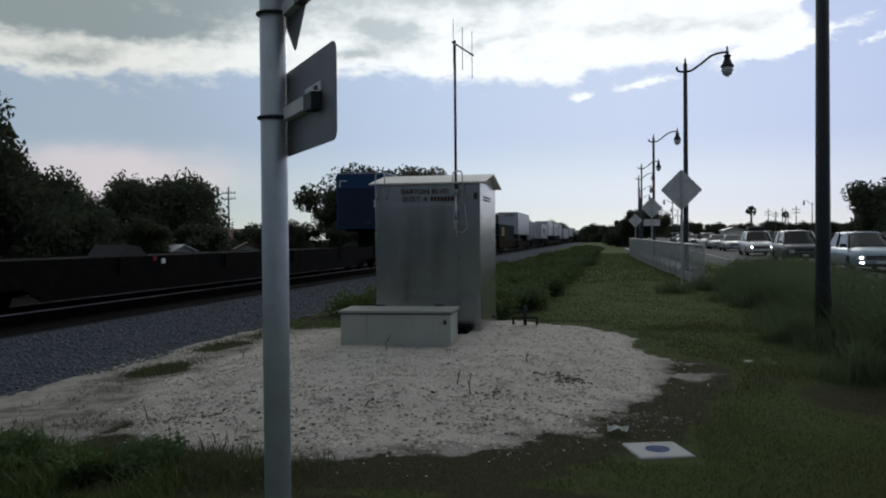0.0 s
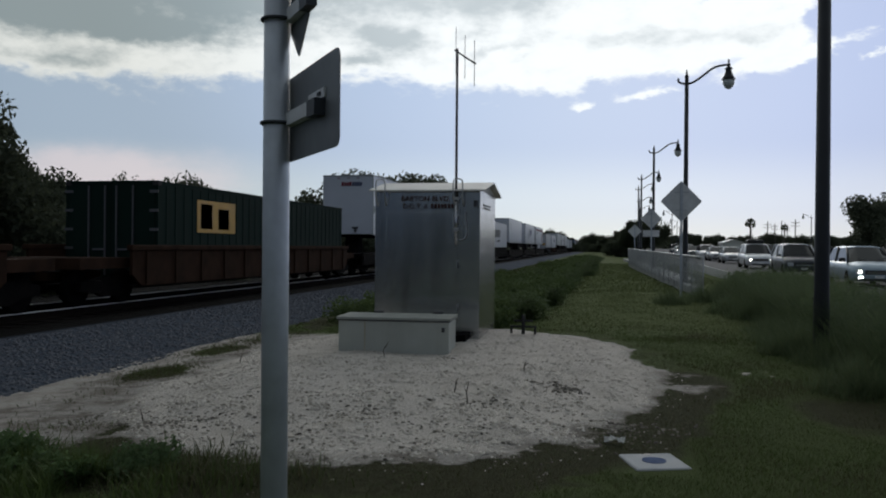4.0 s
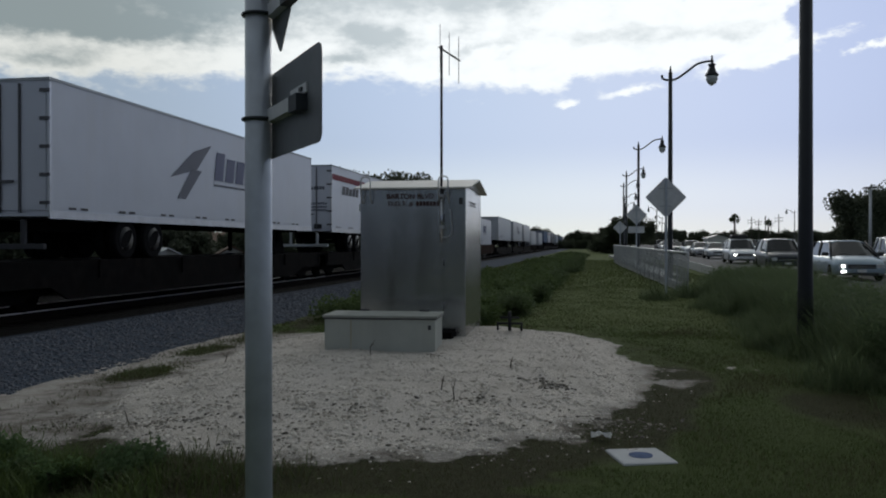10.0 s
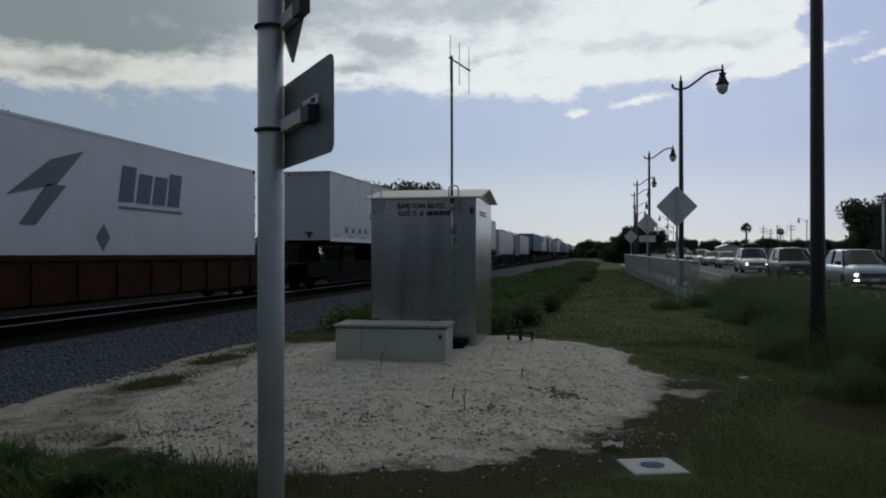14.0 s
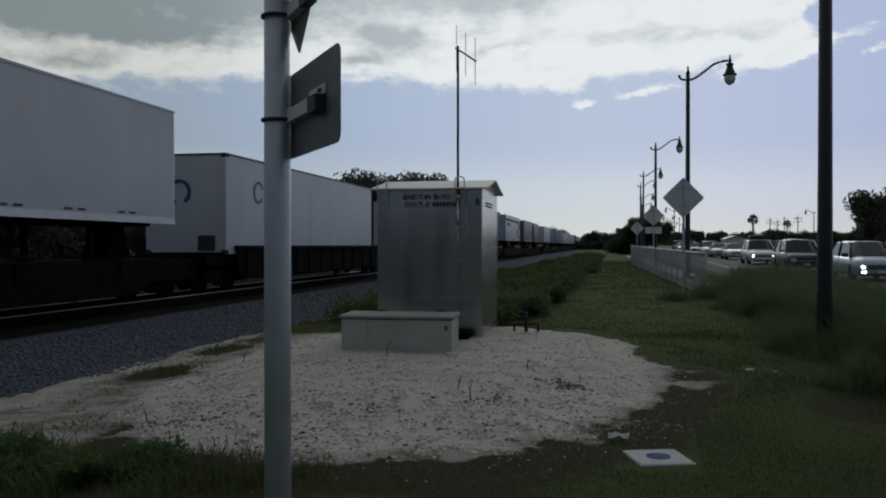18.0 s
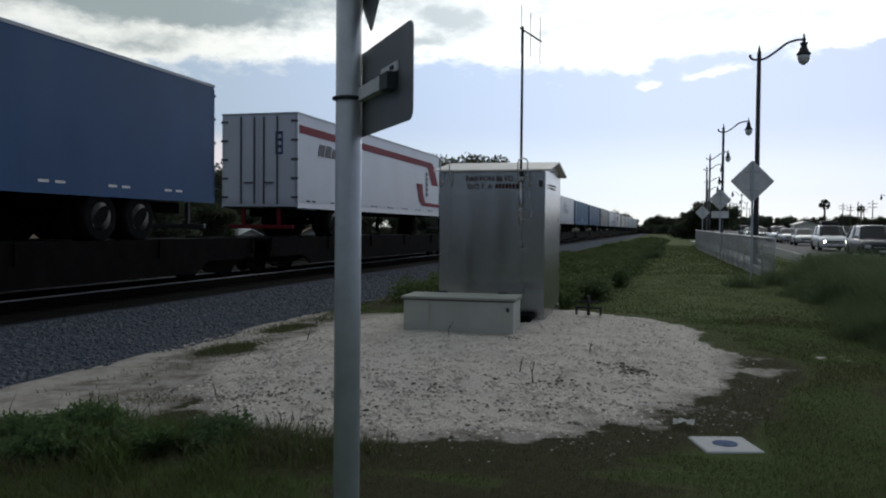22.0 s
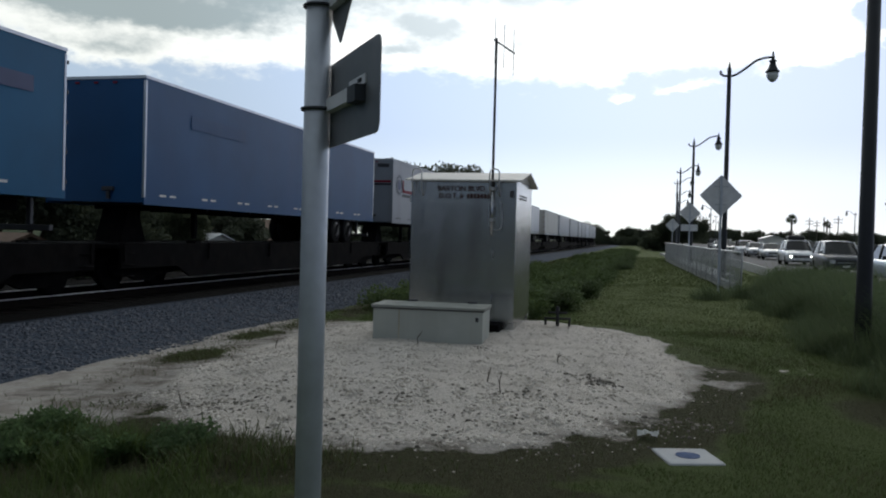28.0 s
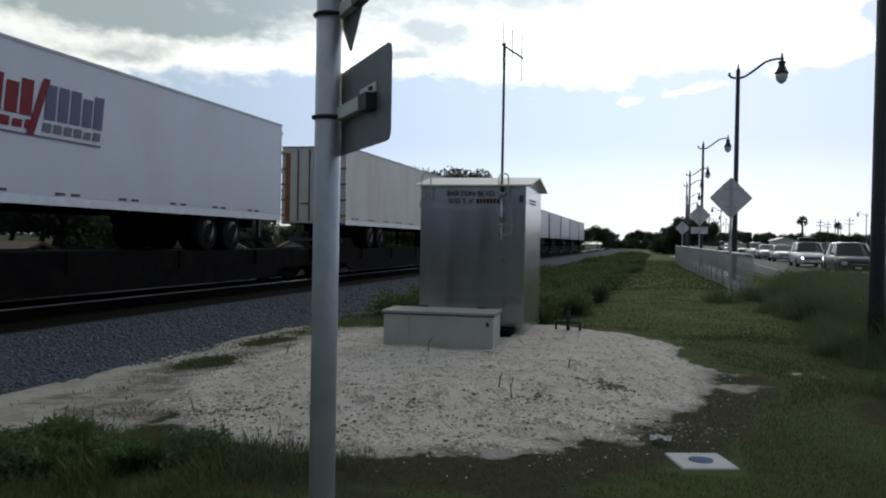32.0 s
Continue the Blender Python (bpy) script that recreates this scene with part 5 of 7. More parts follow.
def build_sign_post():
    px, py = -1.176, 2.817
    t = thing("sign_post", pose(px, py, 0), "galvanised steel post carrying two sign plates seen from behind", "sign post")
    bm = bmesh.new()
    tube(bm, [(0, 0, -0.1), (0, 0, 1.5), (0, 0, 3.6)], 0.0485, 28)
    part("post", bm, GALV, t)
    ang = math.degrees(math.atan2(-0.8, 0.6))

    def rounded(pts, r, n=5):
        """Outline with round corners."""
        out = []
        m = len(pts)
        for i in range(m):
            p, a, b = Vector(pts[i]), Vector(pts[i - 1]), Vector(pts[(i + 1) % m])
            u, v = (a - p).normalized(), (b - p).normalized()
            k = r / math.tan(u.angle(v) / 2)
            q0, q1 = p + u * k, p + v * k
            for j in range(n + 1):
                f = j / n
                out.append(tuple(q0 * (1 - f) ** 2 + p * 2 * f * (1 - f) + q1 * f * f))
        return out

    def plate(name, outline, label):
        bm = bmesh.new()
        prism(bm, outline, "y", 0.052, 0.0555)
        o = part(name, bm, SIGNBACK, t, label)
        o.matrix_basis = pose(0, 0, 0, 0, 0, ang)

    plate("sign_plate", rounded([(-0.05, 2.008), (0.565, 2.008), (0.565, 2.316), (-0.05, 2.316)], 0.04), "dull grey rectangular sign back")
    plate("diamond_plate", rounded([(0.105, 2.371), (0.52, 2.786), (0.105, 3.201), (-0.31, 2.786)], 0.02), "dull grey diamond sign back")
    for z, k in ((2.146, 0.0), (2.524, -0.10)):
        bm = bmesh.new()
        n = 24
        tube(bm, [(0.055 * math.cos(k * math.tau / n), 0.055 * math.sin(k * math.tau / n), z) for k in range(n + 1)], 0.0065, 8, False)
        part("band_clamp", bm, BANDDARK, t, "dark band clamp")
        # channel bracket on the back of the plate; dark end block paints its shade
        for nm, q, mm in (("bracket", (0.02, 0.335 + k, 0.022, 0.0515, z - 0.012, z + 0.034), SIGNPLATE), ("bracket_flange", (0.25 + k, 0.43 + k, 0.046, 0.0515, z + 0.035, z + 0.066), SIGNPLATE), ("bracket_end_shade", (0.337 + k, 0.425 + k, 0.014, 0.0515, z - 0.024, z + 0.030), BANDDARK), ("bolt", (0.365 + k, 0.395 + k, 0.040, 0.0455, z + 0.044, z + 0.056), BANDDARK)):
            bm = bmesh.new()
            bx(bm, *q)
            part(nm, bm, mm, t).matrix_basis = pose(0, 0, 0, 0, 0, ang)


# ---- roadside ----


def build_lamps():
    t = thing("street_lamp", pose(3.56, 37.0, 0), "tall black street lamp with a scrolled arm and bell lantern", "street lamp", "street lamps")
    H = 9.0
    bm = bmesh.new()
    tube(bm, [(0, 0, -0.1), (0, 0, 0.9), (0, 0, 1.0), (0, 0, H + 0.25)], [0.125, 0.12, 0.115, 0.085], 16)
    part("pole", bm, BLACKPOLE, t)
    bm = bmesh.new()
    tube(bm, [(0, 0, H + 0.22), (0, 0, H + 0.3), (0, 0, H + 0.55)], [0.1, 0.06, 0.02], 10)
    part("finial", bm, BLACKPOLE, t)
    bm = bmesh.new()
    tube(bm, curve_pts([(-0.34, 0, H + 0.16), (-0.36, 0, H + 0.08), (-0.28, 0, H - 0.02), (-0.1, 0, H - 0.06), (0.25, 0, H - 0.02), (0.7, 0, H + 0.28), (1.1, 0, H + 0.58), (1.5, 0, H + 0.69), (1.82, 0, H + 0.70)], 5), 0.05, 8)
    part("arm", bm, BLACKPOLE, t)
    bm = bmesh.new()
    tube(bm, [(1.75, 0, H + 0.95), (1.75, 0, H + 0.62), (1.75, 0, H + 0.55), (1.75, 0, H + 0.46), (1.75, 0, H + 0.38), (1.75, 0, H + 0.20), (1.75, 0, H + 0.10), (1.75, 0, H + 0.06)], [0.03, 0.06, 0.17, 0.12, 0.14, 0.21, 0.29, 0.29], 16)
    lan = part("lantern", bm, BLACKPOLE, t)
    bm = bmesh.new()
    tube(bm, [(1.75, 0, H + 0.06), (1.75, 0, H - 0.10), (1.75, 0, H - 0.26), (1.75, 0, H - 0.36)], [0.24, 0.25, 0.18, 0.05], 14)
    part("globe", bm, GLASSLAMP, lan, "clear acorn globe")
    for x, y in ((3.37, 13.6), (3.77, 63.6), (3.97, 88), (4.35, 104), (5.6, 131), (6.9, 159)):
        copy_thing(t, pose(x, y, 0))
    # far side of the road, arms turned to the road
    for x, y in ((39.5, 131), (46.5, 197), (14.5, 179.5), (20.2, 232.8), (26.4, 294.4)):
        copy_thing(t, pose(x, y, 0, 0, 0, 180))
    # parking lot lights
    p = thing("area_light", pose(22.2, 69.9, 0), "tall pale pole with a flat twin-headed area light", "area light", "area lights")
    bm = bmesh.new()
    tube(bm, [(0, 0, -0.1), (0, 0, 6.2)], [0.13, 0.09], 12)
    part("pole", bm, SIGNALU, p)
    for sx in (-1, 1):
        bm = bmesh.new()
        bx(bm, min(sx * 0.04, sx * 0.42), max(sx * 0.04, sx * 0.42), -0.2, 0.2, 6.18, 6.30)
        part("lamp_head", bm, DARKTRIM, p)
    copy_thing(p, pose(46, 96, 0))


def build_warning_signs():
    def sign(x, y, z, s, label, sub=False):
        t = thing("warning_sign", pose(x, y, 0, 0, 0, 8), label, "road sign", "diamond signs")
        bm = bmesh.new()
        bx(bm, -0.035, 0.035, -0.06, -0.014, -0.2, z + s * 0.95)
        part("post", bm, GALV, t)
        bm = bmesh.new()
        r = 0.06
        k = s - r
        pts = []
        for i in range(4):
            for j in range(4):
                a = radians(i * 90 - 45 + 30 * j)
                c = radians(i * 90)
                pts.append((k * math.cos(c) + r * math.cos(a), z + k * math.sin(c) + r * math.sin(a)))
        prism(bm, pts, "y", 0.0, 0.005)
        part("panel", bm, SIGNPLATE, t, "bare aluminium sign back")
        for q in (-0.45, 0.45):
            bm = bmesh.new()
            bx(bm, -0.25 if q > 0 else -0.2, 0.25 if q > 0 else 0.2, -0.012, 0.0, z + q * s - 0.02, z + q * s + 0.02)
            part("stiffener", bm, SIGNALU, t)
        if sub:
            bm = bmesh.new()
            bx(bm, -0.5, 0.5, 0.0, 0.005, z - s - 0.5, z - s - 0.1)
            part("plaque", bm, SIGNPLATE, t)
    sign(2.655, 29.1, 3.33, 0.69, "diamond road sign, bare metal back, above the railing")
    sign(2.93, 51.5, 3.53, 0.62, "diamond road sign with a plaque below, seen from behind", True)
    sign(2.83, 75.0, 3.22, 0.6, "distant diamond road sign seen from behind")


WIRE = mat("dull fence wire", (0.34, 0.35, 0.36), 0.6, 0.3, 0.1, 6)
RAILWHITE = mat("pale fence rail", (0.70, 0.71, 0.72), 0.5, 0.2, 0.08, 5)


def build_fence():
    pts = [Vector((3.25, 27.8, 0.06)), Vector((3.03, 36, 0.10)), Vector((2.78, 48, 0.15)), Vector((2.5, 62, 0.24)), Vector((2.3, 75.2, 0.28))]
    t = thing("railing_fence", pose(0, 0, 0), "low grey chain-link fence with a pale top rail beside the road", "fence")
    H = 1.36
    segs = []
    for a, b in zip(pts, pts[1:]):
        n = max(1, round((b - a).length / 2.6))
        for k in range(n):
            segs.append(a.lerp(b, k / n))
    segs.append(pts[-1])
    bm = bmesh.new()
    tube(bm, [p + Vector((0, 0, H)) for p in segs], 0.03, 8)
    part("top_rail", bm, RAILWHITE, t)
    post = None
    for p in segs:
        if post is None:
            bm = bmesh.new()
            tube(bm, [(0, 0, -0.2), (0, 0, H + 0.02)], 0.024, 8)
            post = mesh_of("post", bm, WIRE)
        o = new("post", post)
        o.parent = t
        o.matrix_basis = pose(*p)
    for a, b in zip(segs, segs[1:]):
        if a.y > 30:
            # low concrete footing under the mesh
            bm = bmesh.new()
            prism(bm, [(a.x + 0.05, a.y), (a.x + 0.20, a.y), (b.x + 0.20, b.y - 0.02), (b.x + 0.05, b.y - 0.02)], "z", -0.3, a.z + 0.24)
            part("footing", bm, CONC, t, "pale concrete footing")
        bm = bmesh.new()
        d = b - a
        L = d.length
        step = 0.075 if a.y < 45 else 0.15
        r = 0.0025 if a.y < 45 else 0.0042
        k = -H
        while k < L:
            for s in (1, -1):
                lo, hi = max(0.0, k), min(L, k + H)
                if hi - lo < 0.05:
                    continue
                z0, z1 = 0.03 + (lo - k), 0.03 + (hi - k) - 0.03
                if s < 0:
                    z0, z1 = H - (lo - k), H - (hi - k) + 0.03
                A = a + d * (lo / L) + Vector((0, 0, z0))
                B = a + d * (hi / L) + Vector((0, 0, z1))
                tube(bm, [A, B], r, 3, False)
            k += step
        tagged(part("mesh_panel", bm, WIRE, t, "grey diamond wire mesh"), kind="stuff")


def build_sidewalk():
    """Concrete footway slabs behind the fence, rising gently with the road."""
    walk_way = thing("sidewalk", pose(0, 0, 0), "pale concrete footway slabs behind the fence", "sidewalk", kind="structure")
    y = 44.0
    while y < 112:
        x = 3.72 - 0.0115 * (y - 24)
        z = 0.05 + 0.0026 * (y - 24)
        bm = bmesh.new()
        bx(bm, x, x + 1.3, y, y + 1.98, z - 0.3, z)
        part("slab", bm, CONC, walk_way)
        y += 2.0


build_sidewalk()
build_hut()
build_box()
build_sign_post()
build_lamps()
build_warning_signs()
build_fence()

# ---- road ----
ASPHALT = mat("worn asphalt", (0.06, 0.06, 0.062), 0.9, 0, 0.2, 0.6, 0.2, 70, (0.11, 0.11, 0.11), 0.5, 0.25)
LINEW = mat("worn white road paint", (0.6, 0.6, 0.58), 0.8, 0, 0.15, 4)


def road_z(y):
    """Top of the road, which climbs gently towards the distance."""
    return 0.06 + 0.0050 * y


def build_road():
    bm = bmesh.new()
    prism(bm, [(5.9, -2.5), (24.5, -2.5), (24.5, 0.06), (5.9, 0.06)], "y", -20, 330)
    o = solid("road", bm, ASPHALT, "grey asphalt road with several lanes", "road", kind="structure", at=pose(0, 0, 0, 0.286, 0, -1.2))
    bm = bmesh.new()
    prism(bm, [(5.72, -2.5), (5.899, -2.5), (5.899, 0.19), (5.86, 0.21), (5.72, 0.21)], "y", -20, 330)
    solid("kerb", bm, CONC, "pale concrete kerb along the road", "kerb", kind="structure", at=pose(0, 0, 0, 0.286, 0, -1.2))
    for xx in (6.3, 9.7, 13.2, 16.6, 20.2):
        bm = bmesh.new()
        if xx in (9.7, 16.6):
            k = 10.0
            while k < 260:
                bx(bm, xx - 0.06, xx + 0.06, k, k + 3, 0.060, 0.065)
                k += 12
        else:
            bx(bm, xx - 0.06, xx + 0.06, 0, 300, 0.060, 0.065)
        solid("road_line", bm, LINEW, "worn white lane line on asphalt", "road marking", kind="structure", at=pose(0, 0, 0, 0.286, 0, -1.2))


build_road()

# ---- vehicles waiting at the crossing ----
CARGLASS = mat("dark car glass", (0.008, 0.009, 0.010), 0.08, 0, 0.05, 3, spec=0.3)
CHROME = mat("chrome trim", (0.6, 0.6, 0.6), 0.15, 1.0, 0.05, 5)
HEADOFF = mat("headlight glass", (0.55, 0.57, 0.58), 0.1, 0.1, 0.05, 10)
HEADON = mat("lit headlight", (0.9, 0.9, 0.85), 0.2, 0, 0.02, 5, emit=(1.0, 0.97, 0.9, 14.0))
BLACKPLASTIC = mat("black plastic", (0.015, 0.015, 0.016), 0.6)


def paint(name, c):
    return mat(name, c, 0.25, 0.35, 0.04, 1.0, spec=0.6)


def make_vehicle(x, y, kind, colour, label, lit=(False, False), rack=False, lower=None, roof=None, fog=False):
    """Front faces -y; x is the middle, y the front bumper."""
    spec = {"suv": (4.7, 1.84, 1.72, 1.02), "van": (4.9, 1.95, 1.62, 0.98), "sedan": (4.7, 1.82, 1.44, 0.90), "pickup": (5.4, 1.95, 1.80, 1.05)}[kind]
    L, W, H, belt = spec
    t = thing("car", pose(x, y, road_z(y), 0.286, 0, -1.2), label, "car", "cars waiting in line")
    hood = {"suv": 1.15, "van": 0.95, "sedan": 1.25, "pickup": 1.3}[kind]
    shield_top = hood + {"suv": 0.75, "van": 1.05, "sedan": 0.95, "pickup": 0.75}[kind]
    hw = W / 2

    def loft(bm, sections):
        rings = [[bm.verts.new(v) for v in s] for s in sections]
        for a, b in zip(rings, rings[1:]):
            n = len(a)
            for i in range(n):
                f = bm.faces.new((a[i], a[(i + 1) % n], b[(i + 1) % n], b[i]))
                f.smooth = True
        bm.faces.new(list(reversed(rings[0]))), bm.faces.new(rings[-1])

    def sect(yy, w, zl, zh, crown=0.03):
        return [(-w, yy, zl + 0.1), (-w * 0.92, yy, zl), (w * 0.92, yy, zl), (w, yy, zl + 0.1), (w * 1.0, yy, zh - 0.18), (w * 0.94, yy, zh - 0.03), (w * 0.5, yy, zh + crown), (-w * 0.5, yy, zh + crown), (-w * 0.94, yy, zh - 0.03), (-w, yy, zh - 0.18)]

    bm = bmesh.new()
    secs = [sect(0.0, hw * 0.80, 0.36, belt * 0.66, 0.0), sect(0.12, hw * 0.93, 0.26, belt * 0.78), sect(0.5, hw, 0.22, belt * 0.90), sect(hood, hw, 0.22, belt), sect(L * 0.6, hw, 0.22, belt + 0.02)]
    if kind == "pickup":
        secs += [sect(L * 0.62, hw, 0.25, belt + 0.02, -0.0), sect(L - 0.05, hw, 0.3, belt + 0.02, 0.0)]
    else:
        secs += [sect(L - 0.35, hw, 0.24, belt + 0.02), sect(L, hw * 0.9, 0.34, belt * 0.92)]
    loft(bm, secs)
    part("body", bm, colour, t)
    if lower:
        bm = bmesh.new()
        for sx in (-1, 1):
            bx(bm, *sorted((sx * (hw - 0.01), sx * (hw + 0.012))), 0.5, L - 0.4, 0.24, 0.48)
        part("cladding", bm, lower, t)
    # glasshouse
    rear = {"suv": L - 0.25, "van": L - 0.3, "sedan": L - 0.75, "pickup": L * 0.60}[kind]
    rt = {"suv": rear - 0.3, "van": rear - 0.25, "sedan": rear - 0.75, "pickup": rear - 0.2}[kind]
    ct = {"van": 0.70, "sedan": 0.68}.get(kind, 0.76)
    bm = bmesh.new()
    b0, t0 = belt - 0.02, H
    base = [(-hw * 0.92, hood + 0.08, b0), (-hw * 0.5, hood - 0.10, b0), (hw * 0.5, hood - 0.10, b0), (hw * 0.92, hood + 0.08, b0), (hw * 0.92, rear, b0), (-hw * 0.92, rear, b0)]
    top = [(-hw * ct, shield_top + 0.08, t0 - 0.10), (-hw * ct * 0.55, shield_top - 0.06, t0 - 0.04), (hw * ct * 0.55, shield_top - 0.06, t0 - 0.04), (hw * ct, shield_top + 0.08, t0 - 0.10), (hw * ct, rt, t0 - 0.10), (-hw * ct, rt, t0 - 0.10)]
    A = [bm.verts.new(v) for v in base]
    B = [bm.verts.new(v) for v in top]
    for i in range(6):
        bm.faces.new((A[i], A[(i + 1) % 6], B[(i + 1) % 6], B[i]))
    bm.faces.new(B)
    part("glass", bm, CARGLASS, t, "dark tinted glass")
    bm = bmesh.new()
    loft(bm, [[(-hw * ct * 1.01, yy, t0 - 0.12), (hw * ct * 1.01, yy, t0 - 0.12), (hw * ct * 0.93, yy, t0 - 0.045 - dz), (hw * ct * 0.55, yy, t0 - dz), (-hw * ct * 0.55, yy, t0 - dz), (-hw * ct * 0.93, yy, t0 - 0.045 - dz)] for yy, dz in ((shield_top - 0.02, 0.035), (shield_top + 0.25, 0.0), (rt - 0.3, 0.0), (rt + 0.03, 0.06))])
    part("roof", bm, roof or colour, t)
    for sx in (-1, 1):
        for k, (y0, y1) in enumerate(((hood, shield_top), ((hood + rear) / 2 + 0.1, (shield_top + rt) / 2 + 0.1), (rear, rt))):
            bm = bmesh.new()
            tube(bm, [(sx * hw * 0.925, y0, b0 + 0.01), (sx * hw * (ct + 0.005), y1, t0 - 0.05)], 0.04, 6)
            part("pillar", bm, (roof or colour) if kind != "van" else BLACKPLASTIC, t)
    # face
    bm = bmesh.new()
    bx(bm, -hw * 0.52, hw * 0.52, -0.015, 0.06, belt * 0.51, belt * 0.68)
    part("grille", bm, BLACKPLASTIC, t)
    bm = bmesh.new()
    bx(bm, -hw * 0.62, hw * 0.62, -0.064, 0.02, 0.24, 0.345)
    part("air_dam", bm, BLACKPLASTIC, t)
    for sx in (-1, 1):
        bm = bmesh.new()
        tube(bm, [(sx * 0.1, hood - 0.03, belt + 0.05), (sx * 0.55, hood + 0.12, belt + 0.16)], 0.012, 5)
        part("wiper", bm, BLACKPLASTIC, t)
    bm = bmesh.new()
    bx(bm, -hw * 0.45, hw * 0.45, -0.025, 0.0, belt * 0.57, belt * 0.60)
    part("badge_bar", bm, CHROME, t)
    for i, sx in enumerate((-1, 1)):
        bm = bmesh.new()
        bx(bm, *sorted((sx * hw * 0.56, sx * hw * 0.86)), -0.005, 0.14, belt * 0.53, belt * 0.70)
        bevel(bm, 0.02)
        hl = part("headlight", bm, HEADOFF, t, "lit headlight" if lit[i] else "clear headlight")
        if lit[i]:
            bm = bmesh.new()
            xa = sx * hw * 0.70
            tube(bm, [(xa, 0.0, belt * 0.61), (xa, -0.02, belt * 0.61)], [0.06, 0.05], 14)
            part("lit_bulb", bm, HEADON, hl, "lit round bulb")
        bm = bmesh.new()
        bx(bm, *sorted((sx * (hw * 0.95), sx * (hw + 0.2))), hood + 0.22, hood + 0.36, belt, belt + 0.16)
        bevel(bm, 0.03)
        part("mirror", bm, (roof or colour) if kind != "van" else BLACKPLASTIC, t)
        if fog and lit[i]:
            bm = bmesh.new()
            bx(bm, *sorted((sx * hw * 0.62, sx * hw * 0.78)), -0.075, -0.055, 0.36, 0.42)
            part("fog_light", bm, HEADON, t, "lit fog light")
    bm = bmesh.new()
    bx(bm, -hw * 0.88, hw * 0.88, -0.06, 0.12, 0.30, 0.50)
    bevel(bm, 0.03)
    part("bumper", bm, lower or colour, t)
    bm = bmesh.new()
    bx(bm, -0.16, 0.16, -0.072, -0.06, 0.36, 0.46)
    part("plate_bar", bm, RIM, t)
    r = 0.34
    for yy in (0.85, L - 0.95):
        for sx in (-1, 1):
            bm = bmesh.new()
            xo = sx * (hw + 0.01)
            tube(bm, [(xo - sx * 0.22, yy, r), (xo - sx * 0.2, yy, r), (xo - sx * 0.02, yy, r), (xo, yy, r)], [r - 0.04, r, r, r - 0.04], 18)
            wh = part("tyre", bm, TYRE, t)
            bm = bmesh.new()
            tube(bm, [(xo - sx * 0.03, yy, r), (xo + sx * 0.004, yy, r), (xo - sx * 0.03, yy, r)], [0.22, 0.20, 0.04], 16)
            part("rim", bm, CHROME, wh)
    if rack:
        bm = bmesh.new()
        bx(bm, -0.55, 0.55, shield_top + 0.3, shield_top + 1.6, H + 0.02, H + 0.3)
        bevel(bm, 0.1, 3)
        part("roof_load", bm, BLACKPLASTIC, t, "black covered roof load")
    if kind == "pickup":
        bm = bmesh.new()
        bx(bm, -hw * 0.85, hw * 0.85, L * 0.64, L - 0.12, belt - 0.5, belt + 0.035)
        part("bed_liner", bm, BLACKPLASTIC, t)
    return t


def build_cars():
    silverblue = paint("pale blue car paint", (0.30, 0.37, 0.42))
    white = paint("white car paint", (0.66, 0.67, 0.68))
    grey = mat("dark grey car paint", (0.022, 0.026, 0.036), 0.3, 0.1, 0.04, 1.0, spec=0.35)
    silver = paint("silver car paint", (0.40, 0.41, 0.42))
    green = paint("dark green car paint", (0.03, 0.05, 0.045))
    make_vehicle(10.65, 34.5, "van", silverblue, "pale blue minivan with a lit headlight and fog light", (True, False), fog=True)
    # silver roof colour paints in the sky reflected on the dark roof
    make_vehicle(10.3, 45.0, "suv", grey, "dark blue-grey sport utility wagon, roof silvered for reflected sky, pale mirrors", roof=silver, fog=False)
    make_vehicle(10.6, 58.5, "suv", white, "white sport utility wagon with black roof load", (True, True), True)
    make_vehicle(11.2, 73.5, "sedan", silver, "silver sedan waiting in line")
    make_vehicle(11.25, 83.5, "sedan", silver, "silver-grey sedan waiting in line")
    make_vehicle(11.2, 91.0, "van", white, "white van waiting in line")
    make_vehicle(10.9, 102.0, "sedan", green, "dark sedan waiting in line")
    make_vehicle(11.1, 112.0, "suv", silver, "silver wagon waiting in line")
    make_vehicle(11.4, 123.0, "sedan", white, "white sedan waiting in line")
    make_vehicle(11.7, 135.0, "suv", grey, "grey wagon waiting in line")
    make_vehicle(13.4, 36.0, "pickup", white, "white pickup truck in the next lane")
    make_vehicle(14.6, 58.0, "sedan", grey, "dark sedan in the next lane")
    make_vehicle(15.2, 80.0, "suv", green, "dark wagon in the next lane")


build_cars()

# ---- trees ----


def leaf_material(name, a, b, thin=0.35):
    m = bpy.data.materials.new(name)
    m.use_nodes = True
    nt = m.node_tree
    p = nt.nodes["Principled BSDF"]
    g = nt.nodes.new("ShaderNodeNewGeometry")
    r = nt.nodes.new("ShaderNodeValToRGB")
    r.color_ramp.elements[0].color, r.color_ramp.elements[1].color = (*a, 1), (*b, 1)
    nt.links.new(g.outputs["Random Per Island"], r.inputs[0])
    nt.links.new(r.outputs[0], p.inputs["Base Color"])
    p.inputs["Roughness"].default_value = 0.7
    p.inputs["Specular IOR Level"].default_value = 0.25
    if thin:
        tr = nt.nodes.new("ShaderNodeBsdfTranslucent")
        mx = nt.nodes.new("ShaderNodeMixShader")
        mx.inputs[0].default_value = thin
        nt.links.new(r.outputs[0], tr.inputs["Color"])
        nt.links.new(p.outputs[0], mx.inputs[1]), nt.links.new(tr.outputs[0], mx.inputs[2])
        nt.links.new(mx.outputs[0], nt.nodes["Material Output"].inputs["Surface"])
    return m


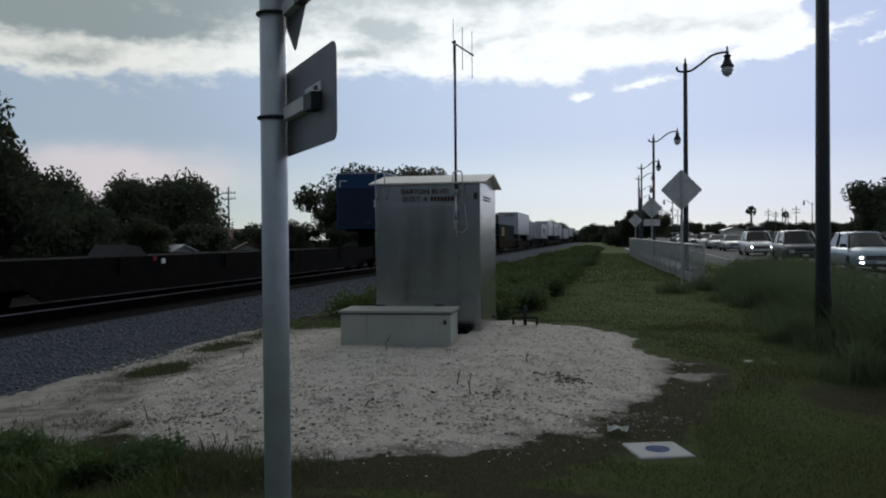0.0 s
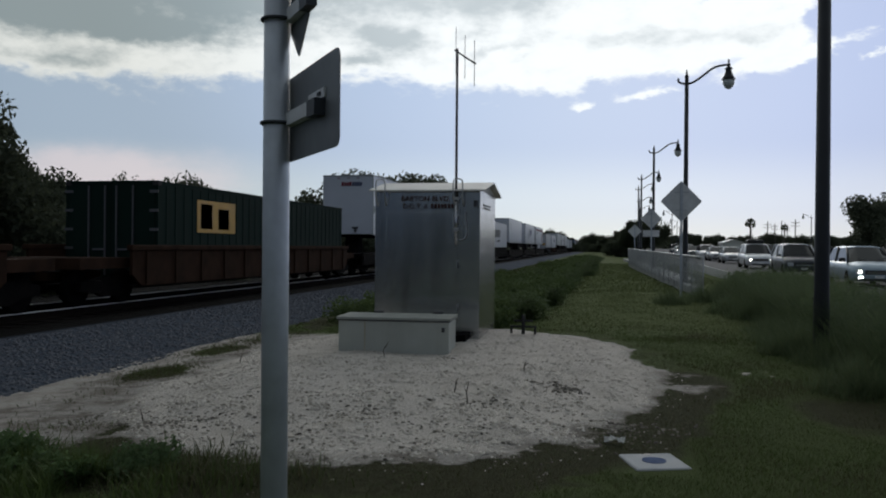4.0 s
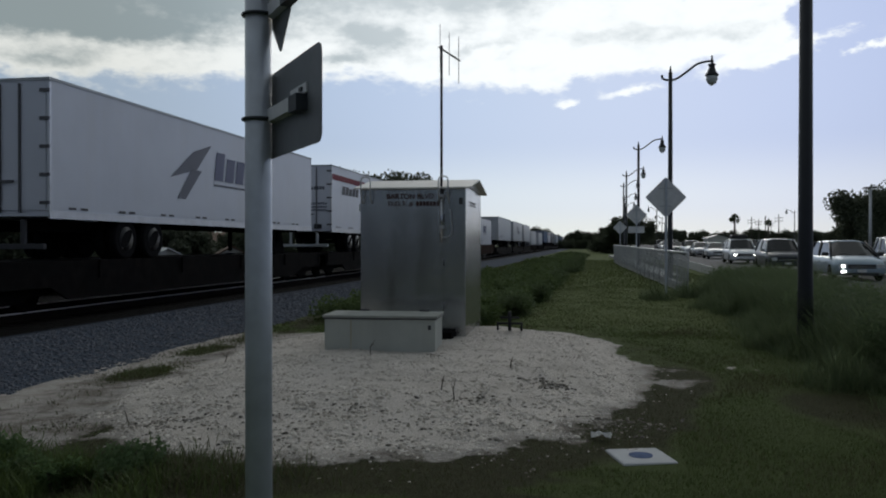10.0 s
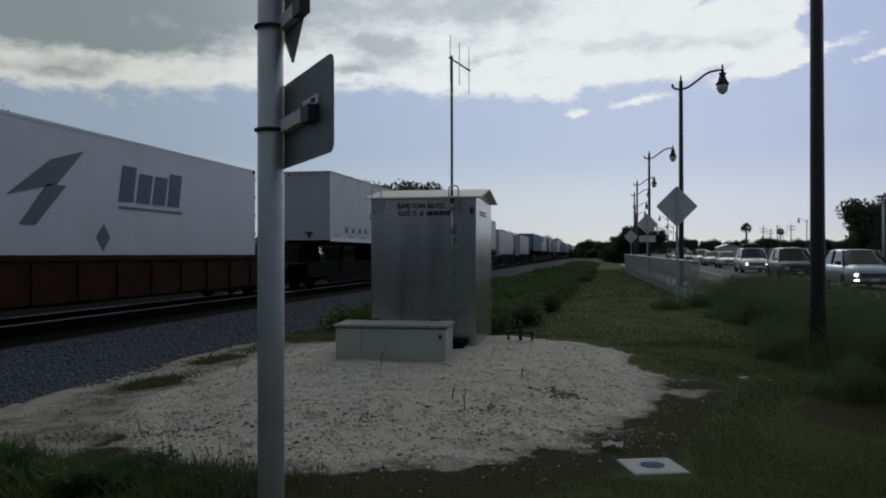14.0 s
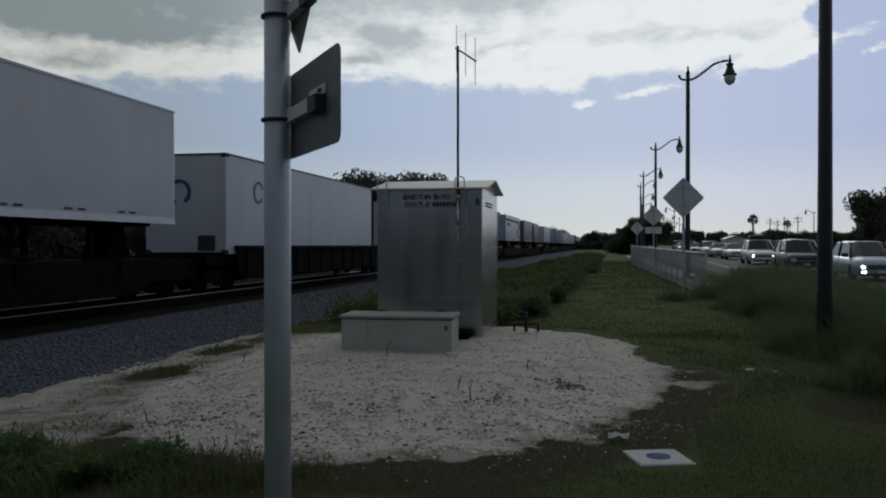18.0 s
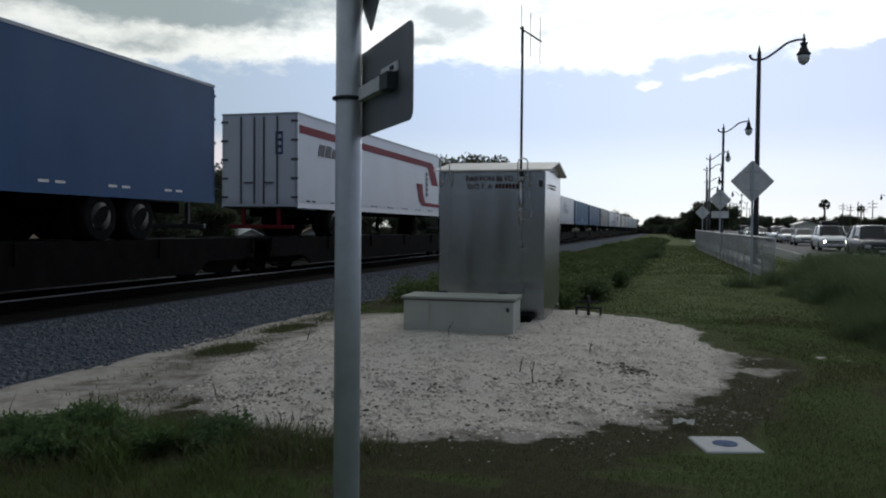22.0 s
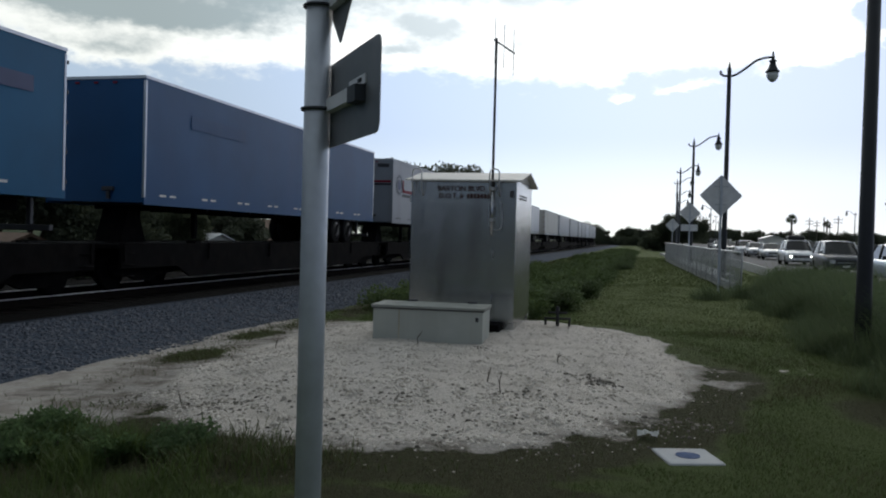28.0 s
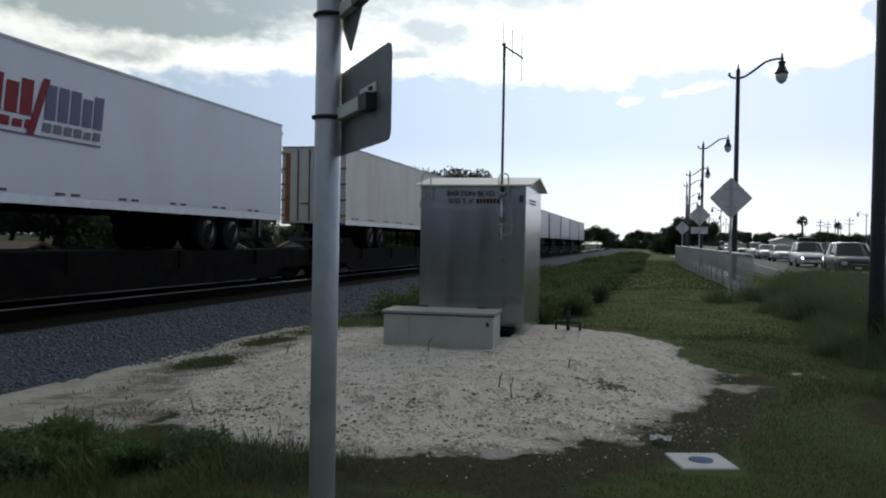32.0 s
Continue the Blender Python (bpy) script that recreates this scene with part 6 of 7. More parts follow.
LEAF = leaf_material("dark oak leaves", (0.044, 0.054, 0.036), (0.092, 0.106, 0.064))
LEAF2 = leaf_material("verge scrub leaves", (0.065, 0.098, 0.035), (0.110, 0.150, 0.055))
BARK = mat("grey-brown bark", (0.09, 0.075, 0.06), 0.9, 0, 0.25, 6, 0.4, 25)


def leaf_cloud(rr, clumps, per, size):
    """Many small leaf blades round clump centres; verts and faces."""
    vs, fs = [], []
    for c, cr in clumps:
        for _ in range(per):
            d = Vector((rr.gauss(0, 1), rr.gauss(0, 1), rr.gauss(0, 0.8)))
            d = d.normalized() * cr * (rr.random() ** 0.45)
            p = Vector(c) + d
            a = Vector((rr.gauss(0, 1), rr.gauss(0, 1), rr.gauss(0, 1))).normalized()
            b = a.orthogonal().normalized()
            s = size * rr.uniform(0.6, 1.4)
            k = len(vs)
            vs += [p - a * s, p + b * s * 0.45, p + a * s, p - b * s * 0.45]
            fs.append((k, k + 1, k + 2, k + 3))
    return vs, fs


def make_tree(name, label, h, spread, seed, leaves=70, size=0.22, trunk_h=0.35, material=None):
    rr = random.Random(seed)
    t = thing(name, pose(0, 0, 0), label, "tree", "trees")
    bm = bmesh.new()
    lean = Vector((rr.uniform(-0.3, 0.3), rr.uniform(-0.3, 0.3), 0))
    tp = [Vector((0, 0, -0.2)), Vector((0, 0, h * 0.12)) + lean * 0.2, Vector((0, 0, h * trunk_h)) + lean, Vector((0, 0, h * 0.75)) + lean * 1.5]
    r = h * 0.028
    tube(bm, tp, [r * 1.5, r, r * 0.8, r * 0.15], 9)
    clumps = []
    nl = 12
    for k in range(nl):
        a = k * 2.399 + rr.uniform(-0.3, 0.3)
        f = (k + 0.5) / nl
        root = tp[2].lerp(tp[3], f * 0.9)
        out = spread * (1.0 - 0.65 * f) * rr.uniform(0.7, 1.1)
        tip = root + Vector((math.cos(a) * out, math.sin(a) * out, h * rr.uniform(0.02, 0.22)))
        mid = root.lerp(tip, 0.5) + Vector((0, 0, h * 0.03))
        tube(bm, [root, mid, tip], [r * 0.45, r * 0.28, r * 0.08], 6)
        for q, w in ((tip, 0.36), (mid, 0.30), (tip + Vector((rr.uniform(-1, 1), rr.uniform(-1, 1), rr.uniform(-0.4, 0.8))) * spread * 0.22, 0.26)):
            clumps.append((q, spread * w * rr.uniform(0.7, 1.15)))
    clumps.append((tp[3], spread * 0.34))
    for _ in range(10):
        a = rr.uniform(0, math.tau)
        clumps.append((tp[3].lerp(tp[2], rr.random()) + Vector((math.cos(a), math.sin(a), 0)) * spread * rr.uniform(0.3, 0.85), spread * rr.uniform(0.14, 0.26)))
    part("trunk", bm, BARK, t)
    vs, fs = leaf_cloud(rr, clumps, leaves, size)
    me = bpy.data.meshes.new("crown")
    me.from_pydata(vs, [], fs)
    me.materials.append(material or LEAF)
    c = new("crown", me)
    c.parent = t
    return t


def build_trees():
    rr = random.Random(11)
    lab = "dark broad-leaved tree around the railway track"
    a = make_tree("tree", lab, 11.6, 4.4, 1, 420, 0.155)
    a.matrix_basis = pose(-31.0, 32.6, -0.3)
    b = make_tree("tree", lab, 7.0, 3.8, 2, 380, 0.155, 0.25)
    b.matrix_basis = pose(-36.5, 47, -0.3)
    c = make_tree("tree", lab, 8.3, 4.9, 3, 420, 0.165, 0.24)
    c.matrix_basis = pose(-37.0, 65, -0.3)
    d = tagged(make_tree("tree", "low dark scrub tree at the wood's edge", 3.6, 3.0, 4, 280, 0.15, 0.1), group="scrub trees")
    d.matrix_basis = pose(-29, 40, -0.2)
    e = make_tree("tree", "wide dark tree with a ragged crown", 10.8, 6.2, 5, 520, 0.20, 0.22)
    e.matrix_basis = pose(-25.5, 83, -0.3)
    spots = [(a, -35, 30), (a, -40, 33), (b, -33, 38), (b, -38.5, 42), (b, -42, 50), (b, -44, 44), (d, -32, 44), (d, -36, 52), (d, -40, 58), (d, -33, 54), (c, -42, 69), (d, -33, 62), (d, -40, 76), (d, -36, 80), (d, -33, 84), (d, -38, 90), (d, -30, 72),
             (e, -20.5, 88), (b, -29, 88), (d, -24, 76), (b, -21, 98), (c, -25, 104), (b, -22, 116), (c, -26, 124), (b, -22, 138), (c, -25, 150), (b, -22, 166), (c, -24, 184), (b, -21, 205), (c, -23, 228), (b, -20, 252), (c, -17, 278), (b, -14, 305),
             (d, 3.0, 154), (b, 6.1, 152), (c, 8.0, 162), (d, 4.2, 165), (b, 7.0, 190), (c, 9.0, 210), (b, 5, 240), (c, 8, 262), (b, 9, 300), (c, 14, 320), (b, 1, 330), (c, -4, 345), (b, -7, 360),
             # unseen row behind the camera, added to darken the signal house's reflections
             (b, -46, -46), (c, -40, -50), (b, -34, -45), (c, -28, -49), (b, -24, -45), (c, -19, -48), (b, -14, -45), (c, -9, -49), (b, -4, -46), (c, 3, -50), (b, 10, -48), (c, 18, -50), (b, 26, -48), (c, 35, -50),
             (c, 28, 86), (b, 32, 84), (c, 36.5, 88), (b, 31, 96), (c, 41, 94), (b, 46, 90), (b, 51, 100), (d, 27, 80), (d, 37, 80), (d, 43, 84), (c, 56, 96), (b, 60, 104)]
    for k in range(120):
        spots.append((rr.choice((b, c, b, d)), rr.uniform(20, 160), rr.uniform(310, 400)))
    spots += [(d, -14 + 3.1 * k, 300 + 6 * (k % 4)) for k in range(14)]
    for src, x, y in spots:
        copy_thing(src, pose(x, y, -0.25, 0, 0, rr.uniform(0, 360)))


build_trees()

# ---- palm, poles, buildings beyond ----
WOODPOLE = mat("weathered wood pole", (0.07, 0.06, 0.05), 0.9, 0, 0.2, 5, 0.2, 30)
PALMLEAF = leaf_material("palm fronds", (0.02, 0.035, 0.012), (0.05, 0.07, 0.025))
HOUSEWALL = mat("white house wall", (0.62, 0.61, 0.58), 0.8, 0, 0.08, 2, 0.05, 40)
HOUSEROOF = mat("brown shingle roof", (0.12, 0.075, 0.05), 0.9, 0, 0.2, 6, 0.2, 30)
PALEROOF = mat("pale metal roof", (0.60, 0.61, 0.62), 0.45, 0.3, 0.06, 3)


def build_palm(x, y, h):
    rr = random.Random(8)
    t = thing("palm_tree", pose(x, y, -0.1), "tall cabbage palm with a round ragged head", "palm tree")
    bm = bmesh.new()
    tube(bm, [(0, 0, 0), (0.05, 0, h * 0.5), (0.02, 0, h)], [0.26, 0.2, 0.17], 10)
    part("trunk", bm, BARK, t)
    for k in range(46):
        bm = bmesh.new()
        a, e = k * 2.399, radians(rr.uniform(-40, 85))
        d = Vector((math.cos(a) * math.cos(e), math.sin(a) * math.cos(e), math.sin(e)))
        side = d.cross(Vector((rr.gauss(0, 1), rr.gauss(0, 1), rr.gauss(0, 1)))).normalized()
        hub = Vector((0.02, 0, h)) + d * rr.uniform(0.35, 0.6)
        tube(bm, [(0.02, 0, h), hub], 0.02, 4)
        for j in range(-4, 5):
            q = radians(17 * j)
            tip = (d * math.cos(q) + side * math.sin(q)) * rr.uniform(0.5, 0.72) - Vector((0, 0, 0.12))
            w = d.cross(side) * 0.03 + side * 0.05
            bm.faces.new([bm.verts.new(v) for v in (hub, hub + tip * 0.5 + w, hub + tip, hub + tip * 0.5 - w)])
        part("frond", bm, PALMLEAF, t)


def build_poles():
    t = thing("utility_pole", pose(-57, 117, -0.3), "wooden utility pole with a cross-arm and insulators", "utility pole", "utility poles")
    bm = bmesh.new()
    tube(bm, [(0, 0, -0.2), (0, 0, 10.4)], [0.17, 0.11], 10)
    part("pole", bm, WOODPOLE, t)
    for z in (9.4, 8.5):
        box_part("cross_arm", (2.3, 0.12, 0.13), WOODPOLE, t, (0, 0.12, z))
        for k in (-1.0, -0.4, 0.4, 1.0):
            box_part("insulator", (0.1, 0.1, 0.22), GREYSTEEL, t, (k, 0.12, z + 0.18))
    for x, y, r in ((49, 260, 10), (55, 280, 20), (51, 250, 70), (56, 270, 15), (63, 300, 5), (52.5, 240, 0)):
        copy_thing(t, pose(x, y, -0.3, 0, 0, r))


def build_house(x, y, rot, w, d, wall_h, roof_h, wall, roof, label):
    t = thing("house", pose(x, y, -0.4, 0, 0, rot), label, "house")
    bm = bmesh.new()
    prism(bm, [(-w / 2, 0), (w / 2, 0), (w / 2, wall_h), (0, wall_h + roof_h - 0.06), (-w / 2, wall_h)], "y", 0, d)
    part("wall", bm, wall, t)
    for s in (-1, 1):
        bm = bmesh.new()
        o = 0.3
        k = roof_h / (w / 2)
        prism(bm, [(0, wall_h + roof_h), (s * (w / 2 + o), wall_h - o * k), (s * (w / 2 + o), wall_h - o * k + 0.1), (0, wall_h + roof_h + 0.1)], "y", -o, d + o)
        part("roof", bm, roof, t)
    for k in (-0.25, 0.25):
        win = box_part("window", (w * 0.2, 0.08, 0.9), GREYSTEEL, t, (k * w, -0.02, wall_h * 0.6))
        box_part("window_frame", (w * 0.2 + 0.12, 0.04, 0.06), wall, win, (0, -0.03, 0.48))


build_palm(27.1, 160, 6.6)
build_palm(48.0, 232, 7.6)
build_house(32.2, 214, 0, 5.0, 7.0, 3.7, 0.7, HOUSEWALL, PALEROOF, "distant white building with a pale flat-pitched roof")
build_poles()
build_house(-30.0, 54.2, 60, 1.9, 2.3, 1.35, 0.42, HOUSEWALL, PALEROOF, "small white shed with a pale metal gable roof")
build_house(-25.6, 55.6, 30, 1.5, 2.0, 1.5, 0.4, HOUSEWALL, HOUSEROOF, "small white hut with a dark roof")
build_house(-46.5, 100, 115, 8.0, 11.0, 2.3, 1.3, HOUSEWALL, HOUSEROOF, "low white house with a brown shingle roof")
build_house(-18.4, 21.3, 70, 2.2, 2.6, 1.3, 0.45, HOUSEWALL, HOUSEROOF, "small white outbuilding with a dark roof")

# ---- low growth: shrubs in the ditch, tall grass by the road, turf ----


def make_shrub(name, label, h, spread, seed, n, size, group):
    rr = random.Random(seed)
    t = thing(name, pose(0, 0, 0), label, "shrub", group)
    bm = bmesh.new()
    clumps = []
    for k in range(9):
        a = k * 2.399
        r = spread * math.sqrt((k + 0.5) / 9) * 0.8
        tip = Vector((math.cos(a) * r, math.sin(a) * r, h * rr.uniform(0.45, 0.85)))
        tube(bm, [(0, 0, -0.05), tip * 0.5, tip], [0.02, 0.012, 0.004], 5)
        clumps.append((tip, spread * 0.38))
        clumps.append((tip * 0.6, spread * 0.36))
    part("stem", bm, BARK, t)
    vs, fs = leaf_cloud(rr, clumps, n, size)
    vs = [v if v[2] > 0.01 else Vector((v[0], v[1], 0.01)) for v in vs]
    me = bpy.data.meshes.new("leaves")
    me.from_pydata(vs, [], fs)
    me.materials.append(LEAF2)
    o = new("leaves", me)
    o.parent = t
    return t


def blade_mesh(name, spots, rr, material, sway=(0.2, 1.3)):
    """Curved grass blades: (x, y, z, height, width)."""
    vs, fs = [], []
    for x, y, z, h, w in spots:
        a = rr.uniform(0, math.tau)
        lean = h * rr.uniform(*sway)
        b = a + rr.uniform(-0.6, 0.6)
        dx, dy = math.cos(b) * lean, math.sin(b) * lean
        wx, wy = -math.sin(a) * w / 2, math.cos(a) * w / 2
        k = len(vs)
        vs += [(x - wx, y - wy, z), (x + wx, y + wy, z), (x + dx * 0.4 + wx * 0.8, y + dy * 0.4 + wy * 0.8, z + h * 0.6), (x + dx * 0.4 - wx * 0.8, y + dy * 0.4 - wy * 0.8, z + h * 0.6), (x + dx, y + dy, z + h)]
        fs += [(k, k + 1, k + 2, k + 3), (k + 3, k + 2, k + 4)]
    me = bpy.data.meshes.new(name)
    me.from_pydata(vs, [], fs)
    me.materials.append(material)
    return me


GRASSA = leaf_material("green verge grass", (0.058, 0.088, 0.023), (0.080, 0.114, 0.032))
GRASSB = leaf_material("dull dry grass", (0.070, 0.072, 0.034), (0.094, 0.092, 0.046))
GRASSM = leaf_material("pale mown grass", (0.096, 0.124, 0.046), (0.122, 0.146, 0.056))
GRASSC = leaf_material("dull plume grass", (0.080, 0.115, 0.055), (0.125, 0.155, 0.080), 0.5)
SCRUB = leaf_material("dull scrub leaves", (0.075, 0.108, 0.052), (0.115, 0.15, 0.075), 0.5)
WEEDLEAF = leaf_material("dark weed leaves", (0.072, 0.120, 0.050), (0.115, 0.175, 0.075), 0.6)


def build_growth():
    rr = random.Random(21)
    s1 = make_shrub("shrub", "leafy green ditch shrub", 0.75, 0.75, 31, 260, 0.045, "ditch shrubs")
    s1.matrix_basis = pose(-3.6, 19.5, -0.2)
    s2 = make_shrub("shrub", "low spreading green ditch shrub", 0.5, 0.9, 32, 260, 0.045, "ditch shrubs")
    s2.matrix_basis = pose(-2.4, 21.5, -0.15)
    for k in range(125):
        y = 18 + 112 * (k / 125) ** 1.3 + rr.uniform(-1, 1)
        x = -3.3 + rr.uniform(-2.1, 1.6) + 0.012 * (y - 18) + 0.8 * noise.noise((0.0, y * 0.25, 4.0))
        copy_thing(rr.choice((s1, s2)), pose(x, y, ground_z(x, y) - 0.05, 0, 0, rr.uniform(0, 360)))
    # dark hedge beyond the track
    hedge = thing("hedge_bush", pose(-17.6, 8, -0.1), "low dark leafy bush beyond the track", "bush", "bushes beyond the track")
    bm = bmesh.new()
    tube(bm, [(0, 0, -0.1), (0, 0, 0.5)], [0.05, 0.02], 6)
    part("stem", bm, BARK, hedge)
    vs, fs = leaf_cloud(rr, [((rr.uniform(-0.5, 0.5), rr.uniform(-1.6, 1.6), rr.uniform(0.2, 0.75)), 0.5) for _ in range(16)], 110, 0.10)
    me = bpy.data.meshes.new("leaves")
    me.from_pydata([(v[0], v[1], max(0.0, v[2])) for v in vs], [], fs)
    me.materials.append(LEAF)
    o = new("leaves", me)
    o.parent = hedge
    for k in range(1, 48):
        copy_thing(hedge, pose(-17.6 + rr.uniform(-0.6, 0.6), 8 + k * 2.1, -0.1, 0, 0, rr.choice((0, 180)) + rr.uniform(-25, 25)))
    # plume grass and leafy scrub along the road
    plumes = []
    for k in range(3):
        t = thing("grass_clump", pose(0, 0, 0), "tall dull-green grass clump by the road", "grass clump", "roadside grass clumps")
        spots = []
        tall = (0.7, 1.25, 1.6)[k]
        for _ in range(800):
            r, a = 0.6 * rr.random() ** 0.7, rr.uniform(0, math.tau)
            spots.append((math.cos(a) * r, math.sin(a) * r, 0, rr.uniform(0.25, 1.0) * tall * (1.1 - 1.0 * r), 0.010))
        o = new("tuft", blade_mesh("tuft", spots, rr, GRASSC, (0.2, 1.1)))
        o.parent = t
        plumes.append(t)
    t = make_shrub("shrub", "soft dull-green scrub bush by the road", 1.0, 0.8, 41, 260, 0.030, "roadside bushes")
    for ch in t.children:
        if ch.name.startswith("leaves"):
            ch.data.materials.clear()
            ch.data.materials.append(SCRUB)
    plumes.append(t)
    where = []
    for k in range(150):
        y = 8.6 + 20.0 * (k / 150) + rr.uniform(-0.6, 0.6)
        x = 3.70 + 0.03 * y + rr.gauss(0.1, 0.75) + (0.4 if y < 11 else 0)
        if noise.noise((x * 0.5, y * 0.35, 41.0)) > -0.38 or y < 11:
            where.append((x, y))
    where += [(4.0, 26.2), (4.4, 25.6), (4.9, 26.6), (4.3, 27.6), (4.9, 28.4), (5.3, 27.4), (4.6, 29.6), (5.2, 30.2), (5.6, 29.2)]
    for i, (x, y) in enumerate(where):
        edge = x - (3.70 + 0.03 * y)
        src = plumes[0] if edge < -0.5 else rr.choice(plumes[:2] if edge < 0 else plumes[1:])
        if i < 4:
            src = plumes[i]
        m = pose(x, y, ground_z(x, y) - 0.02 - 0.12 * rr.random(), 0, 0, rr.uniform(0, 360))
        if i < 4:
            src.matrix_basis = m
        else:
            copy_thing(src, m)
    # leafy weeds at the foot of the mound
    weed = make_shrub("weed", "leafy dark green weed in rough grass", 0.26, 0.22, 51, 90, 0.020, "weeds")
    for ch in weed.children:
        if ch.name.startswith("leaves"):
            ch.data.materials.clear()
            ch.data.materials.append(WEEDLEAF)
    weed.matrix_basis = pose(-4.45, 5.3, ground_z(-4.45, 5.3))
    for _ in range(30):
        x = rr.uniform(-5.0, -3.2)
        y = 5.0 + 0.45 * (x + 4.7) + rr.uniform(-0.45, 0.3)
        if x > -4.1 and rr.random() < 0.7:
            continue
        copy_thing(weed, pose(x, y, ground_z(x, y) - 0.02 - 0.08 * rr.random(), 0, 0, rr.uniform(0, 360)))
    # turf: fine near, coarser with distance
    turf, dry, mown = [], [], []

    def sow(n, x0, x1, y0, y1, hmin, hmax, w):
        for _ in range(n):
            x, y = rr.uniform(x0, x1), rr.uniform(y0, y1)
            if y < 3.5 or x < -0.8 * y - 0.9 or x > 0.36 * y + 0.8:
                continue
            s, b, d = zones(x, y)
            if abs(x - 0.41) < 0.33 and abs(y - 6.6) < 0.33:
                continue
            if max(s, b) > 0.5 - 0.18 * rr.random() or (d > 0.42 and rr.random() < 0.85):
                continue
            pat = noise.noise((x * 0.8, y * 0.8, 2.0))
            h = rr.uniform(hmin, hmax) * (1 + 0.7 * pat) * (1 + 1.3 * smooth(-1.6, -2.6, x) * smooth(6.0, 5.4, y))
            if smooth(13, 20, y) * smooth(-2.0, -0.8, x) > rr.random():
                mown.append((x, y, ground_z(x, y) - 0.01, max(0.02, h * 0.7), w))
                continue
            (dry if pat + rr.uniform(-0.4, 0.4) > 0.22 or d > 0.4 and rr.random() < 0.6 else turf).append((x, y, ground_z(x, y) - 0.01, max(0.02, h), w * rr.uniform(0.7, 1.3)))

    sow(120000, -6.5, 3.5, 3.5, 8.5, 0.02, 0.055, 0.005)
    sow(130000, -6.5, 6.5, 8.5, 16, 0.02, 0.05, 0.007)
    sow(100000, -6.5, 6.0, 15, 34, 0.025, 0.06, 0.015)
    sow(36000, -6.8, 6.0, 32, 90, 0.05, 0.12, 0.06)
    # taller weeds in front, by the edge of the shell
    for _ in range(6000):
        x, y = rr.gauss(-3.95, 0.5), rr.gauss(5.1, 0.28)
        if y > 4.2 and noise.noise((x * 1.6, y * 2.0, 15.0)) > -0.05:
            turf.append((x, y, ground_z(x, y) - 0.01, rr.uniform(0.06, 0.24) * (1 + 0.8 * noise.noise((x * 2.2, y * 2.2, 9.0))), 0.009))
    for _ in range(2600):
        x, y = rr.gauss(-3.1, 0.45), rr.gauss(5.55, 0.22)
        (dry if rr.random() < 0.6 else turf).append((x, y, ground_z(x, y) - 0.01, rr.uniform(0.05, 0.16), 0.008))
    # worn dull tufts at the foot of the track bed
    for cx, cy, sx, sy, n in ((-5.75, 9.9, 0.22, 0.45, 1300), (-6.05, 12.1, 0.2, 0.5, 900), (-6.0, 13.8, 0.25, 0.7, 1200), (-5.6, 8.0, 0.25, 0.6, 120), (-4.9, 6.7, 0.4, 0.15, 160)):
        for _ in range(n):
            x, y = rr.gauss(cx, sx), rr.gauss(cy, sy)
            (dry if rr.random() < 0.7 else turf).append((x, y, ground_z(x, y) - 0.01, rr.uniform(0.02, 0.065), 0.009))
    tagged(new("grass", blade_mesh("grass", turf, rr, GRASSA)), "dark green rough verge grass", "grass", kind="stuff")
    tagged(new("mown_grass", blade_mesh("mown_grass", mown, rr, GRASSM)), "pale olive mown grass beside the fence", "grass", kind="stuff")
    tagged(new("dry_grass", blade_mesh("dry_grass", dry, rr, GRASSB)), "dull brownish dry grass blades", "grass", kind="stuff")


def stone_mesh(name, spots, rr, material):
    """Small angular stones: (x, y, z, size)."""
    vs, fs = [], []
    for x, y, z, s in spots:
        k = len(vs)
        a = rr.uniform(0, math.tau)
        sx, sy, sz = s * rr.uniform(0.7, 1.3), s * rr.uniform(0.7, 1.3), s * rr.uniform(0.45, 0.8)
        ring = [(math.cos(a + j * math.tau / 5) * sx * rr.uniform(0.8, 1.2), math.sin(a + j * math.tau / 5) * sy * rr.uniform(0.8, 1.2)) for j in range(5)]
        vs += [(x + u, y + v, z) for u, v in ring] + [(x + u * 0.55, y + v * 0.55, z + sz) for u, v in ring]
        for j in range(5):
            fs.append((k + j, k + (j + 1) % 5, k + 5 + (j + 1) % 5, k + 5 + j))
        fs.append((k + 5, k + 6, k + 7, k + 8, k + 9))
    me = bpy.data.meshes.new(name)
    me.from_pydata(vs, [], fs)
    me.materials.append(material)
    return me


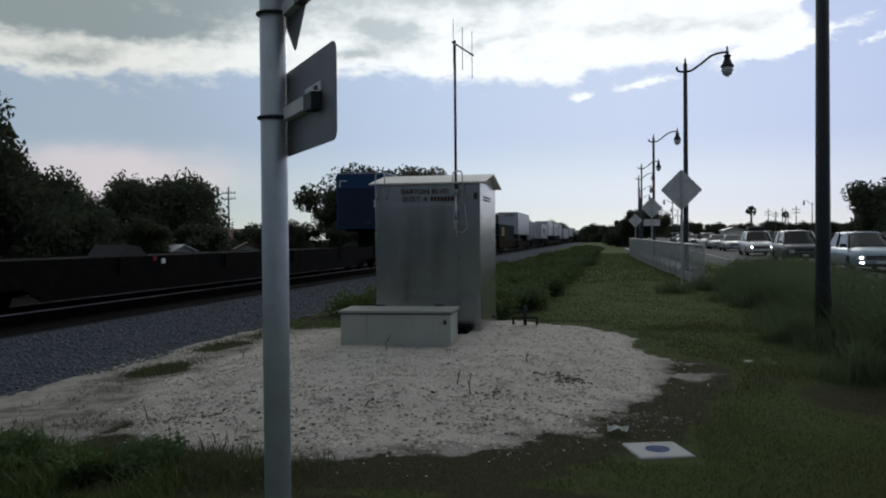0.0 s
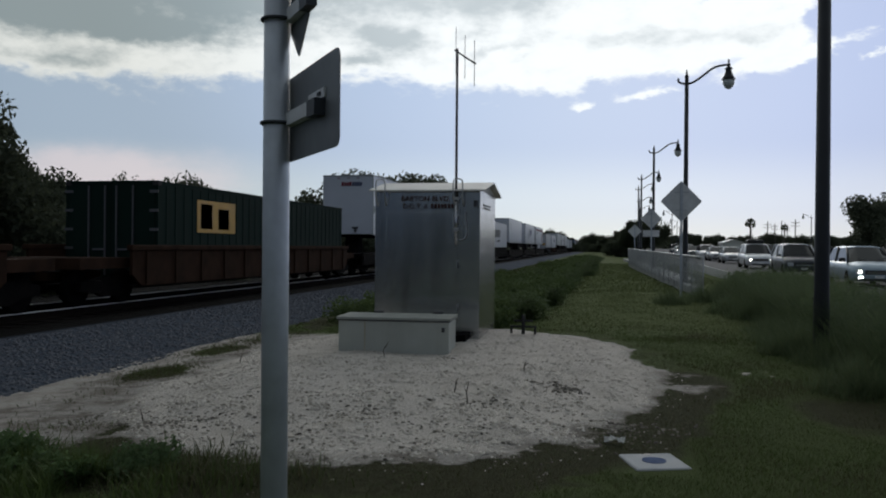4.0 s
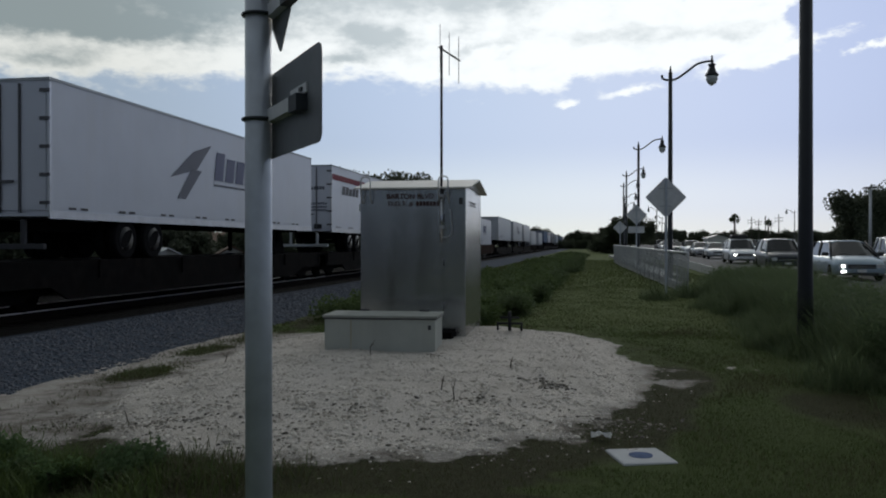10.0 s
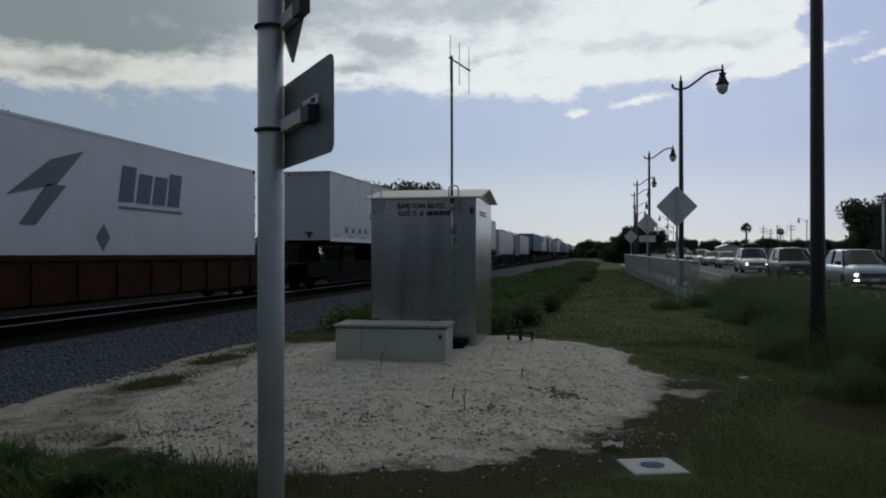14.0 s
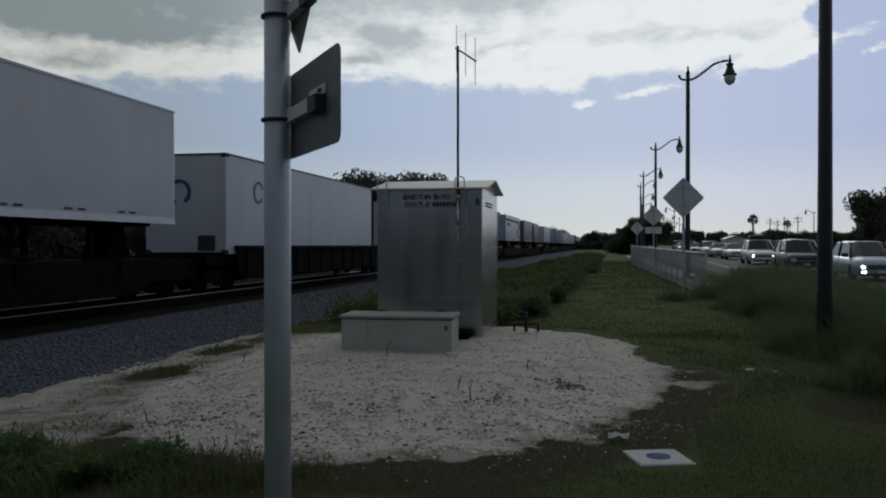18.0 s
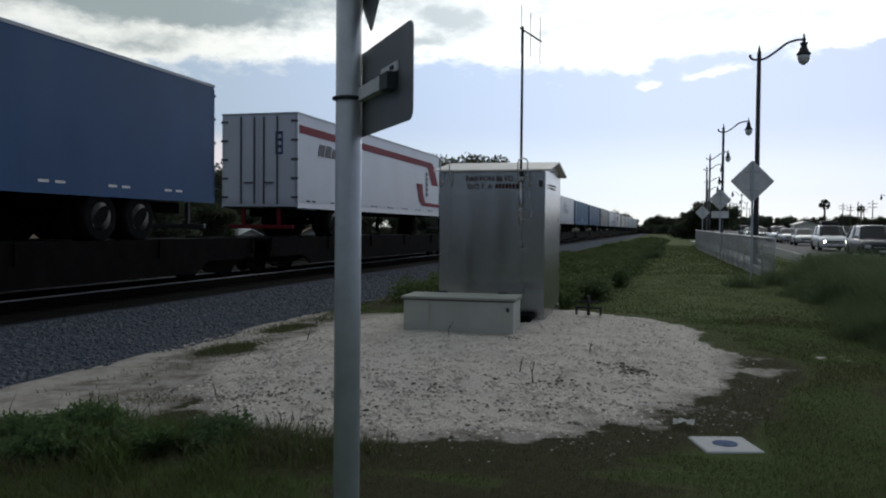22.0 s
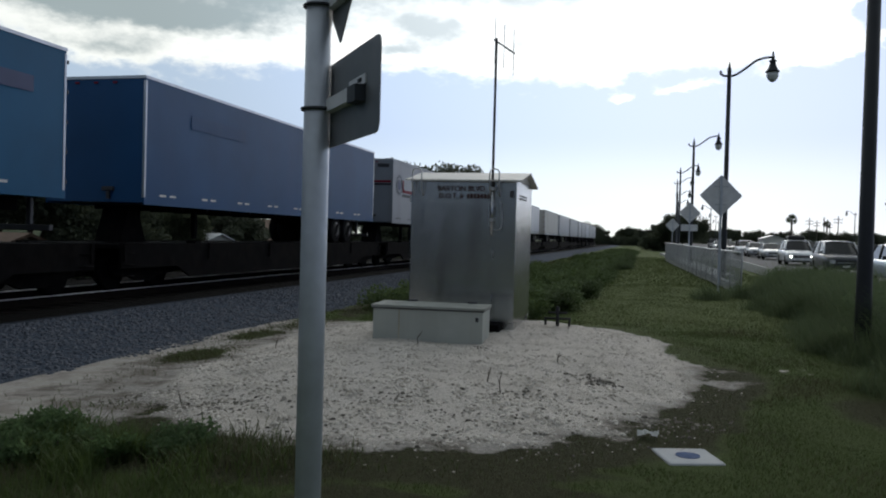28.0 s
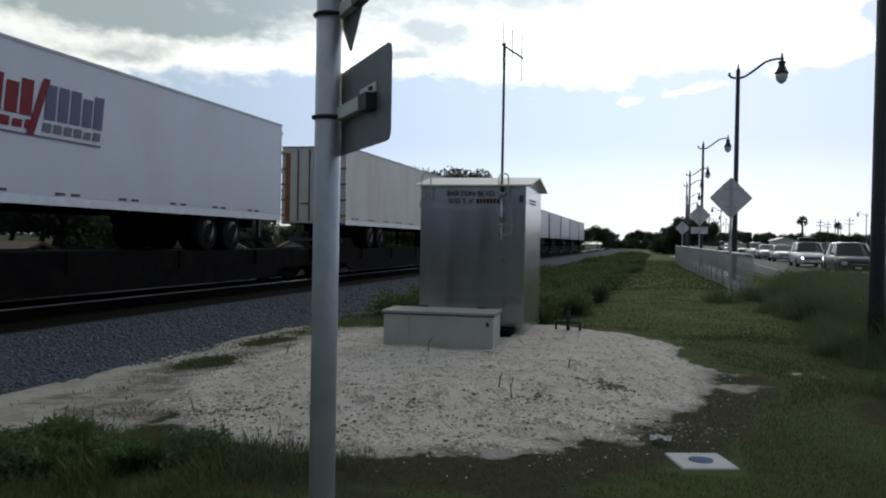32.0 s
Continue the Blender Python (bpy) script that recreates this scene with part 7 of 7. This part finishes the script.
def build_stones():
    rr = random.Random(33)
    shell_m = leaf_material("broken shell and limestone", (0.36, 0.325, 0.275), (0.63, 0.585, 0.515), 0)
    dark_m = leaf_material("dark grit and debris", (0.07, 0.062, 0.052), (0.26, 0.235, 0.195), 0)
    ball_m = leaf_material("grey granite ballast", (0.050, 0.059, 0.076), (0.082, 0.094, 0.116), 0)
    shell, dark, ball = [], [], []
    while len(shell) < 11000:
        x, y = rr.uniform(-6.2, 1.4), rr.uniform(5.7, 14.5)
        r = mound_r(x, y)
        if r > 0.97 or (y > 10.4 and rr.random() < 0.6):
            continue
        shell.append((x, y, ground_z(x, y) - 0.004, rr.uniform(0.006, 0.022) * (1.0 if rr.random() < 0.97 else 1.6)))
    while len(shell) < 12600:
        x, y = rr.uniform(-5.0, 0.7), rr.gauss(6.9, 0.75)
        if mound_r(x, y) > 1.0 or noise.noise((x * 1.1, y * 1.1, 8.0)) + rr.uniform(-0.4, 0.4) < -0.1:
            continue
        shell.append((x, y, ground_z(x, y) - 0.006, rr.uniform(0.012, 0.030)))
    while len(shell) < 12800:
        x, y = rr.uniform(-5.2, 1.3), rr.uniform(5.4, 12.0)
        if not 0.98 < mound_r(x, y) < 1.04 + 0.12 * rr.random():
            continue
        shell.append((x, y, ground_z(x, y) - 0.003, rr.uniform(0.005, 0.016)))
    while len(dark) < 1000:
        x, y = rr.uniform(-5.0, 1.2), rr.gauss(6.7, 0.8)
        if not 0.45 < mound_r(x, y) < 1.15 or noise.noise((x * 1.3, y * 1.3, 6.0)) + rr.uniform(-0.7, 0.7) < 0.15:
            continue
        dark.append((x, y, ground_z(x, y) - 0.002, 0.005 + 0.018 * rr.random() ** 2))
    for cx, cy, sx, sy, n in ((-0.41, 9.1, 0.16, 0.12, 160), (-1.2, 7.95, 0.22, 0.07, 90), (-2.2, 7.35, 0.16, 0.12, 60), (0.25, 7.8, 0.25, 0.2, 120), (-1.95, 10.5, 0.12, 0.05, 30), (-3.9, 6.9, 0.5, 0.2, 160)):
        for _ in range(n):
            x, y = rr.gauss(cx, sx), rr.gauss(cy, sy)
            dark.append((x, y, ground_z(x, y) - 0.002, rr.uniform(0.008, 0.026)))
    while len(ball) < 20000:
        x, y = rr.uniform(-9.75, -6.0), 5.5 + 40 * rr.random() ** 1.6
        if x > -6.5 + 0.3 * noise.noise((x, y, 1.0)):
            continue
        ball.append((x, y, ground_z(x, y) - 0.01, rr.uniform(0.022, 0.05) * (1 + max(0.0, y - 15) * 0.02)))
    tagged(new("shell_gravel", stone_mesh("shell_gravel", shell, rr, shell_m)), "broken white shell and limestone gravel", "gravel", kind="stuff")
    tagged(new("dark_debris", stone_mesh("dark_debris", dark, rr, dark_m)), "dark grit and leaf debris on shell gravel", "debris", kind="stuff")
    tagged(new("ballast", stone_mesh("ballast", ball, rr, ball_m)), "grey crushed granite track ballast", "ballast", kind="stuff")
    # dry twigs standing on the mound
    for x, y, h, sd in ((-2.8, 10.35, 0.2, 1), (-4.74, 10.1, 0.16, 2), (-1.3, 7.98, 0.22, 3), (-4.25, 7.0, 0.1, 4), (-0.9, 9.6, 0.12, 5), (-1.5, 8.3, 0.16, 6)):
        r2 = random.Random(sd)
        bm = bmesh.new()
        p = [Vector((0, 0, -0.03)), Vector((r2.uniform(-0.03, 0.03), 0, h * 0.5)), Vector((r2.uniform(-0.06, 0.06), 0.02, h))]
        tube(bm, p, [0.007, 0.006, 0.003], 6)
        tube(bm, [p[1], p[1] + Vector((r2.uniform(-0.1, 0.1), 0.02, h * 0.3))], [0.005, 0.002], 5)
        solid("twig", bm, BARK, "dry dark twig standing in shell gravel", "twig", "twigs", at=pose(x, y, ground_z(x, y)))


build_growth()
build_stones()


def motions():
    for ob, s, z in MOVERS:
        walk(ob, [(0.0, pose(RAIL_X, s, z)), (16.0, pose(RAIL_X, s - SPEED * 16.0, z)), (32.0, pose(RAIL_X, s - SPEED * 32.0, z))])


motions()
